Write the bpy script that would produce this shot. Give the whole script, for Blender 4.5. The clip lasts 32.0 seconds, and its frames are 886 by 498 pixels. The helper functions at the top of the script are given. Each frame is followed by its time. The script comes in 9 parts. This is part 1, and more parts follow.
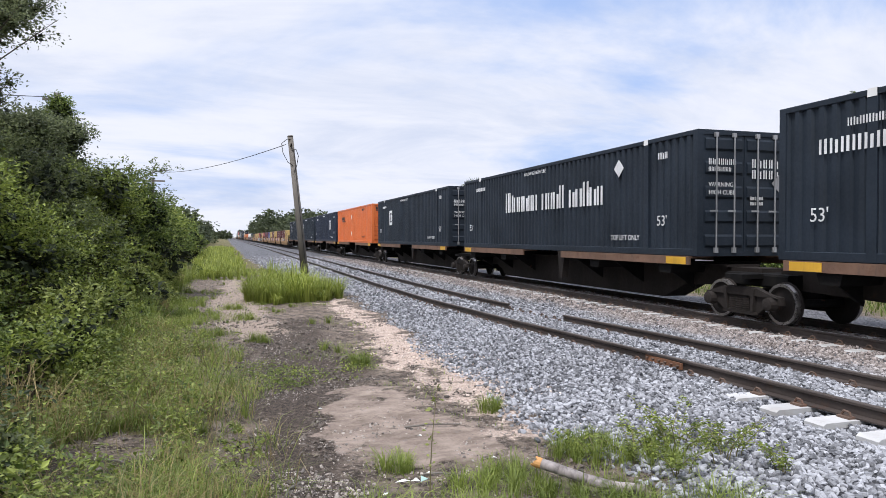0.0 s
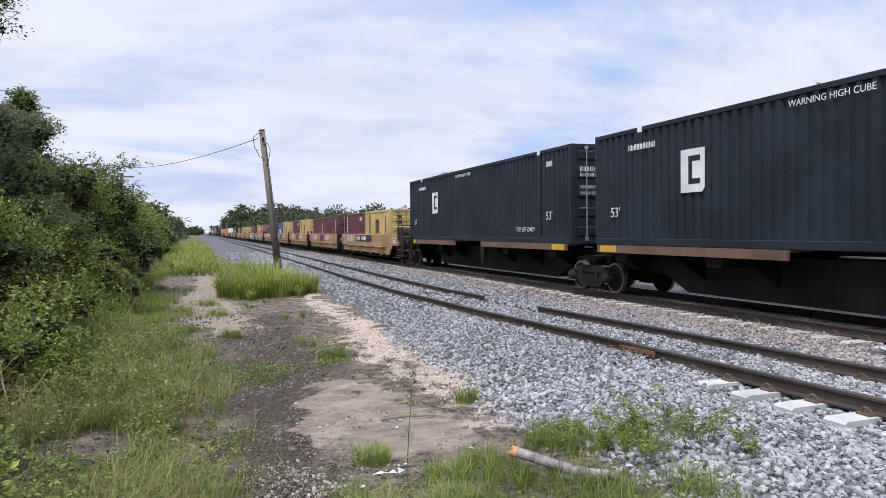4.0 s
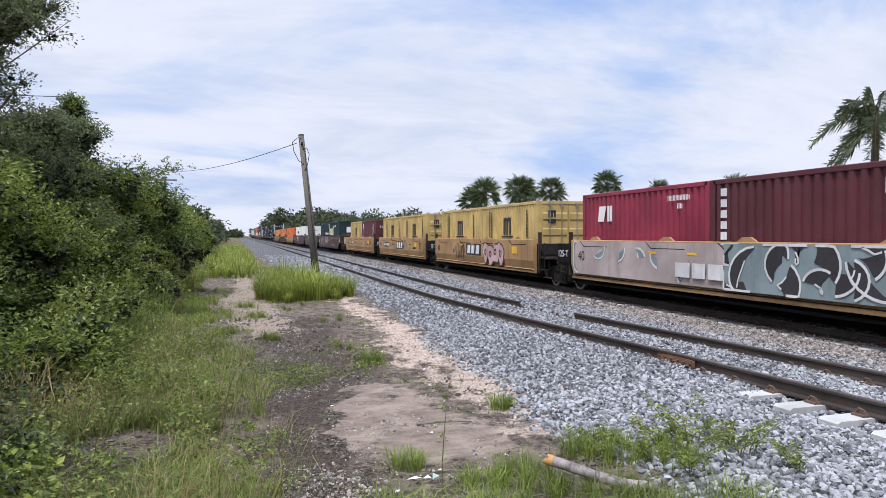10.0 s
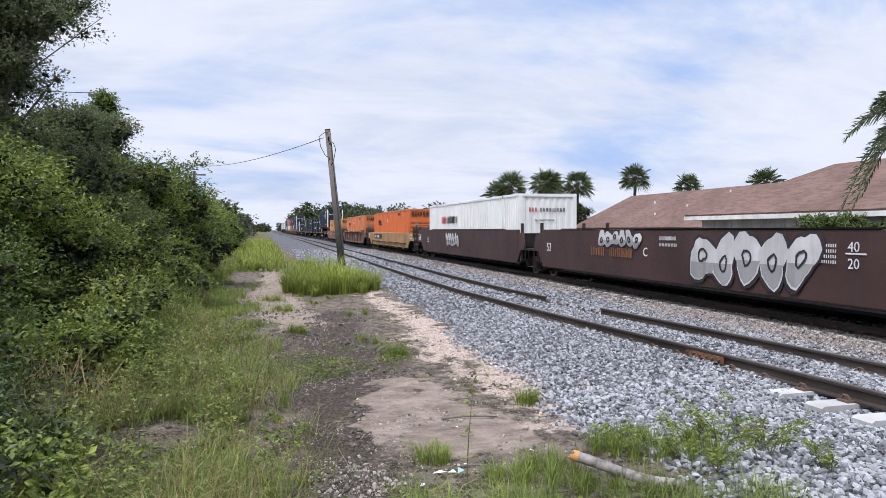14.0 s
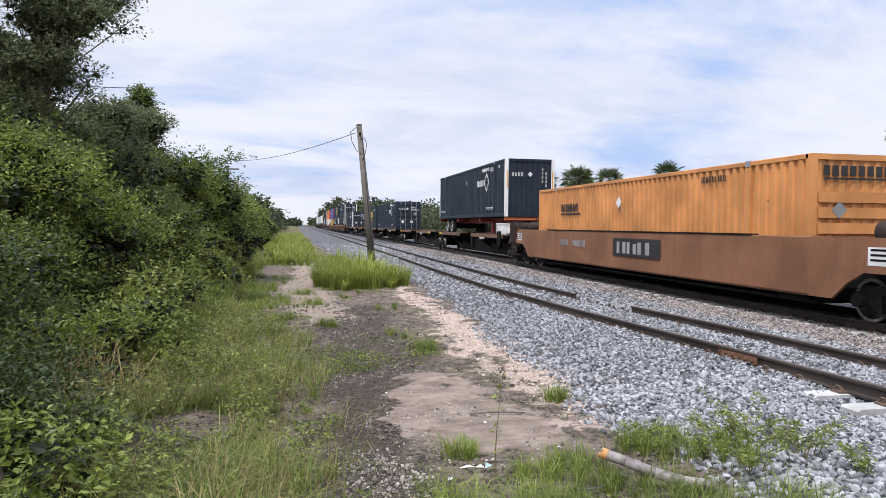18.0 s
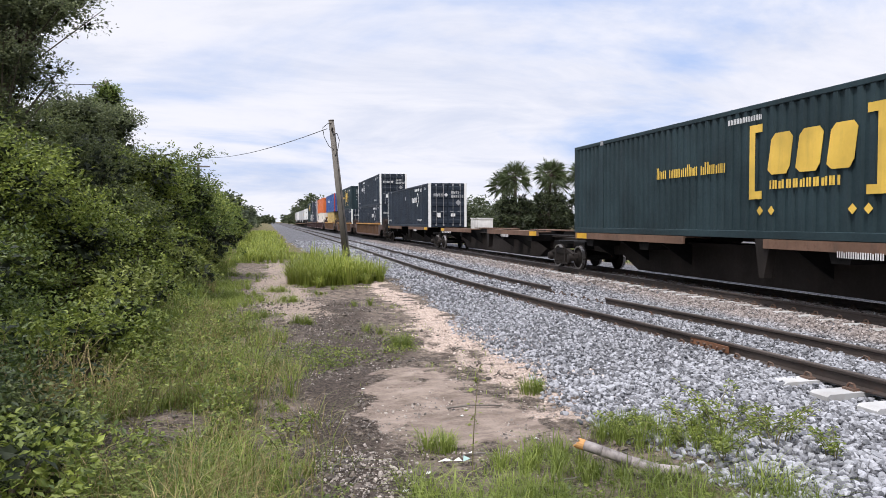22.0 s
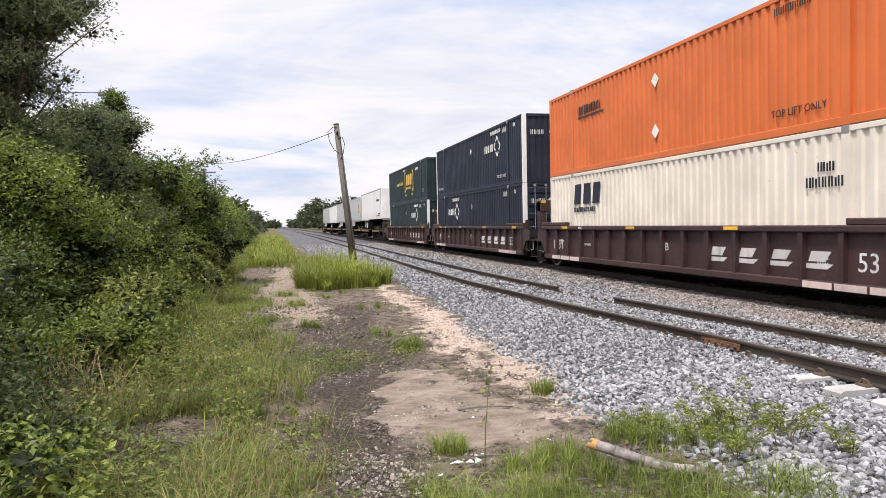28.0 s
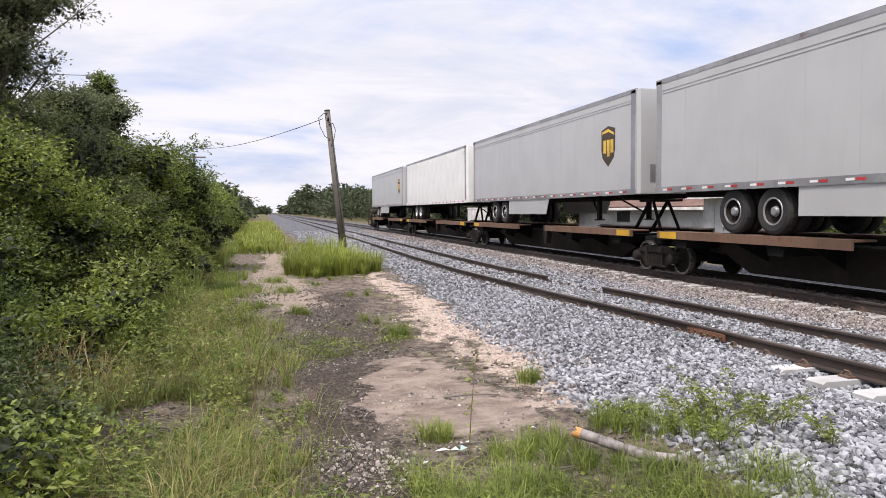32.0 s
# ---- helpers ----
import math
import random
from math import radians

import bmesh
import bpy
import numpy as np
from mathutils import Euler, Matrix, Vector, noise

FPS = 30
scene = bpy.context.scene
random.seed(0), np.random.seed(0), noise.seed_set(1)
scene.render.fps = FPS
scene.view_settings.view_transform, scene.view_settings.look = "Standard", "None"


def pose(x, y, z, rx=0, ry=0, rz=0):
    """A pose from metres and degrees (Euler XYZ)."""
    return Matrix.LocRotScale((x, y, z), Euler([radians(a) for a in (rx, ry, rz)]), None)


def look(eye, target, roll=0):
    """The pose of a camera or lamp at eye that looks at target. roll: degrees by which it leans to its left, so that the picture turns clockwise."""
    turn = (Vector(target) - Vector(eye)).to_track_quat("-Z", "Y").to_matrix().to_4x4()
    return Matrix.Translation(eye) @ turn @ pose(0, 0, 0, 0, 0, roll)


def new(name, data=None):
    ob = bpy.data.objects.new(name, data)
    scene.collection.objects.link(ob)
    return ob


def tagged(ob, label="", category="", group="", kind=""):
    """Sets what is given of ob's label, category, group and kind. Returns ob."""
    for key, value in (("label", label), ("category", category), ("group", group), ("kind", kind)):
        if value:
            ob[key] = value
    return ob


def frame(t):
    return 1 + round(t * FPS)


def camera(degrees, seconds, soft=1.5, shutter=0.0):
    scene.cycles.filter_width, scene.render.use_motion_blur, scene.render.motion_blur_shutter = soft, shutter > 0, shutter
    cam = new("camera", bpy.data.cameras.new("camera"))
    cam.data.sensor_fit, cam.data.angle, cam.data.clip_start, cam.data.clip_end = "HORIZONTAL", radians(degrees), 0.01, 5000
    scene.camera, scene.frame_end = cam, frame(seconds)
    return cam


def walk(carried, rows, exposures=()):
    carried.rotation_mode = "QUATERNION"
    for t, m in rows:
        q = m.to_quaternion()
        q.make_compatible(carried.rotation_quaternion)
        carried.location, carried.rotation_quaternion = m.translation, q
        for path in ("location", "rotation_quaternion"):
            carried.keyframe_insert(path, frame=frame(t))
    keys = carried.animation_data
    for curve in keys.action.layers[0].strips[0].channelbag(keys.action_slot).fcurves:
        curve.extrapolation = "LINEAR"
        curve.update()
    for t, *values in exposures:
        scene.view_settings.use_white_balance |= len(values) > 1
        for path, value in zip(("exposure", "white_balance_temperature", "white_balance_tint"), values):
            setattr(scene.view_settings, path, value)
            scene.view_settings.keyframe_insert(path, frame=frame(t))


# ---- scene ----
# ---------------------------------------------------------------- camera
cam = camera(64.86, 32.0, soft=0.5)
# seconds, heading to the right of the track, upward tilt, lean, eye
PATH = [
    (0, 17.32, -0.98, -0.00, -0.000, -0.000, 1.780), (0.5, 17.23, -1.11, -0.12, -0.002, -0.006, 1.784),
    (1, 17.20, -1.12, -0.18, 0.001, -0.002, 1.779), (1.5, 17.27, -1.13, -0.18, -0.002, -0.001, 1.778),
    (2, 17.64, -1.24, -0.28, -0.004, -0.004, 1.780), (2.5, 18.34, -1.43, -0.41, 0.000, -0.007, 1.774),
    (3, 19.14, -1.61, -0.61, 0.007, -0.006, 1.773), (3.5, 19.59, -1.56, -0.71, 0.002, -0.007, 1.767),
    (5.5, 17.79, -1.40, -0.14, -0.006, -0.006, 1.770), (6, 17.33, -1.41, -0.12, -0.011, -0.005, 1.773),
    (6.5, 17.06, -1.29, -0.07, -0.010, -0.011, 1.776), (7, 16.98, -1.13, 0.06, -0.013, -0.014, 1.784),
    (7.5, 16.86, -0.97, 0.23, -0.009, -0.010, 1.782), (8, 16.72, -0.87, 0.32, -0.010, -0.006, 1.783),
    (8.5, 16.62, -0.86, 0.25, -0.014, -0.002, 1.782), (9, 16.58, -0.91, 0.10, -0.012, -0.002, 1.777),
    (9.5, 16.59, -1.04, -0.06, -0.012, 0.001, 1.777), (10, 16.46, -1.13, -0.14, -0.006, 0.002, 1.774),
    (10.5, 16.22, -1.23, -0.11, -0.006, 0.006, 1.776), (11, 15.91, -1.25, -0.03, 0.000, 0.008, 1.773),
    (11.5, 15.68, -1.21, -0.06, -0.002, 0.005, 1.777), (12, 15.54, -1.15, -0.17, -0.000, 0.009, 1.776),
    (12.5, 15.40, -1.07, -0.26, -0.001, 0.006, 1.775), (13, 15.18, -1.06, -0.30, -0.004, 0.008, 1.770),
    (13.5, 14.84, -1.29, -0.22, -0.000, 0.009, 1.772), (14, 14.36, -1.58, -0.04, -0.005, 0.012, 1.773),
    (14.5, 13.65, -1.81, 0.25, -0.007, 0.028, 1.774), (16.5, 12.05, -2.41, 0.09, -0.018, 0.028, 1.772),
    (17, 11.65, -2.32, 0.23, -0.014, 0.026, 1.767), (17.5, 11.61, -2.06, 0.36, -0.007, 0.007, 1.764),
    (18, 11.94, -1.93, 0.51, -0.012, 0.002, 1.768), (18.5, 12.23, -1.85, 0.54, -0.020, -0.003, 1.772),
    (19, 12.64, -1.80, 0.52, -0.024, -0.013, 1.774), (19.5, 13.26, -1.78, 0.46, -0.016, -0.018, 1.777),
    (20, 13.92, -1.81, 0.40, -0.014, -0.011, 1.778), (20.5, 14.22, -1.92, 0.30, -0.009, -0.004, 1.777),
    (21, 14.15, -2.05, 0.10, -0.001, 0.007, 1.764), (21.5, 13.98, -2.23, -0.24, -0.006, 0.007, 1.761),
    (22, 14.02, -2.32, -0.27, -0.010, 0.014, 1.758), (22.5, 14.33, -2.41, -0.02, -0.019, 0.044, 1.758),
    (23, 14.67, -2.55, 0.35, -0.032, 0.077, 1.765), (23.5, 14.62, -2.74, 0.63, -0.042, 0.093, 1.766),
    (24, 14.16, -2.91, 0.80, -0.048, 0.093, 1.765), (24.5, 13.54, -3.00, 0.88, -0.058, 0.095, 1.766),
    (25, 13.07, -3.06, 0.64, -0.058, 0.085, 1.759), (25.5, 13.06, -3.02, 0.20, -0.064, 0.063, 1.755),
    (27.5, 13.50, -2.23, -0.94, -0.023, 0.045, 1.747), (28, 13.51, -2.13, -1.16, -0.024, 0.040, 1.747),
    (28.5, 13.48, -2.10, -1.23, -0.019, 0.044, 1.741), (29, 13.51, -2.19, -1.26, -0.011, 0.037, 1.744),
    (29.5, 13.72, -2.42, -1.12, 0.001, 0.036, 1.742), (30, 14.03, -2.69, -0.96, 0.004, 0.035, 1.743),
    (30.5, 14.22, -2.81, -0.90, 0.003, 0.033, 1.750), (31, 14.26, -2.82, -0.84, 0.003, 0.021, 1.750),
    (31.5, 14.26, -2.93, -0.77, 0.004, 0.020, 1.755), (32, 14.25, -3.14, -0.52, 0.001, 0.026, 1.754),
]

def aim(yaw, tilt, lean, x, y, z):
    a, b = radians(yaw), radians(tilt)
    way = Vector((math.sin(a) * math.cos(b), math.cos(a) * math.cos(b), math.sin(b)))
    eye = Vector((x, y, z))
    return look(eye, eye + way, lean)


walk(cam, [(row[0], aim(*row[1:])) for row in PATH], exposures=((0, 0.17, 6080, 11), (6, 0.07, 5920, 11), (13, 0.09, 5920, 11), (17, 0.12, 6020, 11), (20, 0.2, 6160, 12), (22, 0.19, 6250, 12), (23, 0.18, 6320, 11), (24, 0.28, 6720, 13), (25, 0.34, 7020, 15), (28, 0.28, 6640, 11), (30, 0.37, 6900, 16), (31, 0.2, 6600, 12), (32, 0.24, 6500, 14)))

# ---------------------------------------------------------------- sky and sun
SUN_HEADING, SUN_HEIGHT, OVERHEAD = 226.0, 60.0, 1.7


def make_world():
    w = bpy.data.worlds.new("cloudy_sky")
    scene.world = w
    w.use_nodes = True
    nt = w.node_tree
    nt.nodes.clear()
    N, L = nt.nodes.new, nt.links.new
    out, bg = N("ShaderNodeOutputWorld"), N("ShaderNodeBackground")
    sky = N("ShaderNodeTexSky")
    sky.sky_type, sky.sun_disc = "NISHITA", False
    sky.sun_elevation, sky.sun_rotation = radians(SUN_HEIGHT), radians(SUN_HEADING)
    sky.air_density, sky.dust_density = 1.0, 2.0
    tc, sep = N("ShaderNodeTexCoord"), N("ShaderNodeSeparateXYZ")
    L(tc.outputs["Generated"], sep.inputs[0])

    def math_node(op, a, b=None):
        m = N("ShaderNodeMath")
        m.operation = op
        for i, v in enumerate((a, b)):
            if v is None:
                continue
            if isinstance(v, (int, float)):
                m.inputs[i].default_value = v
            else:
                L(v, m.inputs[i])
        return m.outputs[0]

    up = math_node("ADD", math_node("MAXIMUM", sep.outputs[2], 0.0), 0.22)
    comb = N("ShaderNodeCombineXYZ")
    L(math_node("DIVIDE", sep.outputs[0], up), comb.inputs[0])
    L(math_node("DIVIDE", sep.outputs[1], up), comb.inputs[1])

    def clouds(scale, detail, lo, hi, offset, rough=0.55, dist=0.4):
        mp, nz, mr = N("ShaderNodeMapping"), N("ShaderNodeTexNoise"), N("ShaderNodeMapRange")
        mp.inputs["Location"].default_value = offset
        mp.inputs["Rotation"].default_value = (0, 0, 0.35)
        mp.inputs["Scale"].default_value = (0.66, 1.0, 1)
        L(comb.outputs[0], mp.inputs[0])
        L(mp.outputs[0], nz.inputs["Vector"])
        nz.inputs["Scale"].default_value, nz.inputs["Detail"].default_value = scale, detail
        nz.inputs["Roughness"].default_value, nz.inputs["Distortion"].default_value = rough, dist
        mr.interpolation_type = "SMOOTHSTEP"
        mr.inputs["From Min"].default_value, mr.inputs["From Max"].default_value = lo, hi
        L(nz.outputs[0], mr.inputs[0])
        return mr.outputs[0]

    cover = clouds(0.80, 9, 0.32, 0.49, (5.08, 1.53, 0), 0.56, 0.45)
    shade = clouds(1.5, 9, 0.40, 0.70, (7.3, 4.4, 2), 0.62, 0.6)
    scl = N("ShaderNodeMix")
    scl.data_type, scl.blend_type = "RGBA", "MULTIPLY"
    scl.inputs[0].default_value = 1.0
    L(sky.outputs[0], scl.inputs[6])
    scl.inputs[7].default_value = (0.12, 0.12, 0.12, 1)
    veil = N("ShaderNodeMix")
    veil.data_type = "RGBA"
    veil.inputs[0].default_value = 0.82
    L(scl.outputs[2], veil.inputs[6])
    veil.inputs[7].default_value = (0.42, 0.55, 0.845, 1)
    tint = N("ShaderNodeMix")
    tint.data_type = "RGBA"
    L(shade, tint.inputs[0])
    tint.inputs[6].default_value = (0.82, 0.815, 0.85, 1)
    tint.inputs[7].default_value = (0.63, 0.665, 0.765, 1)
    mix = N("ShaderNodeMix")
    mix.data_type = "RGBA"
    L(cover, mix.inputs[0])
    L(veil.outputs[2], mix.inputs[6])
    L(tint.outputs[2], mix.inputs[7])
    # an overcast sky is brightest overhead
    lift = N("ShaderNodeMapRange")
    lift.interpolation_type = "SMOOTHSTEP"
    for key, v in (("From Min", 0.30), ("From Max", 0.95), ("To Min", 1.0), ("To Max", OVERHEAD)):
        lift.inputs[key].default_value = v
    L(sep.outputs[2], lift.inputs[0])
    gain = N("ShaderNodeVectorMath")
    gain.operation = "SCALE"
    L(mix.outputs[2], gain.inputs[0])
    L(lift.outputs[0], gain.inputs["Scale"])
    L(gain.outputs[0], bg.inputs[0])
    bg.inputs[1].default_value = 1.0
    L(bg.outputs[0], out.inputs[0])


make_world()
sun = new("sun", bpy.data.lights.new("sun", "SUN"))
sun.data.energy, sun.data.angle, sun.data.color = 3.3, radians(8), (1.0, 0.95, 0.88)
_h, _e = radians(SUN_HEADING), radians(SUN_HEIGHT)
sun.matrix_world = look((20 * math.sin(_h) * math.cos(_e), 20 * math.cos(_h) * math.cos(_e), 20 * math.sin(_e)), (0, 0, 0))

# ---------------------------------------------------------------- materials
MATS = {}


def node_mat(name):
    m = bpy.data.materials.new(name)
    m.use_nodes = True
    nt = m.node_tree
    return m, nt.nodes.new, nt.links.new, nt.nodes["Principled BSDF"], nt


def noise_out(N, L, vec, scale, detail=4, rough=0.55, stretch=None):
    nz = N("ShaderNodeTexNoise")
    nz.inputs["Scale"].default_value, nz.inputs["Detail"].default_value = scale, detail
    nz.inputs["Roughness"].default_value = rough
    if stretch:
        mp = N("ShaderNodeMapping")
        mp.inputs["Scale"].default_value = stretch
        L(vec, mp.inputs[0])
        vec = mp.outputs[0]
    L(vec, nz.inputs["Vector"])
    return nz.outputs[0]


def ramp(N, L, fac, lo, hi, a=0.0, b=1.0):
    r = N("ShaderNodeMapRange")
    r.interpolation_type = "SMOOTHSTEP"
    for key, v in (("From Min", lo), ("From Max", hi), ("To Min", a), ("To Max", b)):
        r.inputs[key].default_value = v
    L(fac, r.inputs[0])
    return r.outputs[0]


def mixed(N, L, fac, a, b, blend="MIX"):
    m = N("ShaderNodeMix")
    m.data_type, m.blend_type = "RGBA", blend
    for v, s in ((fac, m.inputs[0]), (a, m.inputs[6]), (b, m.inputs[7])):
        if isinstance(v, (int, float)):
            s.default_value = v
        elif isinstance(v, tuple):
            s.default_value = (*v[:3], 1)
        else:
            L(v, s)
    return m.outputs[2]


def paint(name, col, rough=0.5, dirt=0.35, rust=0.0, metal=0.0, grime=(0.06, 0.05, 0.045), rustcol=(0.16, 0.06, 0.03), bump=0.005, scale=1.0, drift=0.76, spec=0.5):
    """Weathered paint or plain matter: colour drift, fine grain, streaked grime and rust spots."""
    if name in MATS:
        return MATS[name]
    m, N, L, bs, nt = node_mat(name)
    tc, oi = N("ShaderNodeTexCoord"), N("ShaderNodeObjectInfo")
    add = N("ShaderNodeVectorMath")
    add.operation = "ADD"
    L(tc.outputs["Object"], add.inputs[0])
    L(oi.outputs["Random"], add.inputs[1])
    v = add.outputs[0]
    big = noise_out(N, L, v, 0.7 * scale, 5)
    fine = noise_out(N, L, v, 14 * scale, 6, 0.7)
    streak = noise_out(N, L, v, 1.0 * scale, 6, 0.65, (3.5, 3.5, 0.5))
    dark = tuple(c * drift for c in col)
    light = tuple(min(1, c * (1 + 0.7 * (1 - drift)) + 0.02 * (1 - drift)) for c in col)
    c = mixed(N, L, ramp(N, L, big, 0.3, 0.7), dark, light)
    c = mixed(N, L, ramp(N, L, streak, 0.48, 0.78, 0, dirt), c, grime)
    c = mixed(N, L, ramp(N, L, fine, 0.55, 0.8, 0, dirt * 0.5), c, grime)
    if rust:
        sp = noise_out(N, L, v, 3.2 * scale, 8, 0.72)
        c = mixed(N, L, ramp(N, L, sp, 0.66 - 0.25 * rust, 0.72, 0, 0.9), c, rustcol)
    L(c, bs.inputs["Base Color"])
    L(ramp(N, L, fine, 0.2, 0.8, max(0.05, rough - 0.12), min(1, rough + 0.15)), bs.inputs["Roughness"])
    bs.inputs["Metallic"].default_value = metal
    bs.inputs["Specular IOR Level"].default_value = spec
    bp = N("ShaderNodeBump")
    bp.inputs["Strength"].default_value, bp.inputs["Distance"].default_value = 0.5, bump
    L(fine, bp.inputs["Height"])
    L(bp.outputs[0], bs.inputs["Normal"])
    MATS[name] = m
    return m


def leaf_mat(name, a, b, trans=0.35, rough=0.5, spread=0.6):
    if name in MATS:
        return MATS[name]
    m, N, L, bs, nt = node_mat(name)
    geo, tc = N("ShaderNodeNewGeometry"), N("ShaderNodeTexCoord")
    isl = geo.outputs["Random Per Island"]
    big = noise_out(N, L, tc.outputs["Object"], spread, 3)
    c = mixed(N, L, isl, a, b)
    c = mixed(N, L, ramp(N, L, big, 0.35, 0.65, 0, 0.6), c, tuple(x * 0.55 for x in a))
    L(c, bs.inputs["Base Color"])
    bs.inputs["Roughness"].default_value = rough
    tr, ms = N("ShaderNodeBsdfTranslucent"), N("ShaderNodeMixShader")
    L(c, tr.inputs[0])
    ms.inputs[0].default_value = trans
    L(bs.outputs[0], ms.inputs[1])
    L(tr.outputs[0], ms.inputs[2])
    L(ms.outputs[0], nt.nodes["Material Output"].inputs[0])
    MATS[name] = m
    return m


# ---------------------------------------------------------------- mesh helpers
class Shape:
    """Collects vertices and faces of one mesh."""

    def __init__(self):
        self.v, self.f = [], []

    def poly(self, pts, faces):
        n = len(self.v)
        self.v.extend(tuple(p) for p in pts)
        self.f.extend(tuple(n + i for i in f) for f in faces)
        return self

    def box(self, x0, y0, z0, x1, y1, z1, e=0.0):
        if e <= 0:
            return self.poly([(x0, y0, z0), (x1, y0, z0), (x1, y1, z0), (x0, y1, z0), (x0, y0, z1), (x1, y0, z1), (x1, y1, z1), (x0, y1, z1)],
                             [(3, 2, 1, 0), (4, 5, 6, 7), (0, 1, 5, 4), (1, 2, 6, 5), (2, 3, 7, 6), (3, 0, 4, 7)])
        # chamfered along the length (y)
        prof = [(x0 + e, z0), (x1 - e, z0), (x1, z0 + e), (x1, z1 - e), (x1 - e, z1), (x0 + e, z1), (x0, z1 - e), (x0, z0 + e)]
        return self.run(prof, y0, y1)

    def run(self, prof, y0, y1):
        """Extrudes an x, z outline along y."""
        n = len(prof)
        pts = [(x, y0, z) for x, z in prof] + [(x, y1, z) for x, z in prof]
        fs = [(i, n + i, n + (i + 1) % n, (i + 1) % n) for i in range(n)]
        return self.poly(pts, fs + [tuple(range(n)), tuple(range(2 * n - 1, n - 1, -1))])

    def slab(self, prof, x0, x1):
        """Extrudes a y, z outline along x."""
        n = len(prof)
        pts = [(x0, y, z) for y, z in prof] + [(x1, y, z) for y, z in prof]
        fs = [(i, (i + 1) % n, n + (i + 1) % n, n + i) for i in range(n)]
        return self.poly(pts, fs + [tuple(range(n - 1, -1, -1)), tuple(range(n, 2 * n))])

    def tube(self, a, b, r0, r1=None, n=8):
        a, b = Vector(a), Vector(b)
        r1 = r0 if r1 is None else r1
        d = (b - a).normalized()
        u = d.orthogonal().normalized()
        w = d.cross(u)
        pts = []
        for p, r in ((a, r0), (b, r1)):
            pts += [p + r * (math.cos(6.28318 * i / n) * u + math.sin(6.28318 * i / n) * w) for i in range(n)]
        fs = [(i, (i + 1) % n, n + (i + 1) % n, n + i) for i in range(n)]
        return self.poly(pts, fs + [tuple(range(n - 1, -1, -1)), tuple(range(n, 2 * n))])

    def path(self, pts, r, n=6, r1=None):
        k = len(pts) - 1
        for i in range(k):
            ra = r if r1 is None else r + (r1 - r) * i / k
            rb = r if r1 is None else r + (r1 - r) * (i + 1) / k
            self.tube(pts[i], pts[i + 1], ra, rb, n)
        return self

    def ring(self, c, rings, n=16, caps=True):
        """Turned about x: rings of (x, radius) round c, closed at both ends or open."""
        pts = []
        for x, r in rings:
            pts += [(c[0] + x, c[1] + r * math.cos(6.28318 * i / n), c[2] + r * math.sin(6.28318 * i / n)) for i in range(n)]
        fs = []
        for k in range(len(rings) - 1):
            fs += [(k * n + i, k * n + (i + 1) % n, (k + 1) * n + (i + 1) % n, (k + 1) * n + i) for i in range(n)]
        m = (len(rings) - 1) * n
        return self.poly(pts, fs + ([tuple(range(n - 1, -1, -1)), tuple(range(m, m + n))] if caps else []))

    def mesh(self, name, material, smooth=False):
        me = bpy.data.meshes.new(name)
        me.from_pydata(self.v, [], self.f)
        if smooth:
            me.shade_smooth()
        me.materials.append(material)
        return me


CACHE = {}


def shared(key, material, make, smooth=False):
    """One mesh for each key and material."""
    k = (key, material.name)
    if k not in CACHE:
        CACHE[k] = make().mesh(key if isinstance(key, str) else str(key[0]), material, smooth)
    return CACHE[k]


def part(name, shape, material, parent, label="", at=None, smooth=False):
    """Links a shape, or a mesh that is shared, as one mesh object under a thing or a part."""
    me = shape if isinstance(shape, bpy.types.Mesh) else shape.mesh(name, material, smooth)
    ob = new(name, me)
    ob.parent = parent
    if at is not None:
        ob.matrix_basis = at if isinstance(at, Matrix) else Matrix.Translation(at)
    if label:
        tagged(ob, label)
    return ob


def thing(name, at, label, category, group="", kind=""):
    ob = new(name)
    ob.empty_display_size = 0.3
    ob.matrix_basis = at
    return tagged(ob, label, category, group, kind)


def array_mesh(name, verts, faces_len, faces, material, smooth=False):
    """A mesh from numpy arrays with faces of one length."""
    me = bpy.data.meshes.new(name)
    nf = len(faces)
    me.vertices.add(len(verts))
    me.vertices.foreach_set("co", np.asarray(verts, dtype=np.float32).ravel())
    me.loops.add(nf * faces_len)
    me.loops.foreach_set("vertex_index", np.asarray(faces, dtype=np.int32).ravel())
    me.polygons.add(nf)
    me.polygons.foreach_set("loop_start", np.arange(0, nf * faces_len, faces_len, dtype=np.int32))
    me.polygons.foreach_set("use_smooth", np.full(nf, smooth))
    me.update(calc_edges=True)
    me.materials.append(material)
    return me

# ---------------------------------------------------------------- ground and tracks
MAIN_X = 11.515
RNG = np.random.default_rng(5)
SIDING = [(-60, 9.3), (-25, 8.8), (-8, 8.15), (0, 7.66), (6.7, 7.2), (9.6, 7.03), (14.3, 6.64), (19.9, 6.36), (26, 6.32), (50, 6.55), (110, 6.9), (300, 7.1), (900, 7.1)]


def siding_x(y):
    ys, xs = zip(*SIDING)
    return np.interp(y, ys, xs)


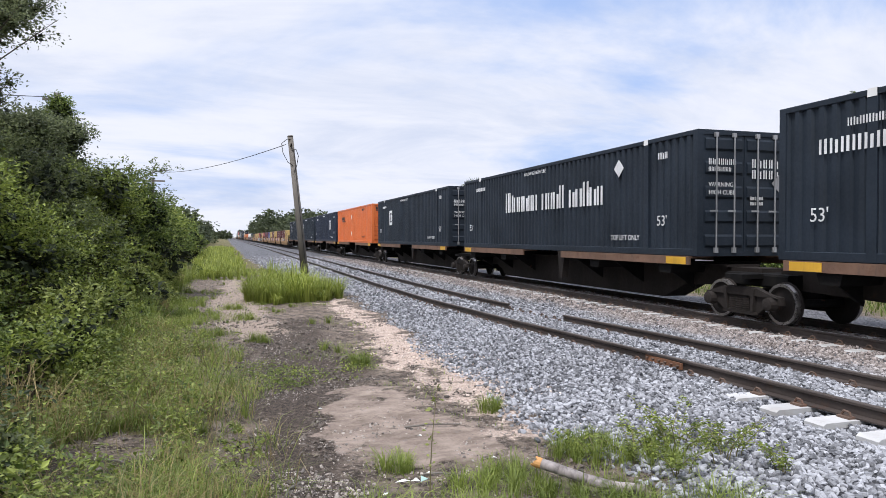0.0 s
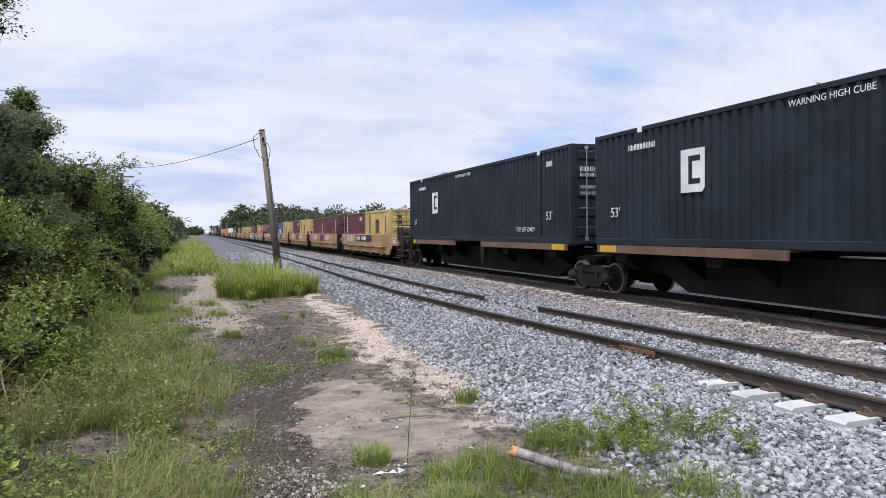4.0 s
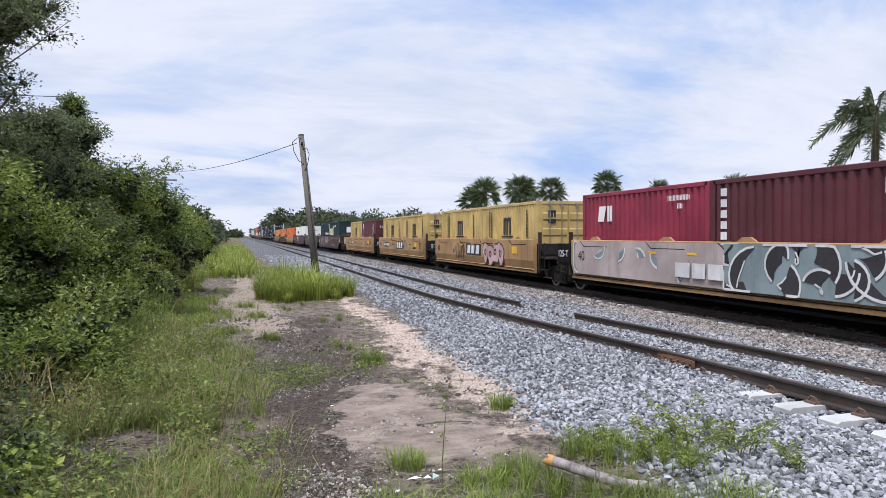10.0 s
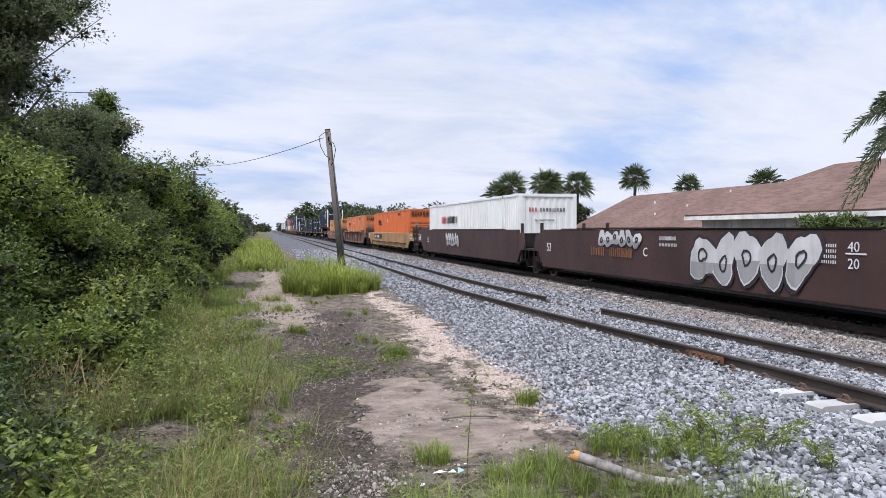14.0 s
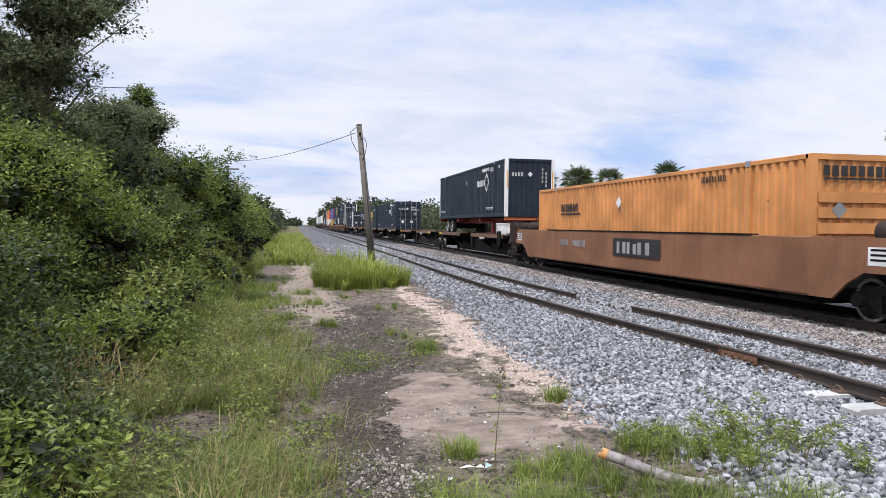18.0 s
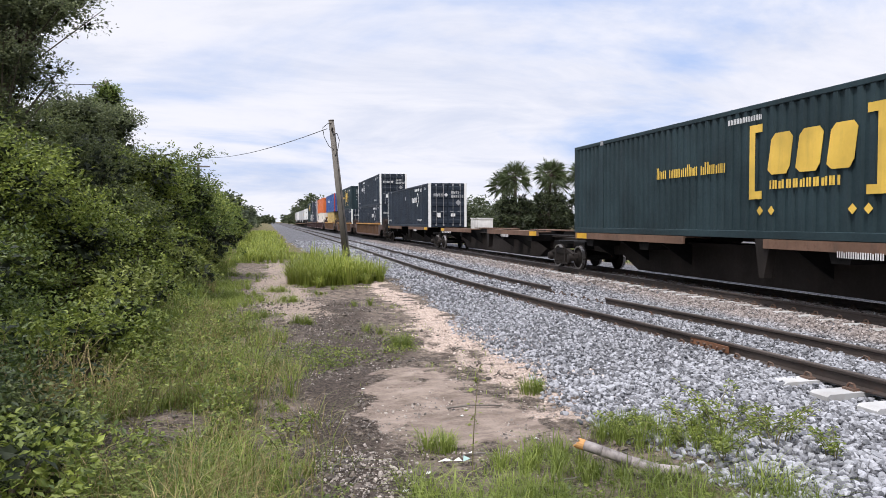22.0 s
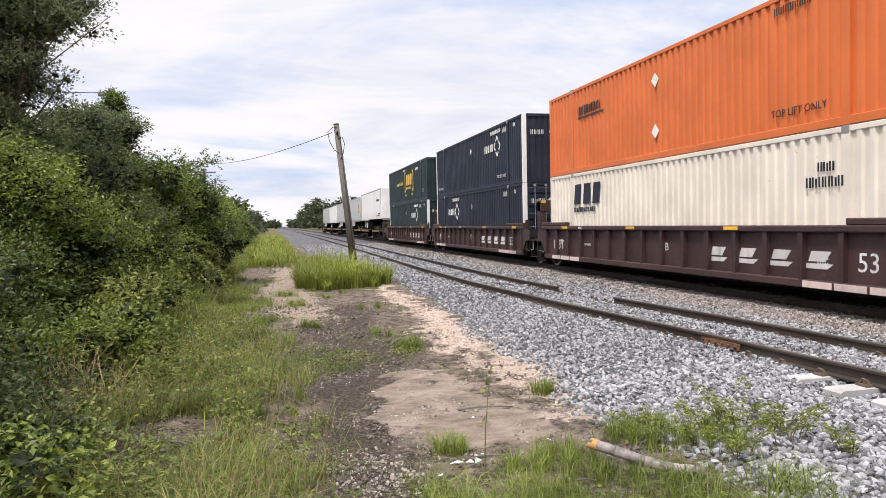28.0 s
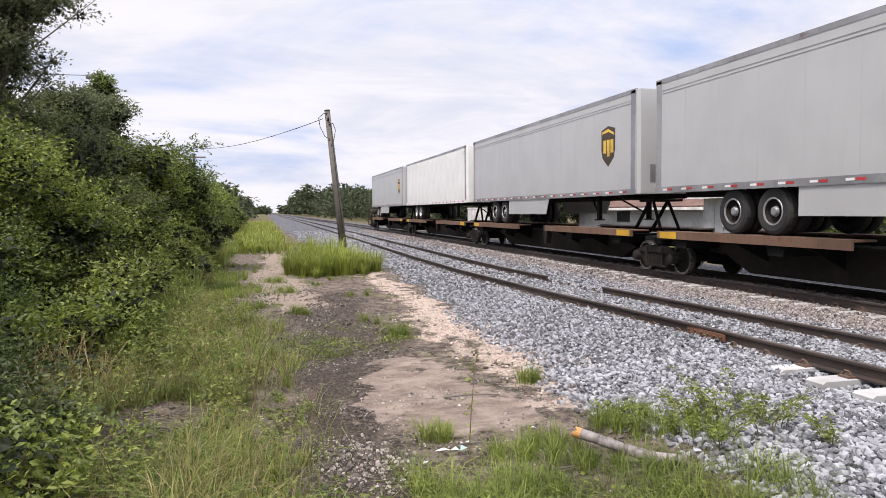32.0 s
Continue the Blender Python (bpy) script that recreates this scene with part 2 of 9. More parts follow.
def value_noise(x, y, cell, seed):
    """Smooth noise between 0 and 1 on arrays."""
    x, y = np.asarray(x, float) / cell, np.asarray(y, float) / cell
    i, j = np.floor(x).astype(np.int64), np.floor(y).astype(np.int64)
    u, v = x - i, y - j
    u, v = u * u * (3 - 2 * u), v * v * (3 - 2 * v)

    def h(a, b):
        k = (a * 374761393 + b * 668265263 + seed * 974634777) & 0x7FFFFFFF
        k = ((k ^ (k >> 13)) * 1274126177) & 0x7FFFFFFF
        return ((k ^ (k >> 16)) & 0xFFFF) / 65535.0

    return (h(i, j) * (1 - u) + h(i + 1, j) * u) * (1 - v) + (h(i, j + 1) * (1 - u) + h(i + 1, j + 1) * u) * v


def ballast_edge(y):
    """Where the stones begin, on the side of the dirt."""
    return np.interp(y, (-30, 0, 3.5, 5, 6.3, 7.9, 12.5, 16.5, 24, 40, 70, 300, 900), (3.6, 3.6, 3.75, 3.4, 3.15, 3.2, 3.6, 3.85, 4.0, 2.7, 1.8, 1.5, 1.5)) + 0.5 * (value_noise(y, y * 0, 1.3, 3) - 0.5)


def ground_z(x, y):
    n = 0.10 * (value_noise(x, y, 1.7, 1) - 0.5) + 0.05 * (value_noise(x, y, 0.5, 2) - 0.5) + 0.03 * (value_noise(x, y, 0.26, 4) - 0.5)
    bed = np.clip((x - ballast_edge(y)) / 1.6, 0, 1) * np.clip((16.5 - x) / 1.8, 0, 1)
    z = -0.25 + n * (1 - 0.75 * bed) + 0.055 * bed
    # stones heaped over the siding's ties, dug away at its near end
    heap = np.exp(-((x - siding_x(y)) / 1.5) ** 2)
    z = z + 0.05 * heap * np.clip((y - 7.0) / 1.2, 0, 1) - 0.06 * np.exp(-((x - siding_x(y) + 1.15) / 0.45) ** 2) * np.clip((7.4 - y) / 0.8, 0, 1)
    left = np.clip((-1.8 - x) / 6, 0, 1)
    z = z + 0.15 * left
    beyond = np.clip((x - 15) / 6, 0, 1)
    return z - 0.12 * beyond


def near_line(x, y, pts, width):
    """1 on a line through pts, falling to 0 at width."""
    best = np.full(np.shape(x), 1e9)
    for (ax, ay, aw), (bx, by, bw) in zip(pts, pts[1:]):
        t = np.clip(((x - ax) * (bx - ax) + (y - ay) * (by - ay)) / ((bx - ax) ** 2 + (by - ay) ** 2), 0, 1)
        d = np.hypot(x - ax - t * (bx - ax), y - ay - t * (by - ay)) / (aw + t * (bw - aw))
        best = np.minimum(best, d)
    return np.clip((1 - best) / width, 0, 1)


PINK = [(3.2, 24.5, 0.4), (3.2, 18.5, 0.6), (3.35, 15, 0.75), (3.15, 12, 0.75), (3.2, 10, 0.9), (3.3, 8.6, 0.95), (3.2, 7.7, 0.8), (3.1, 6.8, 0.5)]
SAND = [(2.0, 8.9, 0.45), (1.6, 7.9, 0.6), (1.65, 7.0, 0.75), (2.0, 6.6, 0.9), (2.3, 6.2, 0.75)]
MUD = [(1.7, 17, 0.6), (1.2, 13.5, 1.1), (1.1, 10.5, 1.3), (0.75, 8.2, 0.8), (0.7, 5.6, 0.5), (0.8, 4.2, 0.6)]
PATH_STRIP = [(0.3, 37, 0.4), (0.3, 28, 0.8), (0.2, 22, 0.95), (0.5, 17, 0.8), (0.7, 15, 0.6)]


def masks(x, y):
    wob = 0.5 * (value_noise(x, y, 0.6, 11) - 0.5)
    wob2 = 0.5 * (value_noise(x, y, 0.9, 12) - 0.5)
    rag = 0.45 * (value_noise(x, y, 0.3, 13) - 0.5)
    crumb = 0.5 * (value_noise(x, y, 0.16, 14) - 0.5)
    pink = near_line(x + 1.5 * wob + 1.2 * rag + crumb, y + 2 * wob2 + rag, PINK, 0.75)
    sand = near_line(x + wob * 1.5 + rag * 1.3, y + wob2 * 1.9 - rag * 1.3, SAND, 0.35)
    mud = np.maximum(near_line(x + wob, y + wob2, MUD, 0.6), near_line(x + wob, y + wob2, [(-1.35, 7.1, 0.55), (-0.85, 6.5, 0.55)], 0.5))
    strip = near_line(x + wob, y + wob2, PATH_STRIP, 0.5)
    stone = np.clip((x - ballast_edge(y) + 0.25 * wob + 0.15) / 0.5, 0, 1) * np.clip((15.6 - x) / 0.6, 0, 1)
    # green on the bush side and the near edge, thin patches elsewhere
    left = np.clip((np.interp(y, (3, 9.6, 14.6, 30), (0.3, 0.2, -0.8, -1.2)) - x + 0.9 * wob) * 1.6, 0, 1)
    front = np.clip((4.95 - y + 0.8 * wob) * 1.5, 0, 1) * np.clip((x - 0.9) * 1.5, 0.25, 1)
    thin = 0.65 * np.clip((value_noise(x, y, 1.15, 31) - 0.56) * 5, 0, 1) * np.clip((y - 7) / 3, 0.2, 1)
    far = np.clip((y - 34) / 8, 0, 1) * np.clip((2.6 - x) / 1.0, 0, 1) + np.clip((x - 15.6) / 2, 0, 1)
    bare = np.clip(((x + 1.05) / 0.52) ** 2 + ((y - 6.85) / 0.75) ** 2 - 0.7, 0, 1)
    grass = np.clip(np.maximum(np.maximum(left * bare, front), thin) * (1 - 0.8 * strip) * (1 - 0.95 * pink) * (1 - sand) + far, 0, 1) * (1 - stone)
    return pink, sand, mud, strip, stone, grass


def graded(bands):
    out = []
    for a, b, step in bands:
        out += list(np.arange(a, b - step * 0.5, step))
    return np.array(out + [bands[-1][1]])


def make_ground():
    xs = graded(((-2600, -600, 400), (-600, -100, 100), (-100, -20, 10), (-20, -6, 1), (-6, 6, 0.12), (6, 17, 0.4), (17, 60, 3), (60, 200, 20), (200, 2600, 300)))
    ys = graded(((-900, -100, 100), (-100, -10, 10), (-10, 2, 1), (2, 22, 0.14), (22, 50, 0.5), (50, 120, 2.5), (120, 500, 20), (500, 3800, 300)))
    X, Y = np.meshgrid(xs, ys)
    Z = ground_z(X, Y)
    nx, ny = len(xs), len(ys)
    idx = np.arange(nx * ny).reshape(ny, nx)
    q = np.stack([idx[:-1, :-1], idx[:-1, 1:], idx[1:, 1:], idx[1:, :-1]], -1).reshape(-1, 4)
    m, N, L, bs, nt = node_mat("verge_ground")
    tc = N("ShaderNodeTexCoord")
    v = tc.outputs["Object"]

    def att(n):
        a = N("ShaderNodeAttribute")
        a.attribute_name = n
        return a.outputs["Fac"]

    fine, mid, big = noise_out(N, L, v, 30, 8, 0.8), noise_out(N, L, v, 4.5, 8, 0.75), noise_out(N, L, v, 0.6, 4)
    vor = N("ShaderNodeTexVoronoi")
    vor.inputs["Scale"].default_value = 24
    L(v, vor.inputs["Vector"])
    soil = mixed(N, L, ramp(N, L, mid, 0.38, 0.62), (0.04, 0.031, 0.025), (0.215, 0.17, 0.135))
    grit = mixed(N, L, ramp(N, L, vor.outputs["Color"], 0.0, 1.0), (0.09, 0.075, 0.065), (0.40, 0.34, 0.29))
    soil = mixed(N, L, ramp(N, L, fine, 0.46, 0.62, 0, 0.75), soil, grit)

    def layer(c, mask, col, lo=0.25, hi=0.75):
        s = N("ShaderNodeMath")
        s.operation = "ADD"
        L(mask, s.inputs[0])
        L(ramp(N, L, mid, 0.3, 0.7, -0.5, 0.5), s.inputs[1])
        return mixed(N, L, ramp(N, L, s.outputs[0], lo, hi), c, col)

    green = mixed(N, L, ramp(N, L, big, 0.35, 0.65), (0.07, 0.078, 0.024), (0.145, 0.14, 0.045))
    green = mixed(N, L, ramp(N, L, fine, 0.4, 0.65), green, (0.15, 0.115, 0.07))
    c = layer(soil, att("grass"), green, 0.45, 1.05)
    c = layer(c, att("mud"), mixed(N, L, ramp(N, L, fine, 0.35, 0.7), (0.020, 0.0165, 0.014), (0.165, 0.13, 0.107)), 0.3, 0.85)
    c = layer(c, att("strip"), mixed(N, L, ramp(N, L, fine, 0.3, 0.7), (0.20, 0.155, 0.125), (0.42, 0.34, 0.28)), 0.3, 0.9)
    c = layer(c, att("sand"), mixed(N, L, ramp(N, L, noise_out(N, L, v, 2.2, 8, 0.75, (1.0, 1.5, 1.0)), 0.30, 0.70), (0.17, 0.132, 0.108), (0.41, 0.33, 0.275)), 0.3, 0.8)
    c = layer(c, att("pink"), mixed(N, L, ramp(N, L, fine, 0.3, 0.7), (0.27, 0.205, 0.165), (0.74, 0.60, 0.51)), 0.2, 0.95)
    c = layer(c, att("stone"), mixed(N, L, ramp(N, L, vor.outputs["Color"], 0.0, 1.0), (0.035, 0.035, 0.04), (0.2, 0.2, 0.215)), 0.3, 0.7)
    L(c, bs.inputs["Base Color"])
    bs.inputs["Roughness"].default_value = 0.95
    bs.inputs["Specular IOR Level"].default_value = 0.15
    bp = N("ShaderNodeBump")
    bp.inputs["Strength"].default_value, bp.inputs["Distance"].default_value = 1.0, 0.05
    L(mixed(N, L, 0.45, fine, mid), bp.inputs["Height"])
    L(bp.outputs[0], bs.inputs["Normal"])
    me = array_mesh("ground", np.stack([X, Y, Z], -1).reshape(-1, 3), 4, q, m, True)
    for name, val in zip(("pink", "sand", "mud", "strip", "stone", "grass"), masks(X.ravel(), Y.ravel())):
        a = me.attributes.new(name, "FLOAT", "POINT")
        a.data.foreach_set("value", val.astype(np.float32))
    tagged(new("ground", me), "uneven verge of dirt, sand and thin grass beside the ballast", "ground", "", "structure")


make_ground()

RAIL = paint("worn_rail_steel", (0.055, 0.042, 0.036), 0.6, 0.3, 0.4, 0.2, rustcol=(0.09, 0.045, 0.028))
RAIL_DULL = paint("dull_rail_head", (0.13, 0.105, 0.09), 0.45, 0.3, 0.3, 0.5)
RAIL_TOP = paint("polished_rail_head", (0.32, 0.30, 0.29), 0.3, 0.25, 0.0, 0.8)
TIE = paint("pale_concrete", (0.45, 0.445, 0.44), 0.85, 0.3, 0.0, grime=(0.3, 0.25, 0.2))
CLIP = paint("rusty_fastening", (0.11, 0.07, 0.05), 0.8, 0.4, 0.5)
RAIL_PROFILE = [(-0.07, -0.172), (0.07, -0.172), (0.07, -0.155), (0.012, -0.135), (0.012, -0.05), (0.036, -0.035), (0.036, -0.008), (0.03, 0.0), (-0.03, 0.0), (-0.036, -0.008), (-0.036, -0.035), (-0.012, -0.05), (-0.012, -0.135), (-0.07, -0.155)]


def rail_shape(xf, ys, head=False):
    prof = [(-0.026, 0.0), (0.026, 0.0), (0.022, 0.004), (-0.022, 0.004)] if head else RAIL_PROFILE
    s, n = Shape(), len(prof)
    pts, fs = [], []
    for y in ys:
        x = float(xf(y))
        pts += [(x + a, float(y), b) for a, b in prof]
    for k in range(len(ys) - 1):
        fs += [(k * n + i, (k + 1) * n + i, (k + 1) * n + (i + 1) % n, k * n + (i + 1) % n) for i in range(n)]
    m = (len(ys) - 1) * n
    return s.poly(pts, fs + [tuple(range(n)), tuple(range(m + n - 1, m - 1, -1))])


def tie_shape():
    s = Shape()
    return s.run([(-1.3, -0.40), (1.3, -0.40), (1.3, -0.20), (1.26, -0.175), (0.5, -0.175), (0.3, -0.2), (-0.3, -0.2), (-0.5, -0.175), (-1.26, -0.175), (-1.3, -0.2)], -0.13, 0.13)


def clip_shape():
    s = Shape()
    for x in (-0.86, -0.65, 0.65, 0.86):
        s.box(x - 0.05, -0.08, -0.176, x + 0.05, 0.08, -0.15)
        s.path([(x, -0.06, -0.15), (x, -0.04, -0.105), (x, 0.03, -0.1), (x, 0.06, -0.145)], 0.014, 6)
    return s


def make_track(name, label, xf, y0, y1, near, gaps=(), head=None):
    t = thing(name, pose(0, 0, 0), label, "railway track", "", "structure")
    ys = graded(((y0, 40, 2.0), (40, 120, 8), (120, y1, 60)))
    part("rail", rail_shape(lambda y: xf(y) - 0.755, ys), RAIL, t)
    part("rail_head", rail_shape(lambda y: xf(y) - 0.755, ys, True), head or RAIL_TOP, t)
    segs, a = [], y0
    for g0, g1 in gaps:
        segs.append((a, g0))
        a = g1
    segs.append((a, y1))
    for a, b in segs:
        yy = np.unique(np.concatenate([[a, b], ys[(ys > a) & (ys < b)]]))
        part("rail", rail_shape(lambda y: xf(y) + 0.755, yy), RAIL, t)
        part("rail_head", rail_shape(lambda y: xf(y) + 0.755, yy, True), head or RAIL_TOP, t)
    tie, clips = shared("tie", TIE, tie_shape), shared("fastening", CLIP, clip_shape)
    y = near[0]
    while y < near[1]:
        m = pose(float(xf(y)), y, 0)
        tob = part("tie", tie, TIE, t, "", m)
        part("fastening", clips, CLIP, tob)
        y += 0.61
    return t


make_track("main_track", "main line track with polished rails on pale concrete ties", lambda y: MAIN_X, -120, 1800, (2.0, 44))
make_track("siding_track", "rusty siding track half buried in fresh grey ballast", siding_x, -60, 900, (1.6, 26), ((14.4, 17.3),), RAIL_DULL)


def make_joint():
    j = thing("rail_joint", pose(float(siding_x(9.0)) - 0.755, 9.0, 0), "rusty orange bolted joint bar on the siding rail", "rail joint")
    s = Shape()
    for sx in (-1, 1):
        s.box(sx * 0.018 if sx > 0 else -0.045, -0.45, -0.14, 0.045 if sx > 0 else -0.018, 0.45, -0.045)
    part("joint_bar", s, paint("orange_rust", (0.19, 0.085, 0.042), 0.85, 0.3, 0.3), j)
    for k in range(6):
        part("bolt", shared("bolt", CLIP, lambda: Shape().tube((-0.08, 0, -0.09), (-0.045, 0, -0.09), 0.02, None, 6)), CLIP, j, "", (0, -0.38 + 0.152 * k, 0))


make_joint()


# ---- loose stones
def stone_mat(name, a, b, warm):
    m, N, L, bs, nt = node_mat(name)
    geo, tc = N("ShaderNodeNewGeometry"), N("ShaderNodeTexCoord")
    isl = geo.outputs["Random Per Island"]
    c = mixed(N, L, isl, a, b)
    sep = N("ShaderNodeSeparateXYZ")
    L(tc.outputs["Object"], sep.inputs[0])
    big = noise_out(N, L, tc.outputs["Object"], 0.9, 4)
    if warm:
        add = N("ShaderNodeMath")
        add.operation = "MULTIPLY_ADD"
        L(big, add.inputs[0])
        add.inputs[1].default_value = 1.6
        L(sep.outputs[0], add.inputs[2])
        c = mixed(N, L, ramp(N, L, add.outputs[0], 9.2, 10.3, 0, 0.75), c, mixed(N, L, isl, (0.16, 0.125, 0.105), (0.40, 0.33, 0.29)))
    fine = noise_out(N, L, tc.outputs["Object"], 60, 4)
    c = mixed(N, L, ramp(N, L, fine, 0.45, 0.75, 0, 0.22), c, (0.5, 0.49, 0.48))
    L(c, bs.inputs["Base Color"])
    bs.inputs["Roughness"].default_value = 0.85
    return m


def unit_stone(kind):
    if kind == 0:
        p = (1 + 5 ** 0.5) / 2
        v = [(-1, p, 0), (1, p, 0), (-1, -p, 0), (1, -p, 0), (0, -1, p), (0, 1, p), (0, -1, -p), (0, 1, -p), (p, 0, -1), (p, 0, 1), (-p, 0, -1), (-p, 0, 1)]
        f = [(0, 11, 5), (0, 5, 1), (0, 1, 7), (0, 7, 10), (0, 10, 11), (1, 5, 9), (5, 11, 4), (11, 10, 2), (10, 7, 6), (7, 1, 8), (3, 9, 4), (3, 4, 2), (3, 2, 6), (3, 6, 8), (3, 8, 9), (4, 9, 5), (2, 4, 11), (6, 2, 10), (8, 6, 7), (9, 8, 1)]
        return np.array(v) / 1.9, np.array(f)
    if kind == 1:
        v = [(-1, -1, -1), (1, -1, -1), (1, 1, -1), (-1, 1, -1), (-0.7, -0.7, 1), (0.7, -0.7, 1), (0.7, 0.7, 1), (-0.7, 0.7, 1)]
        f = [(3, 2, 1), (3, 1, 0), (4, 5, 6), (4, 6, 7), (0, 1, 5), (0, 5, 4), (1, 2, 6), (1, 6, 5), (2, 3, 7), (2, 7, 6), (3, 0, 4), (3, 4, 7)]
        return np.array(v) * 0.62, np.array(f)
    v = [(1, 0, 0), (-1, 0, 0), (0, 1, 0), (0, -1, 0), (0, 0, 1), (0, 0, -1)]
    f = [(0, 2, 4), (2, 1, 4), (1, 3, 4), (3, 0, 4), (2, 0, 5), (1, 2, 5), (3, 1, 5), (0, 3, 5)]
    return np.array(v, float), np.array(f)


def stones(name, label, x, y, size, kind, mat, rng, lift=0.35, flat=0.72):
    n = len(x)
    v, f = unit_stone(kind)
    k = len(v)
    p = np.repeat(v[None], n, 0) * (1 + rng.uniform(-0.42, 0.34, (n, k, 3)))
    p *= size[:, None, None] * 0.5 * np.stack([rng.uniform(0.85, 1.35, n), rng.uniform(0.8, 1.15, n), rng.uniform(flat - 0.15, flat + 0.15, n)], 1)[:, None, :]
    q = rng.normal(0, 1, (n, 4)) * np.array([1, 0.35, 0.35, 1])
    q /= np.linalg.norm(q, axis=1, keepdims=True)
    w, a, b, c = q.T
    R = np.stack([1 - 2 * (b * b + c * c), 2 * (a * b - c * w), 2 * (a * c + b * w), 2 * (a * b + c * w), 1 - 2 * (a * a + c * c), 2 * (b * c - a * w), 2 * (a * c - b * w), 2 * (b * c + a * w), 1 - 2 * (a * a + b * b)], 1).reshape(n, 3, 3)
    p = np.einsum("nij,nkj->nki", R, p)
    z = ground_z(x, y) + size * lift * rng.uniform(-0.2, 1.0, n)
    p += np.stack([x, y, z], 1)[:, None, :]
    faces = (np.arange(n) * k)[:, None, None] + f[None]
    me = array_mesh(name, p.reshape(-1, 3), 3, faces.reshape(-1, 3), mat)
    return tagged(new(name, me), label, "stones", "", "stuff")


BALLAST = stone_mat("grey_ballast", (0.055, 0.057, 0.064), (0.42, 0.425, 0.455), True)
PEBBLE = stone_mat("pale_pebble", (0.075, 0.062, 0.054), (0.50, 0.44, 0.39), False)


def on_bed(x, y):
    """Keeps stones off the rails and the bare tie ends."""
    sx = siding_x(y)
    ok = np.ones(len(x), bool)
    for c in (sx - 0.755, sx + 0.755, MAIN_X - 0.755 + 0 * y, MAIN_X + 0.755 + 0 * y):
        ok &= abs(x - c) > 0.075
    tie = abs(((y - 1.6) / 0.61 + 0.5) % 1 - 0.5) * 0.61 < 0.15
    bare = (y < 7.0) & (abs(x - sx + 1.05) < 0.3) & tie
    tie2 = abs(((y - 2.0) / 0.61 + 0.5) % 1 - 0.5) * 0.61 < 0.14
    bare |= (abs(x - MAIN_X + 1.08) < 0.26) & tie2
    return ok & ~bare


def ballast_zone(y0, y1, per, size, kind, seed, label, x1=15.4, x0=2.8):
    rng = np.random.default_rng(seed)
    n = int(per * (y1 - y0) * (x1 - x0))
    x, y = rng.uniform(x0, x1, n), rng.uniform(y0, y1, n)
    edge = ballast_edge(y)
    d = x - edge
    ok = on_bed(x, y) & (rng.random(n) < np.clip(0.5 + d / 0.5, 0, 1)) & (d > -0.25)
    x, y = x[ok], y[ok]
    stones("ballast", label, x, y, size * rng.uniform(0.6, 1.35, len(x)), kind, BALLAST, rng)


ballast_zone(2.8, 8.0, 700, 0.056, 0, 71, "fresh grey crushed stone ballast beside the siding", 9.6)
ballast_zone(8.0, 16.5, 360, 0.062, 1, 72, "grey crushed stone ballast between the tracks", 13.2)
ballast_zone(16.5, 34, 95, 0.085, 2, 73, "grey ballast along the siding farther on", 13.2)
ballast_zone(34, 70, 26, 0.13, 2, 74, "distant grey ballast", 13.2, 1.5)


def scatter(label, n, box, keep, smin, smax, kind, seed, lift=0.2, mat=None):
    rng = np.random.default_rng(seed)
    x, y = rng.uniform(box[0], box[1], n), rng.uniform(box[2], box[3], n)
    ok = rng.random(n) < keep(x, y)
    x, y = x[ok], y[ok]
    stones("pebbles", label, x, y, smin + (smax - smin) * rng.random(len(x)) ** 2.5, kind, mat or PEBBLE, rng, lift)


scatter("loose pale pebbles on the dark dirt", 28000, (-1.6, 3.6, 3.0, 16), lambda x, y: np.clip(0.7 * masks(x, y)[2] + 0.25 * masks(x, y)[0] + 0.25, 0, 1) * np.clip(1 - 1.6 * masks(x, y)[1], 0.05, 1) * np.clip((value_noise(x, y, 0.4, 77) - 0.4) * 3, 0.03, 1), 0.008, 0.035, 2, 75)
CLOD = stone_mat("dark_soil_clod", (0.035, 0.027, 0.021), (0.15, 0.12, 0.095), False)
scatter("dark clods and crumbs of soil on the verge", 34000, (-1.4, 3.4, 2.8, 18), lambda x, y: np.clip(0.25 + masks(x, y)[2] - 0.15 * masks(x, y)[0], 0, 1) * np.clip(1 - 1.5 * masks(x, y)[1], 0.04, 1) * np.clip((value_noise(x, y, 0.5, 79) - 0.3) * 2.5, 0.03, 1), 0.012, 0.085, 2, 80, 0.15, CLOD)
scatter("heap of small rubble at the edge of the sand", 2400, (0.25, 1.3, 4.3, 6.3), lambda x, y: np.clip(1.15 - ((x - 0.7) / 0.4) ** 2 - ((y - 5.4) / 0.8) ** 2, 0, 1), 0.012, 0.045, 1, 76, 0.5)
SHELL = stone_mat("pinkish_shell_rock", (0.25, 0.19, 0.155), (0.72, 0.61, 0.53), False)
scatter("broken pinkish shell rock along the sand strip", 16000, (2.0, 4.6, 5.6, 24), lambda x, y: np.clip(masks(x, y)[0] * 1.1 * np.clip((value_noise(x, y, 0.5, 82) - 0.25) * 2.2, 0.12, 1), 0, 1), 0.012, 0.062, 1, 78, 0.3, SHELL)

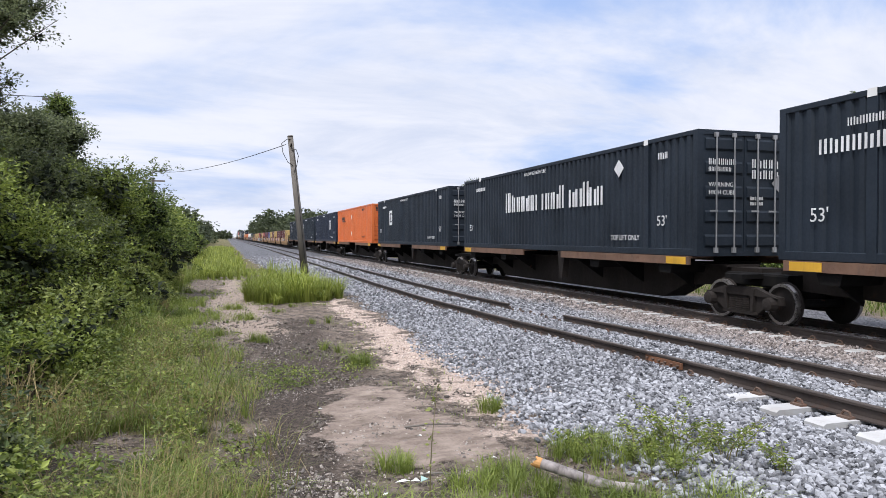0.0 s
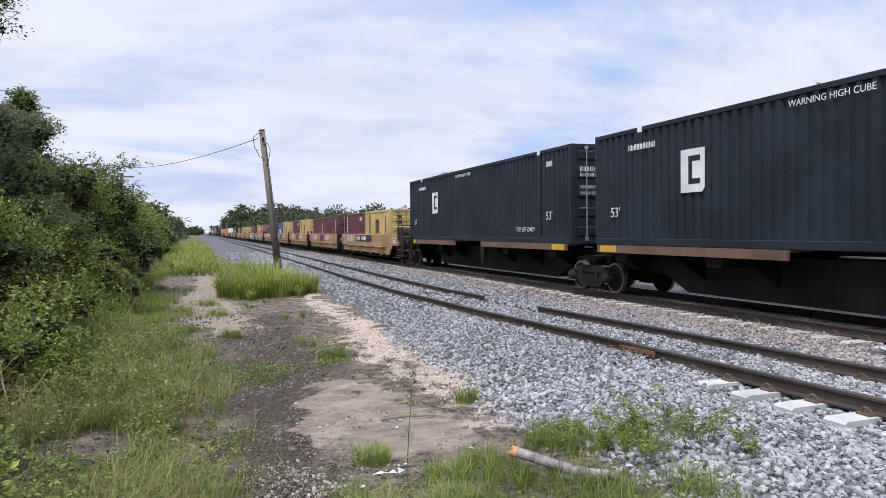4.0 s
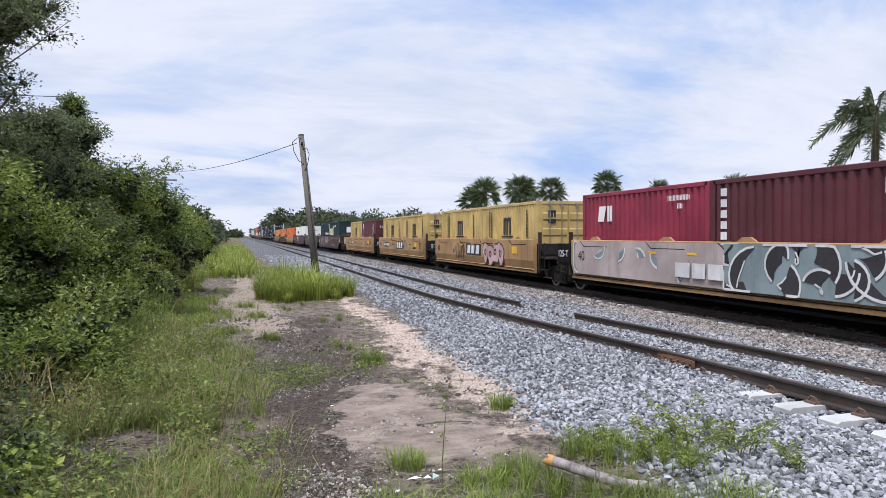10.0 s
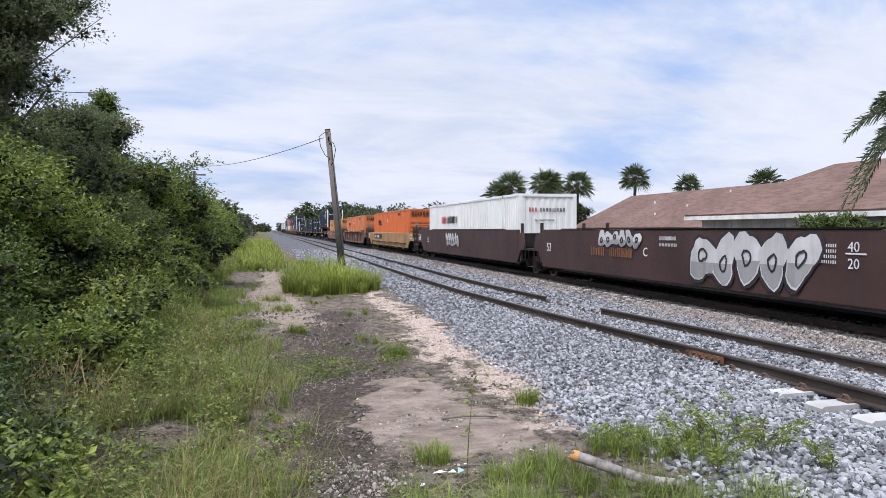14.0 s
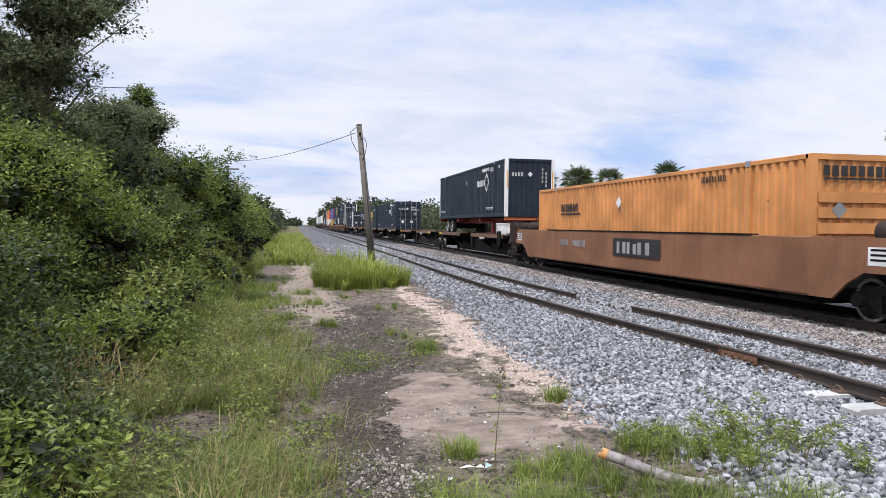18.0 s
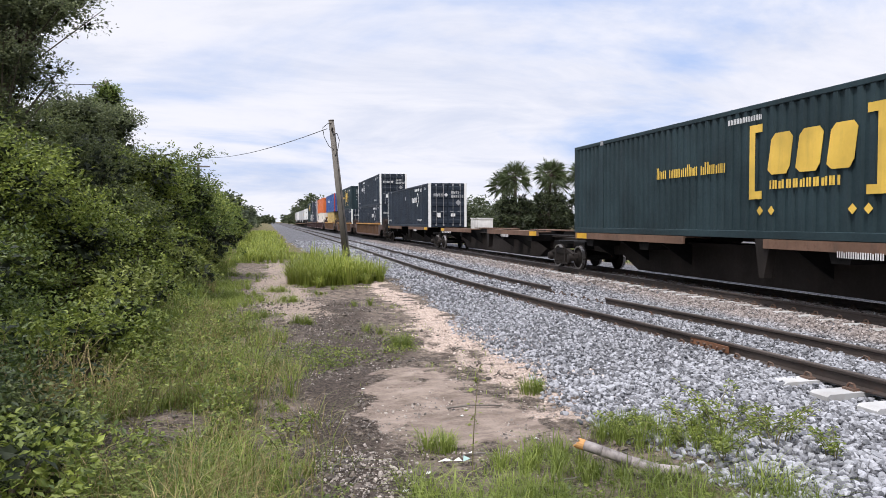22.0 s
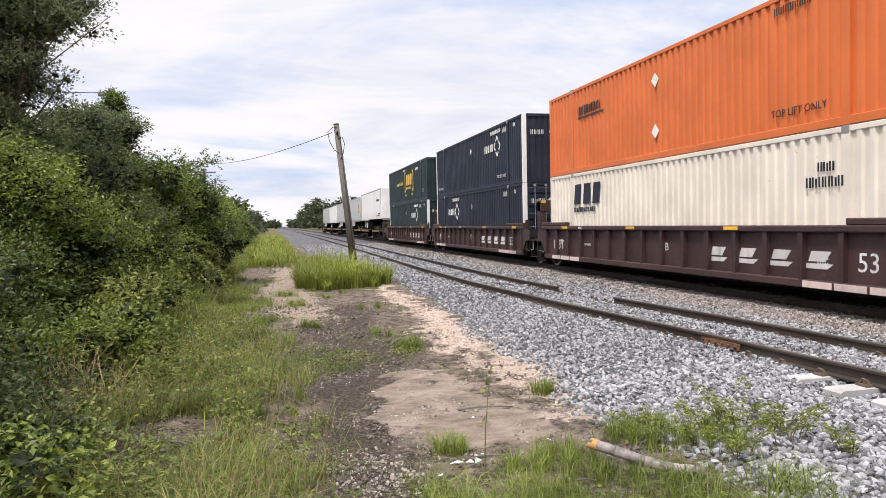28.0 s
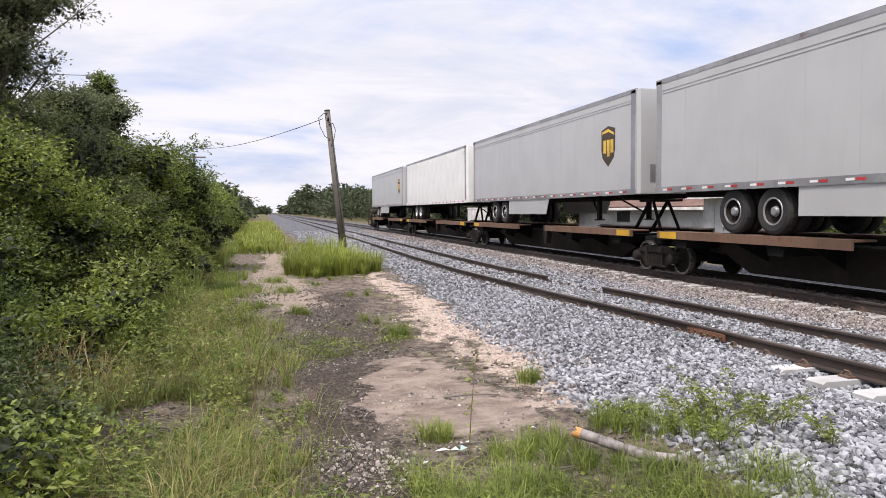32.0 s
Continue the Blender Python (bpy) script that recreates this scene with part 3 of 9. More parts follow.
scatter("shell and gravel debris strewn over the sand", 4500, (0.9, 3.6, 5.2, 9.6), lambda x, y: np.clip((value_noise(x, y, 0.45, 83) - 0.55) * 4, 0.02, 1), 0.01, 0.045, 1, 84, 0.25)
scatter("small pale gravel on the worn path", 9000, (-1.2, 1.6, 15, 38), lambda x, y: np.clip(masks(x, y)[3] + 0.2, 0, 1) * np.clip((value_noise(x, y, 0.6, 87) - 0.35) * 3, 0.05, 1), 0.015, 0.06, 2, 88, 0.25)

# ---------------------------------------------------------------- the train
SPEED = 21.15
MOVING = []          # (thing, place along the track at the start, height)


def riding(ob, s, z=0.0):
    """A thing that rides on the main track; s is its place along the track at the start."""
    ob.matrix_basis = pose(MAIN_X, s, z)
    MOVING.append((ob, s, z))
    return ob


BLACK = paint("sooty_black_steel", (0.008, 0.0075, 0.0075), 0.9, 0.35, 0.12, grime=(0.025, 0.021, 0.018), spec=0.12)
IRON = paint("brown_cast_iron", (0.020, 0.016, 0.014), 0.85, 0.4, 0.25, grime=(0.04, 0.033, 0.028), rustcol=(0.05, 0.026, 0.018), spec=0.2)
GEAR = paint("rusty_brown_gear", (0.045, 0.031, 0.025), 0.8, 0.5, 0.4, grime=(0.018, 0.014, 0.012), rustcol=(0.085, 0.04, 0.025), spec=0.25)
SPINE = paint("dull_dark_beam", (0.02, 0.0155, 0.0135), 0.85, 0.5, 0.2, grime=(0.04, 0.032, 0.027), rustcol=(0.05, 0.028, 0.018), spec=0.2)
TREAD = paint("shiny_wheel_tread", (0.30, 0.28, 0.27), 0.3, 0.3, 0.0, 0.8)
WHITE = paint("white_lettering", (0.72, 0.72, 0.72), 0.6, 0.25)
YELLOW = paint("yellow_safety_paint", (0.75, 0.42, 0.03), 0.6, 0.3, 0.1)
RED = paint("red_marker_paint", (0.45, 0.03, 0.03), 0.5, 0.2)
REDGEAR = paint("faded_red_valve", (0.11, 0.025, 0.02), 0.7, 0.5, 0.2)
STEELROD = paint("galvanised_rod", (0.34, 0.34, 0.35), 0.45, 0.4, 0.15, 0.5)
TYRE = paint("black_tyre_rubber", (0.02, 0.02, 0.02), 0.85, 0.4, grime=(0.1, 0.09, 0.08))
ALLOY = paint("alloy_wheel_rim", (0.55, 0.55, 0.56), 0.35, 0.4, 0.0, 0.8)


def corr(y, pitch, depth):
    """Depth of the corrugation at y."""
    k = (y / pitch) % 1.0
    if k < 0.38:
        return 0.0
    if k < 0.5:
        return depth * (k - 0.38) / 0.12
    if k < 0.88:
        return depth
    return depth * (1 - (k - 0.88) / 0.12)


def breaks(y0, y1, pitch):
    out = [y0]
    k = math.floor(y0 / pitch) - 1
    while k * pitch < y1:
        for f in (0.0, 0.38, 0.5, 0.88):
            y = (k + f) * pitch
            if y0 + 1e-4 < y < y1 - 1e-4:
                out.append(y)
        k += 1
    return out + [y1]


def ribbed_wall(x, out, y0, y1, z0, z1, pitch, depth, posts=(), axis="y"):
    """A corrugated sheet with its outer face at x; out is -1 or 1. axis "x": an end wall across."""
    s = Shape()
    ys = breaks(y0, y1, pitch)
    front, back = [], []
    for y in ys:
        d = corr(y, pitch, depth)
        for p in posts:
            if abs(y - p) < 0.12:
                d = depth
        front.append(x - out * d)
        back.append(x - out * (d + 0.012))
    n = len(ys)
    pts = []
    for arr in (front, back):
        for z in (z0, z1):
            pts += [(a, y, z) if axis == "y" else (y, a, z) for a, y in zip(arr, ys)]
    fs = []
    for i in range(n - 1):
        a = (i, i + 1, n + i + 1, n + i)
        b = (2 * n + i, 3 * n + i, 3 * n + i + 1, 2 * n + i + 1)
        fs += [a, b] if out * (1 if axis == "y" else -1) > 0 else [a[::-1], b[::-1]]
    return s.poly(pts, fs)


class Decal:
    """Flat paint shapes on one side wall, given in y along the wall and z, laid just proud of it."""

    def __init__(self, x):
        self.x, self.s, self.k = x, Shape(), 0

    def quad(self, pts):
        n = len(pts)
        # seen from the side of lower x, y runs to the left; each coat lies a hair over the last
        self.k = (self.k + 1) % 14
        x = self.x - 0.0006 * self.k
        self.s.poly([(x, y, z) for y, z in pts] + [(self.x + 0.003, y, z) for y, z in pts],
                    [tuple(range(n)), tuple(range(2 * n - 1, n - 1, -1))] + [(i, n + i, n + (i + 1) % n, (i + 1) % n) for i in range(n)])
        return self

    def bar(self, y0, z0, y1, z1, lean=0.0):
        return self.quad([(y0, z0), (y1, z0), (y1 + lean, z1), (y0 + lean, z1)])

    def row(self, y_left, z, height, widths, gap=0.25, tall=()):
        """A word as plain bars, from its left end as read, towards lower y."""
        y = y_left
        for i, w in enumerate(widths):
            if w > 0:
                top = height * (1.35 if i in tall else 1.0)
                if w > 0.055:
                    self.bar(y, z, y - 0.30 * w, z + top)
                    self.bar(y - 0.66 * w, z, y - w, z + top * (0.86 if i % 3 == 1 else 1.0))
                else:
                    self.bar(y, z, y - 0.6 * w, z + top)
            y -= abs(w) + gap * height * 0.5
        return self

    def stroke(self, pts, w):
        """One ribbon of even width along the points."""
        self.k = (self.k + 1) % 14
        x, n = self.x - 0.0006 * self.k, len(pts)
        side = []
        for i in range(n):
            (a, b), (c, d) = pts[max(0, i - 1)], pts[min(n - 1, i + 1)]
            m = math.hypot(c - a, d - b) or 1
            side.append((-(d - b) / m * w / 2, (c - a) / m * w / 2))
        ring = []
        for depth in (x, self.x + 0.003):
            for sg in (1, -1):
                ring += [(depth, p[0] + sg * o[0], p[1] + sg * o[1]) for p, o in zip(pts, side)]
        faces = []
        for i in range(n - 1):
            faces += [(i, i + 1, n + i + 1, n + i), (i, 2 * n + i, 2 * n + i + 1, i + 1), (n + i, n + i + 1, 3 * n + i + 1, 3 * n + i)]
        self.s.poly(ring, faces)
        return self

    def diamond(self, y, z, r):
        return self.quad([(y, z - r), (y - r, z), (y, z + r), (y + r, z)])


TEXTS = {}


def text_part(words, size, parent, x, y_left, z, material, name="lettering"):
    """Readable words on the side that faces lower x, from their left end."""
    key = (words, round(size, 3), material.name)
    if key not in TEXTS:
        cu = bpy.data.curves.new("lettering", "FONT")
        cu.body, cu.size, cu.extrude, cu.resolution_u = words, size, 0.002, 3
        ob = bpy.data.objects.new("lettering", cu)
        me = bpy.data.meshes.new_from_object(ob)
        bpy.data.objects.remove(ob)
        me.materials.clear()
        me.materials.append(material)
        TEXTS[key] = me
    m = Matrix(((0, 0, -1, x), (-1, 0, 0, y_left), (0, 1, 0, z), (0, 0, 0, 1)))
    return part(name, TEXTS[key], material, parent, "", m)


def text_end(words, size, parent, x_left, y, z, material, name="lettering"):
    """The same on an end wall that faces lower y."""
    key = (words, round(size, 3), material.name)
    if key not in TEXTS:
        text_part(words, size, parent, 0, 0, 0, material)
        bpy.data.objects.remove(parent.children[-1])
    m = Matrix(((1, 0, 0, x_left), (0, 0, -1, y), (0, 1, 0, z), (0, 0, 0, 1)))
    return part(name, TEXTS[key], material, parent, "", m)


# ---- containers
def container(s0, length, z, material, label, near="doors", trim=None, width=None, height=None, pitch=0.28, post_mat=None, roof_mat=None):
    """A corrugated box with its near end at s0. near: what its end towards the camera shows, doors or wall."""
    big = length > 15
    W, H = (width or (2.59 if big else 2.44)), (height or (2.896 if big else 2.591))
    c = tagged(new("shipping_container"), label, "container", "containers on the train")
    riding(c, s0, z)
    w, L = W / 2, length
    post_mat = post_mat or material
    key = (round(L, 2), round(W, 2), round(H, 2), pitch)
    posts = (L / 2 - 6.05, L / 2 + 6.05) if big else ()
    for sx in (-1, 1):
        part("side_panel", shared(("side_panel", *key, sx), material, lambda: ribbed_wall(sx * (w - 0.012), sx, 0.14, L - 0.14, 0.16, H - 0.1, pitch, 0.05, posts)), material, c)
        part("top_rail", shared(("top_rail", *key, sx), material, lambda: Shape().box(sx * w - (0.07 if sx > 0 else 0), 0.1, H - 0.11, sx * w + (0.07 if sx < 0 else 0), L - 0.1, H, 0.012)), material, c)
        part("bottom_rail", shared(("bottom_rail", *key, sx), material, lambda: Shape().box(sx * w - (0.09 if sx > 0 else 0), 0.1, 0.0, sx * w + (0.09 if sx < 0 else 0), L - 0.1, 0.17, 0.012)), material, c)
        for e, y in (("n", 0.0), ("f", L - 0.16)):
            part("corner_post", shared(("corner_post", *key, sx, e), post_mat, lambda: Shape().box(sx * w - (0.16 if sx > 0 else 0), y, 0.0, sx * w + (0.16 if sx < 0 else 0), y + 0.16, H, 0.01)), post_mat, c)
        for p in posts:
            part("stacking_post", shared(("stacking_post", *key, sx, round(p, 2)), material, lambda: Shape().box(sx * w - (0.1 if sx > 0 else 0.004), p - 0.1, 0.0, sx * w + (0.1 if sx < 0 else 0.004), p + 0.1, H + 0.004, 0.008)), material, c)
            tm = trim or STEELROD
            part("corner_casting", shared(("corner_casting", *key, sx, round(p, 2)), tm, lambda: Shape().box(sx * w - (0.12 if sx > 0 else 0.012), p - 0.09, H - 0.13, sx * w + (0.12 if sx < 0 else 0.012), p + 0.09, H + 0.01)), tm, c)
    part("roof", shared(("roof", *key), roof_mat or material, lambda: ribbed_roof(w - 0.06, L, H)), roof_mat or material, c)
    part("underside", shared(("underside", *key), BLACK, lambda: Shape().box(-w + 0.08, 0.1, 0.05, w - 0.08, L - 0.1, 0.12)), BLACK, c)
    end = part("end_wall", shared(("end_wall", *key), material, lambda: ribbed_wall(L - 0.03, 1, -w + 0.16, w - 0.16, 0.14, H - 0.1, 0.28, 0.04, (), "x")), material, c)
    part("end_beam", shared(("end_beam", *key), material, lambda: Shape().box(-w + 0.16, L - 0.1, 0, w - 0.16, L, 0.15)), material, end)
    part("end_beam", shared(("end_beam_top", *key), material, lambda: Shape().box(-w + 0.16, L - 0.1, H - 0.12, w - 0.16, L, H)), material, end)
    if near == "doors":
        for sx in (-1, 1):
            a, b = (-w + 0.16, -0.012) if sx < 0 else (0.012, w - 0.16)
            d = part("door", shared(("door", *key, sx), material, lambda: door_shape(a, b, H)), material, c)
            for k, zz in enumerate((0.2, 0.76, 1.32, 1.88, 2.42)):
                if zz + 0.26 < H - 0.13:
                    part("door_rib", shared(("door_rib", *key, sx, k), material, lambda: Shape().slab([(0.02, zz), (-0.012, zz + 0.05), (-0.012, zz + 0.25), (0.02, zz + 0.3)], a + 0.06, b - 0.06)), material, d)
            for f in (0.3, 0.74):
                x = a + (b - a) * f
                part("lock_rod", shared(("lock_rod", *key, round(x, 3)), STEELROD, lambda: Shape().tube((x, -0.035, 0.1), (x, -0.035, H - 0.08), 0.018).box(x - 0.05, -0.045, 0.08, x + 0.05, -0.0, 0.2).box(x - 0.05, -0.045, H - 0.16, x + 0.05, 0.0, H - 0.06).box(x - 0.19, -0.06, 1.02, x + 0.02, -0.045, 1.06)), STEELROD, d)
        part("end_beam", shared(("door_beam", *key), material, lambda: Shape().box(-w + 0.16, 0.0, 0, w - 0.16, 0.1, 0.12)), material, c)
        part("end_beam", shared(("door_beam_top", *key), material, lambda: Shape().box(-w + 0.16, 0.0, H - 0.11, w - 0.16, 0.1, H)), material, c)
    else:
        d = part("end_wall", shared(("front_wall", *key), material, lambda: ribbed_wall(0.03, -1, -w + 0.16, w - 0.16, 0.14, H - 0.1, 0.28, 0.03, (), "x")), material, c)
        part("end_beam", shared(("front_beam", *key), material, lambda: Shape().box(-w + 0.16, 0.0, 0, w - 0.16, 0.1, 0.15)), material, d)
        part("end_beam", shared(("front_beam_top", *key), material, lambda: Shape().box(-w + 0.16, 0.0, H - 0.12, w - 0.16, 0.1, H)), material, d)
    return c


def ribbed_roof(w, L, H):
    s = ribbed_wall(H - 0.02, 1, 0.12, L - 0.12, -w, w, 0.4, 0.02)
    s.v = [(z, y, x) for x, y, z in s.v]
    return s


def door_shape(a, b, H):
    return Shape().box(a, 0.02, 0.12, b, 0.06, H - 0.11)


def decal_part(d, material, parent, name="marking", label=""):
    return part(name, d.s, material, parent, label)


# ---- running gear
def truck_frame():
    s = Shape()
    prof = [(-1.12, 0.42), (-1.1, 0.58), (-0.72, 0.62), (-0.42, 0.74), (0.42, 0.74), (0.72, 0.62), (1.1, 0.58), (1.12, 0.42), (0.78, 0.40), (0.5, 0.2), (0.38, 0.16), (-0.38, 0.16), (-0.5, 0.2), (-0.78, 0.40)]
    s.slab(prof, -0.06, 0.06)
    s.slab([(-0.5, 0.17), (0.5, 0.17), (0.46, 0.23), (-0.46, 0.23)], -0.12, 0.10)
    s.slab([(-1.05, 0.56), (1.05, 0.56), (0.5, 0.72), (-0.5, 0.72)], -0.11, 0.02)
    for k in (-1, 1):
        s.ring((-0.14, k * 0.89, 0.43), [(-0.08, 0.06), (-0.06, 0.13), (0.1, 0.15), (0.12, 0.1)], 12)
        s.slab([(k * 0.34, 0.24), (k * 0.42, 0.24), (k * 0.46, 0.7), (k * 0.38, 0.7)], -0.13, 0.03)
    return s


def spring_shape():
    s = Shape()
    for y in (-0.2, 0.0, 0.2):
        for k in range(6):
            s.poly(
                [(-0.09 + 0.075 * math.cos(a), y + 0.075 * math.sin(a), 0.25 + 0.045 * k + b) for b in (0.0, 0.024) for a in [i * 0.785 for i in range(8)]],
                [(i, (i + 1) % 8, 8 + (i + 1) % 8, 8 + i) for i in range(8)])
    return s


def wheel_shape():
    return Shape().ring((0, 0, 0), [(-0.075, 0.09), (-0.07, 0.16), (-0.02, 0.2), (-0.02, 0.33), (-0.065, 0.355), (-0.065, 0.415), (0.045, 0.422), (0.05, 0.455), (0.075, 0.45), (0.08, 0.36), (0.03, 0.33), (0.04, 0.1)], 18)


def tread_shape():
    return Shape().ring((0, 0, 0), [(-0.068, 0.36), (-0.069, 0.418), (0.03, 0.4215), (0.03, 0.36)], 18, False)


def truck(parent, y):
    t = part("truck", shared("bolster", BLACK, lambda: Shape().box(-0.95, -0.2, 0.36, 0.95, 0.2, 0.66, 0.04).box(-1.0, -0.08, 0.42, 1.0, 0.08, 0.55)), BLACK, parent, "dark four-wheeled bogie", (0, y, 0))
    for sx in (-1, 1):
        m = Matrix.Translation((sx * 1.0, 0, 0)) @ Matrix.Rotation(math.pi if sx > 0 else 0, 4, "Z")
        part("side_frame", shared("side_frame", IRON, truck_frame), IRON, t, "", m)
        part("spring_group", shared("spring_group", IRON, spring_shape), IRON, t, "", m)
        for k in (-0.89, 0.89):
            mw = Matrix.Translation((sx * 0.765, k, 0.42)) @ Matrix.Rotation(math.pi if sx > 0 else 0, 4, "Z")
            part("wheel", shared("wheel", IRON, wheel_shape, True), IRON, t, "", mw)
            part("wheel_tread", shared("wheel_tread", TREAD, tread_shape), TREAD, t, "shiny rolled tread", mw)
    for k in (-0.89, 0.89):
        part("axle", shared("axle", BLACK, lambda: Shape().tube((-0.75, 0, 0), (0.75, 0, 0), 0.085, None, 10)), BLACK, t, "", (0, k, 0.42))
    return t


def ladder(parent, x, y, z0, z1, material, width=0.42, axis="y"):
    s = Shape()
    for k in (0, width):
        s.tube((x, y + k, z0) if axis == "y" else (x + k, y, z0), (x, y + k, z1) if axis == "y" else (x + k, y, z1), 0.018, None, 6)
    n = max(2, int((z1 - z0) / 0.33))
    for i in range(n):
        z = z0 + 0.08 + (z1 - z0 - 0.16) * i / (n - 1)
        s.tube((x, y, z) if axis == "y" else (x, y, z), (x, y + width, z) if axis == "y" else (x + width, y, z), 0.014, None, 6)
    return part("ladder", s, material, parent)


def coupler(parent, y, way):
    s = Shape().box(-0.12, min(0, way * 0.9), 0.72, 0.12, max(0, way * 0.9), 0.96, 0.02).box(-0.2, min(way * 0.85, way * 1.2), 0.68, 0.18, max(way * 0.85, way * 1.2), 1.0, 0.04)
    part("coupler", s, IRON, parent, "", (0, y, 0))
    part("air_hose", Shape().path([(-0.3, 0, 0.75), (-0.34, way * 0.4, 0.5), (-0.34, way * 0.8, 0.42), (-0.25, way * 1.1, 0.55)], 0.025), TYRE, parent, "", (0, y, 0))


def end_platform(parent, y, way, material, stand=True, deep=2.6, apron=False, top=1.6, plate=True):
    """The end of a car beyond its well: a sloping deck, walkway, ladder, brake gear and coupler. way: -1 towards the camera's end."""
    a, b = sorted((0, way * deep))
    part("end_sill", Shape().slab([(0, 0.55), (way * 0.35, 1.02), (way * deep, 1.02), (way * deep, 0.8), (way * 0.9, 0.75), (0, 0.45)][::way], -0.8, 0.8), BLACK, parent, "", (0, y, 0))
    for sx in (-1, 1):
        if apron:
            ap = part("side_apron", Shape().slab([(-way * 0.41, 0.44), (-way * 0.41, top), (way * 1.6, top), (way * 1.75, top - 0.15), (way * 1.75, 0.98), (way * 0.95, 0.98), (way * 0.55, 0.75), (way * 0.2, 0.44)][::way], sx * 1.47 - 0.03, sx * 1.47 + 0.028), material, parent, "", (0, y, 0))
            if sx < 0 and plate:
                a0, b0 = sorted((way * 1.05, way * 1.6))
                part("notice_plate", Shape().box(-1.506, a0, 1.12, -1.5, b0, 1.45), WHITE, ap, "white notice plate")
                for zz in (1.2, 1.29, 1.38):
                    part("marking", Shape().box(-1.509, a0 + 0.06, zz, -1.506, b0 - 0.06, zz + 0.04), BLACK, ap)
        else:
            part("side_apron", Shape().slab([(-way * 0.41, 0.5), (-way * 0.41, 1.5), (way * 0.15, 1.5), (way * 0.25, 1.1), (way * 0.1, 0.8)][::way], sx * 1.44 - 0.03, sx * 1.44 + 0.03), material, parent, "", (0, y, 0))
    at = (0, y, 0)

    def along(p, q):
        return min(way * p, way * q), max(way * p, way * q)

    a, b = along(1.72, 2.05)
    part("end_deck", Shape().box(-1.46, a, 0.98, 1.46, b, 1.2, 0.02), material if apron else GEAR, parent, "", at)
    a, b = along(deep - 0.95, deep - 0.8)
    part("platform_beam", Shape().box(-1.43, a, 0.9, 1.43, b, 1.05), GEAR, parent, "", at)
    part("brake_pipe", Shape().path([(-1.3, way * 0.5, 1.2), (-1.3, way * 1.1, 1.3), (-1.25, way * 1.6, 1.25), (-1.25, way * (deep - 0.3), 1.2)], 0.03), IRON, parent, "", at)
    a, b = along(deep - 0.75, deep)
    part("walkway", Shape().box(-1.42, a, 1.05, 1.42, b, 1.1), GEAR, parent, "", at)
    a, b = along(deep - 0.5, deep)
    for zz in (0.42, 0.72):
        part("step", Shape().box(-1.44, a, zz, -1.16, b, zz + 0.04), GEAR, parent, "", at)
    for p in (deep, deep - 0.5):
        part("step_hanger", Shape().box(-1.44, way * p - 0.025, 0.4, -1.4, way * p + 0.025, 1.9), GEAR, parent, "", at)
    if stand:
        for sx in (-1, 1):
            part("handrail", Shape().path([(sx * 1.4, way * (deep - 0.1), 1.1), (sx * 1.4, way * (deep - 0.1), 2.05), (sx * 0.5, way * (deep - 0.1), 2.05), (sx * 0.5, way * (deep - 0.1), 1.1)], 0.022).tube((sx * 1.4, way * (deep - 0.1), 1.6), (sx * 0.5, way * (deep - 0.1), 1.6), 0.018), GEAR, parent, "", at)
            part("corner_post", Shape().box(sx * 1.38 - 0.05, way * 1.75 - 0.05, 1.1, sx * 1.38 + 0.05, way * 1.75 + 0.05, 1.95), GEAR, parent, "", at)
        part("air_tank", Shape().ring((-0.45, way * 1.0, 1.72), [(-0.75, 0.1), (-0.7, 0.2), (-0.6, 0.23), (0.5, 0.23), (0.6, 0.2), (0.65, 0.1)], 14), GEAR, parent, "brown air tank", at, True)
        for x0 in (-1.05, -0.2):
            part("tank_cradle", Shape().box(x0, way * 1.0 - 0.2, 1.02, x0 + 0.1, way * 1.0 + 0.2, 1.55), GEAR, parent, "", at)
        part("brake_valve", Shape().box(-0.3, way * 1.6 - 0.16, 1.1, 0.1, way * 1.6 + 0.16, 1.62, 0.05).tube((-0.1, way * 1.6, 1.6), (-0.1, way * 1.6, 1.85), 0.09, 0.07, 10).tube((-0.3, way * 1.6, 1.4), (-0.55, way * 1.7, 1.4), 0.06, None, 8), REDGEAR, parent, "reddish brake valve", at)
        part("brake_gear", Shape().box(0.1, way * 1.3 - 0.25, 1.05, 0.6, way * 1.3 + 0.25, 1.6, 0.05), GEAR, parent, "", at)
        part("brake_stand", Shape().box(0.14, way * 1.5 - 0.06, 1.05, 0.28, way * 1.5 + 0.06, 2.25), GEAR, parent, "", at)
        w = Shape()
        pts = [(0.2 + 0.28 * math.cos(i * 0.5236), way * 1.6, 2.1 + 0.28 * math.sin(i * 0.5236)) for i in range(13)]
        w.path(pts, 0.018)
        for i in range(0, 12, 3):
            w.tube((0.2, way * 1.6, 2.1), pts[i], 0.013, None, 5)
        part("brake_wheel", w, GEAR, parent, "", at)
        part("cut_lever", Shape().path([(-1.42, way * (deep - 0.05), 0.78), (-1.0, way * (deep + 0.05), 0.7), (-0.3, way * (deep + 0.1), 0.82), (-0.1, way * (deep + 0.3), 0.9)], 0.018), STEELROD, parent, "", at)
    coupler(parent, y + way * deep, way)


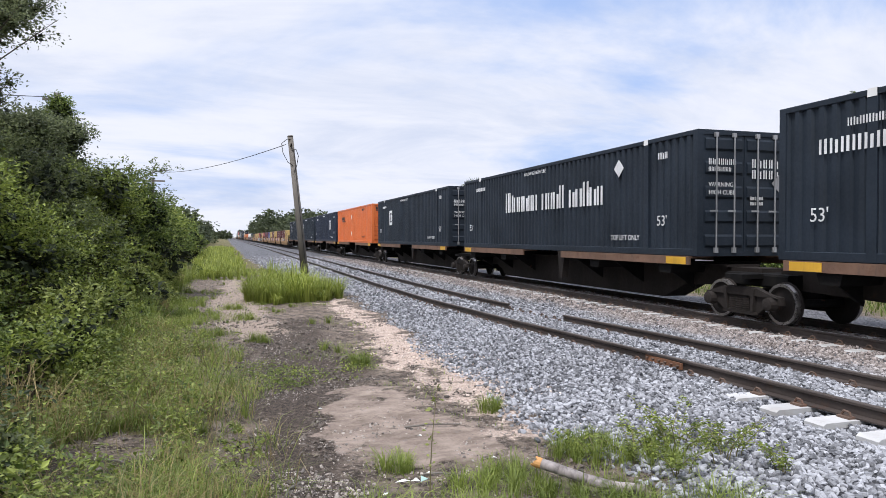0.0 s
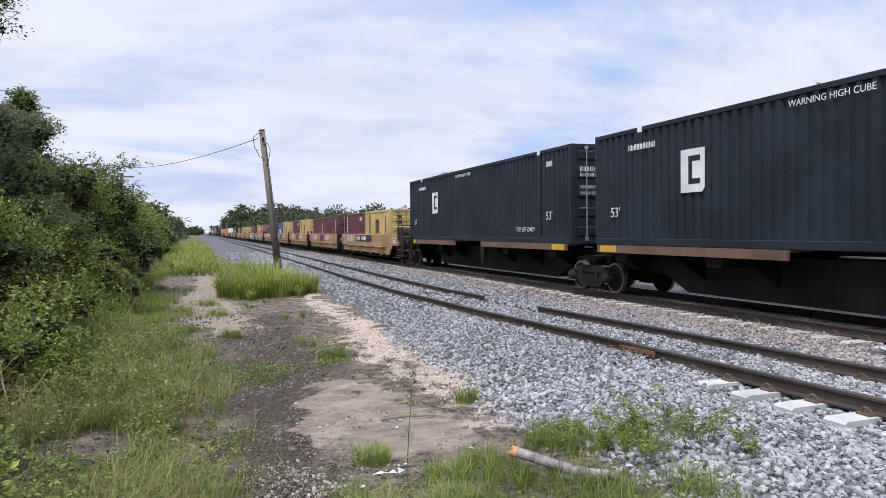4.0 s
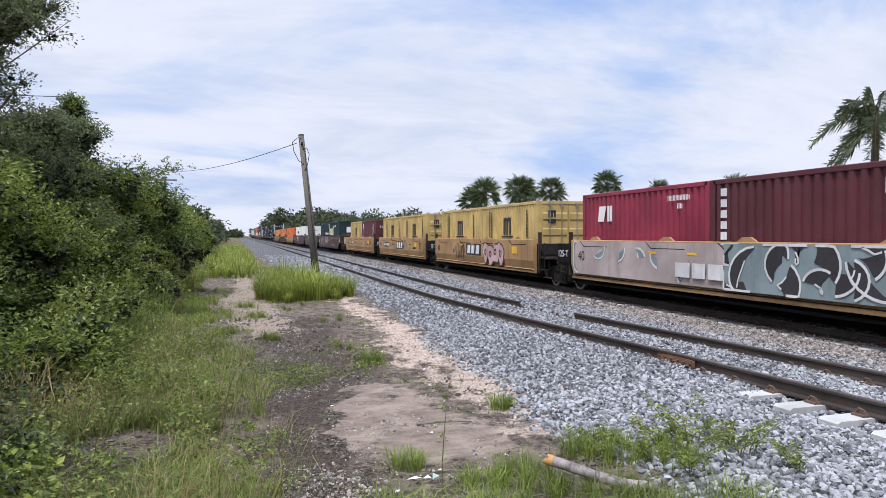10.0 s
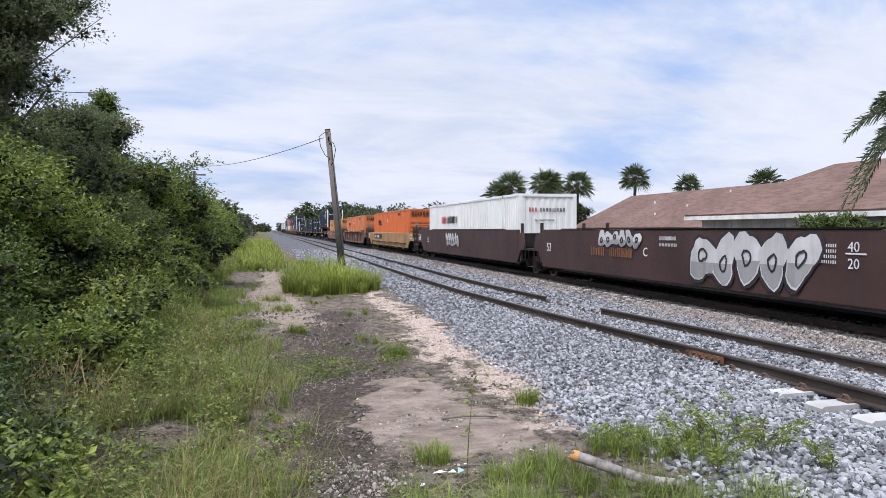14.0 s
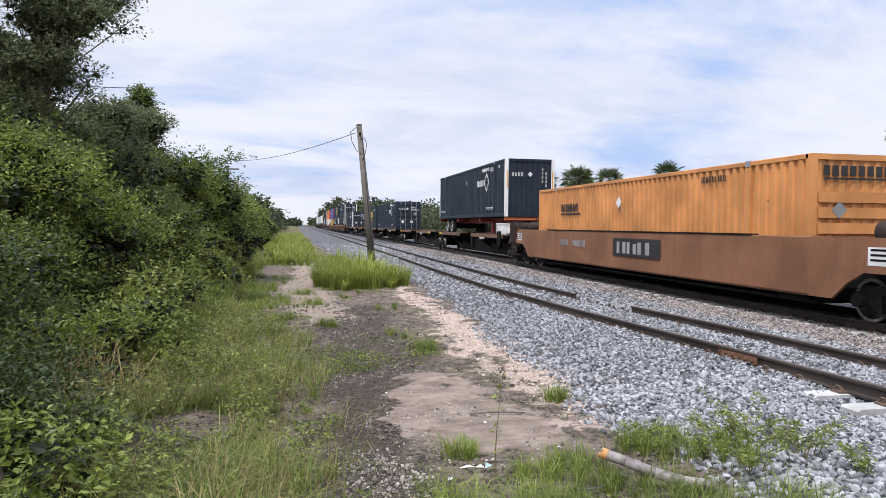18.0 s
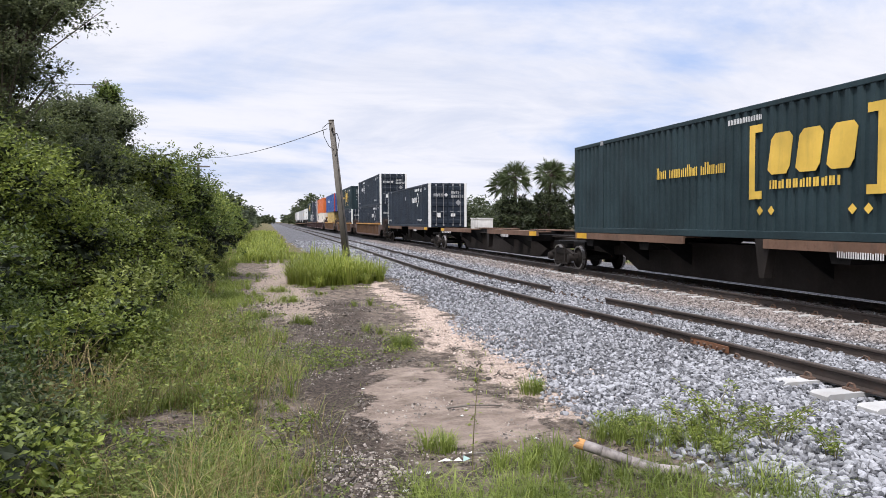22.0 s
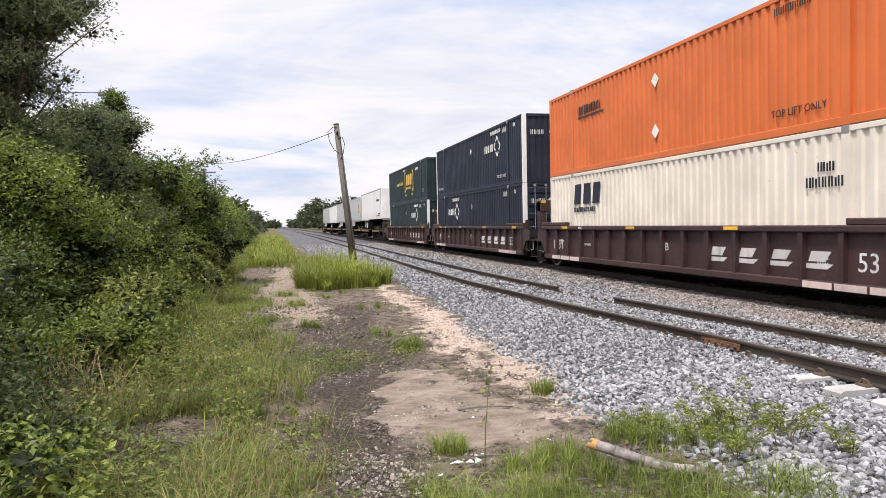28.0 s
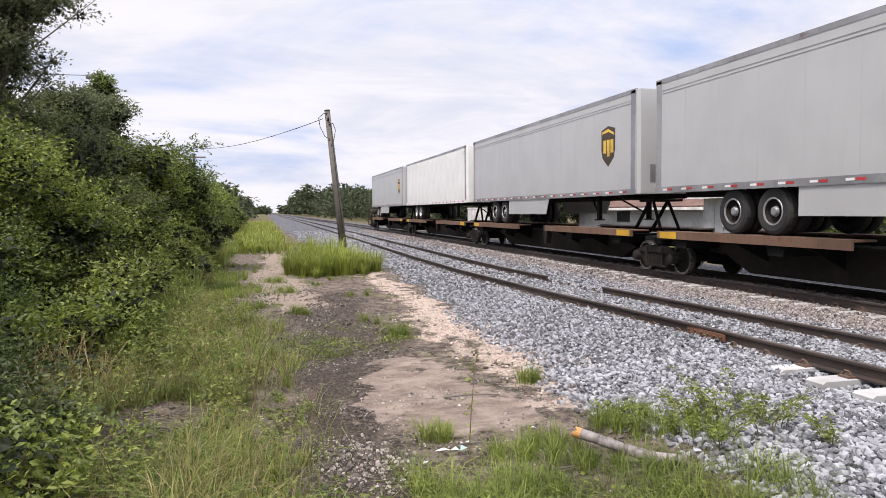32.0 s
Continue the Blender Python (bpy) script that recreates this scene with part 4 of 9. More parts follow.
# ---- well cars
def well_car(s0, length, material, label, style, top=1.6, bottom=0.46, near_end=False, far_end=False, trucks=("n",), gap=3.2, chord=None, deep=2.6, rib_step=0.95):
    """A low car with a well between its bogies, its well beginning at s0."""
    c = tagged(new("well_car"), label, "rail car", "cars of the train")
    riding(c, s0)
    L, a, b = length, -0.22, length + 0.22
    rib = material if chord is None else paint("worn_rib_paint", (0.15, 0.082, 0.045), 0.75, 0.6, 0.4, grime=(0.05, 0.03, 0.022))
    chord = chord or material
    for sx in (-1, 1):
        if style == "smooth":
            prof = [(sx * 1.36, bottom), (sx * 1.40, bottom + 0.02), (sx * 1.40, bottom + 0.32), (sx * 1.50, bottom + 0.40), (sx * 1.51, top - 0.04), (sx * 1.49, top), (sx * 1.34, top), (sx * 1.34, bottom + 0.4), (sx * 1.28, bottom)]
            side = part("side_wall", shared(("side_wall", style, round(L, 1), top, bottom, sx), material, lambda: Shape().run(prof[::sx], a, b)), material, c)
            n = max(3, int(L / 3))
            for i in range(n):
                y = a + 0.9 + i * (L - 1.4) / n
                part("tread_step", shared(("tread_step", sx, bottom), material, lambda: Shape().run([(sx * 1.42, bottom + 0.3), (sx * 1.56, bottom + 0.36), (sx * 1.56, bottom + 0.40), (sx * 1.46, bottom + 0.42)][::sx], 0, 1.6)), material, side, "", (0, y, 0))
                part("guide", shared(("guide", sx, bottom), material, lambda: Shape().slab([(0, bottom - 0.08), (0.3, bottom - 0.08), (0.36, bottom + 0.06), (-0.06, bottom + 0.06)], sx * 1.4 - 0.02, sx * 1.4 + 0.03)), material, side, "", (0, y + 0.4, 0))
        elif style == "creased":
            prof = [(sx * 1.40, bottom), (sx * 1.46, bottom + 0.02), (sx * 1.46, bottom + 0.12), (sx * 1.42, bottom + 0.15), (sx * 1.5, bottom + 0.44), (sx * 1.5, top - 0.02), (sx * 1.48, top), (sx * 1.34, top), (sx * 1.34, bottom)]
            side = part("side_wall", shared(("side_wall", style, round(L, 1), top, bottom, sx), material, lambda: Shape().run(prof[::sx], a, b)), material, c)
            part("bottom_chord", shared(("crease_chord", round(L, 1), bottom, sx), BLACK, lambda: Shape().box(sx * 1.47 - 0.012, a, bottom + 0.1, sx * 1.47 + 0.012, b, bottom + 0.125)), BLACK, side)
            for y in (1.2, 4.6, 7.4, L - 1.2):
                part("lifting_lug", shared(("lifting_lug", sx, top), material, lambda: Shape().slab([(-0.3, top), (-0.12, top + 0.1), (0.12, top + 0.1), (0.3, top)], sx * 1.44 - 0.03, sx * 1.44 + 0.03)), material, side, "", (0, y, 0))
                part("recess_edge", shared(("recess_edge", sx, top), BLACK, lambda: Shape().slab([(-0.8, top - 0.2), (0.6, top - 0.2), (0.85, top - 0.03), (0.81, top - 0.03), (0.58, top - 0.18), (-0.8, top - 0.18)], sx * 1.5 - 0.008, sx * 1.5 + 0.008)), BLACK, side, "", (0, y, 0))
        elif style == "slab":
            prof = [(sx * 1.42, bottom), (sx * 1.47, bottom + 0.05), (sx * 1.5, top - 0.02), (sx * 1.48, top), (sx * 1.34, top), (sx * 1.34, bottom)]
            side = part("side_wall", shared(("side_wall", style, round(L, 1), top, bottom, sx), material, lambda: Shape().run(prof[::sx], a, b)), material, c)
            part("top_chord", shared(("slab_chord", round(L, 1), top, sx), BLACK, lambda: Shape().box(sx * 1.42 - 0.1, 1.6, top + 0.002, sx * 1.42 + 0.1, L - 1.6, top + 0.03)), BLACK, side)
        else:
            side = part("side_wall", shared(("side_wall", style, round(L, 1), top, bottom, sx), material, lambda: Shape().box(min(sx * 1.36, sx * 1.39), a, bottom, max(sx * 1.36, sx * 1.39), b, top - 0.12)), material, c)
            part("top_chord", shared(("top_chord", round(L, 1), top, sx), chord, lambda: Shape().box(sx * 1.43 - 0.1, a - 0.25, top - 0.13, sx * 1.43 + 0.1, b + 0.25, top, 0.02)), chord, side)
            part("bottom_chord", shared(("bottom_chord", round(L, 1), bottom, sx), material, lambda: Shape().box(sx * 1.42 - 0.09, a, bottom - 0.02, sx * 1.42 + 0.09, b, bottom + 0.14, 0.02)), material, side)
            for y0 in (a - 0.2, b - 2.0):
                part("guide_box", shared(("guide_box", top, sx), material, lambda: Shape().box(sx * 1.43 - 0.09, 0, top + 0.002, sx * 1.43 + 0.09, 2.2, top + 0.13, 0.02)), material, side, "", (0, y0, 0))
            n = max(7, int(L / rib_step))
            for i in range(n + 1):
                y = a + 0.1 + i * (b - a - 0.2) / n
                part("rib", shared(("rib", top, bottom, sx), rib, lambda: Shape().slab([(-0.05, bottom + 0.14), (0.05, bottom + 0.14), (0.07, top - 0.13), (-0.07, top - 0.13)], min(sx * 1.39, sx * 1.5), max(sx * 1.39, sx * 1.5))), rib, side, "", (0, y, 0))
    part("well_floor", shared(("well_floor", round(L, 1)), BLACK, lambda: Shape().box(-1.3, -0.2, 0.27, 1.3, L + 0.2, 0.33).box(-1.3, 0, 0.335, 1.3, 0.9, 0.38).box(-1.3, L - 0.9, 0.335, 1.3, L, 0.38)), BLACK, c)
    for y, way in ((a, -1), (b, 1)):
        wall = part("bulkhead", shared(("bulkhead", way, top), BLACK, lambda: Shape().slab([(0, 0.4), (0, top - 0.15), (way * 0.15, top - 0.15), (way * 0.5, 1.1), (way * 0.5, 0.62), (way * 0.2, 0.4)][::way], -1.33, 1.33)), BLACK, c, "", (0, y, 0))
        is_end = near_end if way < 0 else far_end
        if is_end:
            end_platform(c, y + way * 0.4, way, material, True, deep, True, top - (0.02 if style == "smooth" else 0.13 if style == "ribbed" else 0.0), style != "ribbed")
            truck(c, y + way * 1.75)
        else:
            half = gap / 2 - 0.22
            part("end_sill", shared(("end_sill", way, round(half, 2)), BLACK, lambda: Shape().slab([(way * 0.3, 0.62), (way * 0.3, 1.05), (way * half, 0.98), (way * half, 0.7)][::way], -0.75, 0.75)), BLACK, c, "", (0, y, 0))
            for sx in (-1, 1):
                if style in ("ribbed", "slab"):
                    part("side_apron", shared(("joint_apron", way, sx, top), material, lambda: Shape().slab([(0, 0.5), (0, top - 0.13), (way * 0.62, top - 0.13), (way * 0.78, 1.25), (way * 0.78, 0.98), (way * 0.38, 0.94), (way * 0.12, 0.62)][::way], sx * 1.44 - 0.03, sx * 1.44 + 0.03)), material, c, "", (0, y, 0))
                part("end_bracket", shared(("end_bracket", way, sx, round(half, 2), top), GEAR, lambda: Shape().box(sx * 1.16 - 0.26, min(way * 0.25, way * half * 0.85), 0.95, sx * 1.16 + 0.26, max(way * 0.25, way * half * 0.85), 1.02).box(sx * 1.36 - 0.06, way * 0.3 - 0.03, 0.5, sx * 1.36 + 0.06, way * 0.3 + 0.03, top + 0.25)), GEAR, c, "", (0, y, 0))
                part("handrail", shared(("bracket_rail", way, sx, round(half, 2)), STEELROD if style == "ribbed" else BLACK, lambda: Shape().path([(sx * 1.38, way * 0.4, 0.55), (sx * 1.38, way * half * 0.8, 0.6), (sx * 1.38, way * half * 0.8, 1.0)], 0.02)), BLACK, c, "", (0, y, 0))
            ladder(c, -1.44, y + way * 0.65 - 0.2, 0.5, 1.5, IRON)
            if ("n" if way < 0 else "f") in trucks:
                truck(c, y + way * half)
    return c


# ---- spine cars
def spine_car(s0, length, edge, label, near_end=False, far_end=False, trucks=("n",), gap=2.3, deck=1.34):
    """A skeleton car: a deep black centre beam with narrow loading ledges."""
    c = tagged(new("spine_car"), label, "rail car", "cars of the train")
    riding(c, s0)
    L, g = length, gap / 2
    belly = [(-g + 0.2, deck - 0.25), (-g + 0.2, 0.7), (1.7, 0.6), (2.6, 0.2), (L - 2.6, 0.2), (L - 1.7, 0.6), (L + g - 0.2, 0.7), (L + g - 0.2, deck - 0.25)]
    part("centre_beam", shared(("centre_beam", round(L, 1), round(g, 2), deck), SPINE, lambda: Shape().slab(belly, -0.33, 0.33).box(-0.45, 0, deck - 0.25, 0.45, L, deck - 0.2)), SPINE, c)
    for y in (1.2, 4.6, L - 4.6, L - 1.2):
        part("bearer", shared(("bearer", deck), BLACK, lambda: Shape().slab([(-0.3, deck - 0.16), (0.3, deck - 0.16), (0.22, deck - 0.42), (-0.22, deck - 0.42)], -1.3, 1.3)), BLACK, c, "", (0, y, 0))
    for sx in (-1, 1):
        for y0, y1 in ((0.2, 6.6), (L - 6.6, L - 0.2)):
            led = part("loading_ledge", shared(("loading_ledge", sx, deck), edge, lambda: Shape().box(sx * 1.34 - 0.03, 0, deck - 0.2, sx * 1.34 + 0.03, 6.4, deck - 0.005).box(min(sx * 0.8, sx * 1.34), 0, deck - 0.05, max(sx * 0.8, sx * 1.34), 6.4, deck - 0.01)), edge, c, "", (0, y0, 0))
            ye = 0.1 if y0 < 1 else 5.5
            part("yellow_patch", shared(("yellow_patch", sx, deck), YELLOW, lambda: Shape().box(sx * 1.375 - 0.004, 0, deck - 0.19, sx * 1.375 + 0.004, 0.75, deck - 0.02)), YELLOW, led, "", (0, ye, 0))
            for k in (1.2, 3.4, 5.6):
                part("bracket", shared(("bracket", sx, deck), BLACK, lambda: Shape().run([(sx * 0.3, 0.5), (sx * 1.28, deck - 0.2), (sx * 1.28, deck - 0.06), (sx * 0.3, deck - 0.06)][::sx], -0.03, 0.03)), BLACK, led, "", (0, k, 0))
        part("pedestal", shared(("pedestal", sx, deck), IRON, lambda: Shape().slab([(-0.25, deck), (0.25, deck), (0.1, 0.5), (-0.05, 0.5)], sx * 1.2 - 0.1, sx * 1.2 + 0.1)), IRON, c, "", (0, 6.7, 0))
    for way, y, is_end in ((-1, 0, near_end), (1, L, far_end)):
        if is_end:
            end_platform(c, y - way * 0.4, way, BLACK, True, 2.4)
            truck(c, y + way * 1.2)
        elif ("n" if way < 0 else "f") in trucks:
            truck(c, y + way * g)
            part("buffer_box", shared(("buffer_box", way, round(g, 2)), BLACK, lambda: Shape().box(-0.7, -g * 0.8, 0.72, 0.7, g * 0.8, 1.0, 0.04).box(-1.25, -0.25, 0.9, -0.7, 0.25, 1.0)), BLACK, c, "", (0, y + way * g, 0))
    return c

# ---- what is painted on the boxes
def letters(n, w, spaces=()):
    out = []
    for i in range(n):
        out.append(w * (0.8 + 0.35 * ((i * 7) % 5) / 4))
        if i in spaces:
            out.append(-w * 0.7)
    return out


def emblem_east(c, x, y, z):
    d = Decal(x).quad([(y + 0.4, z), (y - 0.3, z), (y - 0.38, z + 0.1), (y - 0.38, z + 0.95), (y + 0.4, z + 0.95)])
    m = decal_part(d, WHITE, c, "emblem", "white square emblem")
    d = Decal(x - 0.004)
    d.bar(y + 0.14, z + 0.18, y - 0.24, z + 0.3).bar(y + 0.14, z + 0.3, y + 0.02, z + 0.8).bar(y + 0.02, z + 0.68, y - 0.24, z + 0.8)
    decal_part(d, MATS["night_blue_paint"], m, "emblem_inset")


def diamond_mark(c, x, y, z, r, material):
    """A diamond of four open chevrons."""
    d = Decal(x)
    w = r * 0.26
    for a, b in ((0, 1), (1, 0), (0, -1), (-1, 0)):
        px, pz = y - a * r * 0.55, z + b * r * 0.55
        d.stroke([(px - b * r * 0.42 - a * r * 0.42 * 0, pz - a * r * 0.42), (px - a * r * 0.42, pz + b * r * 0.42), (px + b * r * 0.42, pz + a * r * 0.42)], w)
    decal_part(d, material, c, "emblem", "white diamond emblem")


def small_bars(c, x, items, material, name="marking"):
    """Rows of short bars: (left end, height, letter height, letters)."""
    for y, z, h, n in items:
        decal_part(Decal(x).row(y, z, h, [h * 0.62] * n, 0.5), material, c, name)


def end_bars(c, y, items, material):
    """The same on the end wall that faces lower y: (left x, z, letter height, letters)."""
    for x, z, h, n in items:
        s = Shape()
        for i in range(n):
            s.box(x + i * h * 0.8, y - 0.004, z, x + i * h * 0.8 + h * 0.17, y, z + h)
            s.box(x + i * h * 0.8 + h * 0.33, y - 0.004, z, x + i * h * 0.8 + h * 0.5, y, z + h * (0.85 if i % 3 == 1 else 1.0))
        part("marking", s, material, c)


def placard(c, y, x, z, r, material):
    part("placard", Shape().poly([(x, y, z - r), (x + r, y, z), (x, y, z + r), (x - r, y, z), (x, y + 0.006, z - r), (x + r, y + 0.006, z), (x, y + 0.006, z + r), (x - r, y + 0.006, z)],
                                 [(0, 1, 2, 3), (7, 6, 5, 4), (0, 4, 5, 1), (1, 5, 6, 2), (2, 6, 7, 3), (3, 7, 4, 0)]), material, c, "diamond placard holder")


def scribble(c, x, y0, y1, z0, z1, material, seed, n=3, w=0.05):
    """Sprayed loops along the side."""
    r = random.Random(seed)
    d = Decal(x)
    for k in range(n):
        a = y1 - (y1 - y0) * k / n
        b = y1 - (y1 - y0) * (k + 0.9) / n
        pts, ph = [], r.uniform(0, 6)
        m = 16
        f, g = r.uniform(1.5, 3.0), r.uniform(1.0, 2.0)
        for i in range(m + 1):
            t = i / m
            yy = a + (b - a) * t + 0.22 * (a - b) * math.sin(f * 6.28 * t + ph) * 0.6
            zz = z0 + (z1 - z0) * (0.5 + 0.5 * math.sin(g * 6.28 * t * 1.7 + ph * 1.3))
            pts.append((yy, zz))
        d.stroke(pts, w)
    decal_part(d, material, c, "graffiti", "sprayed tag")


NIGHT = paint("night_blue_paint", (0.0095, 0.0162, 0.0265), 0.62, 0.3, grime=(0.022, 0.024, 0.026), spec=0.32)
NAVY = paint("navy_paint", (0.01275, 0.0195, 0.0375), 0.62, 0.3, grime=(0.024, 0.026, 0.03), spec=0.32)
SLATE = paint("slate_blue_paint", (0.013, 0.0215, 0.036), 0.62, 0.35, grime=(0.035, 0.036, 0.038), spec=0.32)
ORANGE = paint("orange_paint", (0.62, 0.148, 0.034), 0.5, 0.14, 0.03, grime=(0.25, 0.09, 0.04), drift=0.9)
MAROON = paint("maroon_paint", (0.098, 0.023, 0.029), 0.5, 0.35, 0.08, rustcol=(0.08, 0.03, 0.02))
MAGENTA = paint("crimson_paint", (0.24, 0.018, 0.045), 0.5, 0.25)
PLUM = paint("dark_plum_paint", (0.085, 0.014, 0.022), 0.5, 0.3)
PINKISH = paint("faded_red_paint", (0.36, 0.13, 0.115), 0.65, 0.35, 0.12)
MUSTARD = paint("mustard_paint", (0.50, 0.355, 0.125), 0.55, 0.3, 0.06)
BLUE = paint("bright_blue_paint", (0.022, 0.075, 0.26), 0.45, 0.25)
GREEN = paint("dark_teal_paint", (0.0135, 0.031, 0.037), 0.62, 0.3, grime=(0.024, 0.026, 0.03), spec=0.32)
BOXWHITE = paint("white_box_paint", (0.78, 0.77, 0.75), 0.45, 0.14, 0.0, grime=(0.4, 0.38, 0.35), drift=0.92)
CREAM = paint("cream_box_paint", (0.74, 0.68, 0.60), 0.5, 0.2, 0.02, grime=(0.35, 0.3, 0.25), drift=0.9)
SILVER = paint("silver_trailer_skin", (0.50, 0.50, 0.50), 0.42, 0.12, 0.0, 0.2, grime=(0.33, 0.33, 0.32), bump=0.001, drift=0.95)
CAR_YELLOW = paint("weathered_yellow_car_paint", (0.37, 0.215, 0.09), 0.7, 0.55, 0.25, grime=(0.10, 0.06, 0.04))
TAN = paint("tan_brown_car_paint", (0.24, 0.105, 0.05), 0.68, 0.45, 0.2, grime=(0.08, 0.05, 0.04))
BROWN = paint("dark_brown_car_paint", (0.0544, 0.024, 0.0216), 0.6, 0.35, 0.05)
RIBBROWN = paint("rusty_brown_car_paint", (0.078, 0.042, 0.031), 0.75, 0.7, 0.35, grime=(0.03, 0.021, 0.018), rustcol=(0.15, 0.07, 0.035))
RIBTAN = paint("faded_brown_car_paint", (0.125, 0.064, 0.044), 0.75, 0.6, 0.3, grime=(0.05, 0.032, 0.026), rustcol=(0.16, 0.07, 0.035))
PLUMCAR = paint("purple_brown_car_paint", (0.0496, 0.0216, 0.0224), 0.6, 0.35, 0.06)
ORANGECH = paint("orange_chord_paint", (0.42, 0.20, 0.035), 0.65, 0.5, 0.2)
LEDGE = paint("rusty_ledge", (0.15, 0.083, 0.052), 0.8, 0.6, 0.5, grime=(0.05, 0.038, 0.032), rustcol=(0.10, 0.045, 0.025))
STRIP = paint("scuffed_reflective_strip", (0.62, 0.50, 0.47), 0.6, 0.5, 0.25, grime=(0.2, 0.12, 0.1))
BLKMARK = paint("black_marking", (0.02, 0.018, 0.018), 0.6, 0.2)
GOLD = paint("yellow_logo_paint", (0.72, 0.47, 0.07), 0.5, 0.2)
PALE = paint("pale_logo_paint", (0.72, 0.68, 0.45), 0.6, 0.3)
REDLOGO = paint("red_logo_paint", (0.50, 0.02, 0.03), 0.5, 0.2)
SPRAY = paint("white_spray", (0.62, 0.60, 0.60), 0.7, 0.35)
SPRAYBLK = paint("black_spray", (0.025, 0.022, 0.025), 0.7, 0.25)
SPRAYGRY = paint("grey_spray", (0.35, 0.34, 0.34), 0.7, 0.3)
FADEDPNK = paint("faded_lilac_spray", (0.40, 0.33, 0.31), 0.75, 0.4)
SPRAYTEAL = paint("grey_teal_spray", (0.20, 0.25, 0.26), 0.75, 0.4)
SPRAYPNK = paint("pink_spray", (0.50, 0.33, 0.32), 0.7, 0.3)
BRWNLOGO = paint("brown_shield_paint", (0.05, 0.026, 0.012), 0.5, 0.2)
REDFRAME = paint("red_chassis_paint", (0.20, 0.03, 0.02), 0.65, 0.5, 0.25)


def bubbles(c, x, y0, y1, z0, z1, n, mats, seed):
    """Sprayed bubble shapes, each with a dark outline, a pale fill, a greyer foot and dark inner loops."""
    r = random.Random(seed)
    step, tall = (y1 - y0) / n, z1 - z0
    for k in range(n):
        cy, cz = y1 - step * (k + 0.5), (z0 + z1) / 2 + r.uniform(-0.06, 0.06) * tall
        lean, ph, nod = r.uniform(-0.3, 0.3), r.uniform(0, 6), r.uniform(0.8, 1.15)

        def ring(f, m=20):
            pts = []
            for i in range(m):
                a = 6.28318 * i / m
                q = f * (1 + 0.15 * math.sin(2 * a + ph) + 0.13 * math.sin(3 * a + 2 * ph) + 0.05 * math.sin(7 * a))
                u, v = 0.66 * nod * step * math.cos(a) * q, 0.50 * tall * math.sin(a) * q
                pts.append((cy - u - lean * v, min(z1, max(z0, cz + v))))
            return pts

        sunk = 0.0012 * k
        b = decal_part(Decal(x - sunk).quad(ring(1.0)), mats[0], c, "graffiti", "sprayed bubble shape")
        decal_part(Decal(x - 0.008 - sunk).quad(ring(0.86)), mats[1], b, "graffiti_fill")
        foot = [(y, min(z, cz - 0.06 * tall)) for y, z in ring(0.78)]
        decal_part(Decal(x - 0.016 - sunk).quad(foot), SPRAYGRY if mats[1] is SPRAY else mats[1], b, "graffiti_shade")
        eye = [(y * 0.32 + cy * 0.68, z * 0.32 + (cz + 0.14 * tall * math.sin(ph)) * 0.68) for y, z in ring(0.8, 11)]
        loop = Decal(x - 0.024 - sunk).stroke(eye + eye[:1], 0.05)
        decal_part(loop, mats[2], b, "graffiti_line")


def mural(c, x, y0, y1, z0, z1, n, mats, seed, slant=0.6, bold=1.0):
    """A painted panel of sweeping curved shapes: ground colour, bold sweeps and pale edges."""
    r = random.Random(seed)
    ground = Decal(x).quad([(y1, z0), (y0 + slant * 0.2, z0), (y0, (z0 + z1) / 2), (y0 + slant, z1), (y1, z1)])
    decal_part(ground, mats[0], c, "graffiti", "painted mural ground")
    for k in range(n):
        cy, cz = y1 - (y1 - y0 - slant) * (k + 0.5) / n, r.uniform(z0 + 0.15, z1 - 0.15)
        rad, a0, turn = r.uniform(0.35, 0.85), r.uniform(0, 6.28), r.uniform(1.2, 2.6)
        width = r.uniform(0.14, 0.32) * bold
        outer, inner = [], []
        for i in range(9):
            a = a0 + turn * i / 8
            f = width * math.sin(3.14159 * (i + 0.4) / 8.8)
            for pts, q in ((outer, rad), (inner, rad - f)):
                pts.append((min(y1, max(y0 + 0.1, cy + q * math.cos(a))), min(z1 - 0.01, max(z0 + 0.01, cz + q * 0.8 * math.sin(a)))))
        lift = 0.006 + 0.0009 * k
        sweep = decal_part(Decal(x - lift).quad(outer + inner[::-1]), mats[1], c, "graffiti", "sweeping painted shape")
        decal_part(Decal(x - lift - 0.004).stroke(outer, 0.05), mats[2], sweep, "graffiti_line")
        if k % 2:
            decal_part(Decal(x - lift - 0.004).stroke(inner[1:7], 0.035), mats[2], sweep, "graffiti_line")


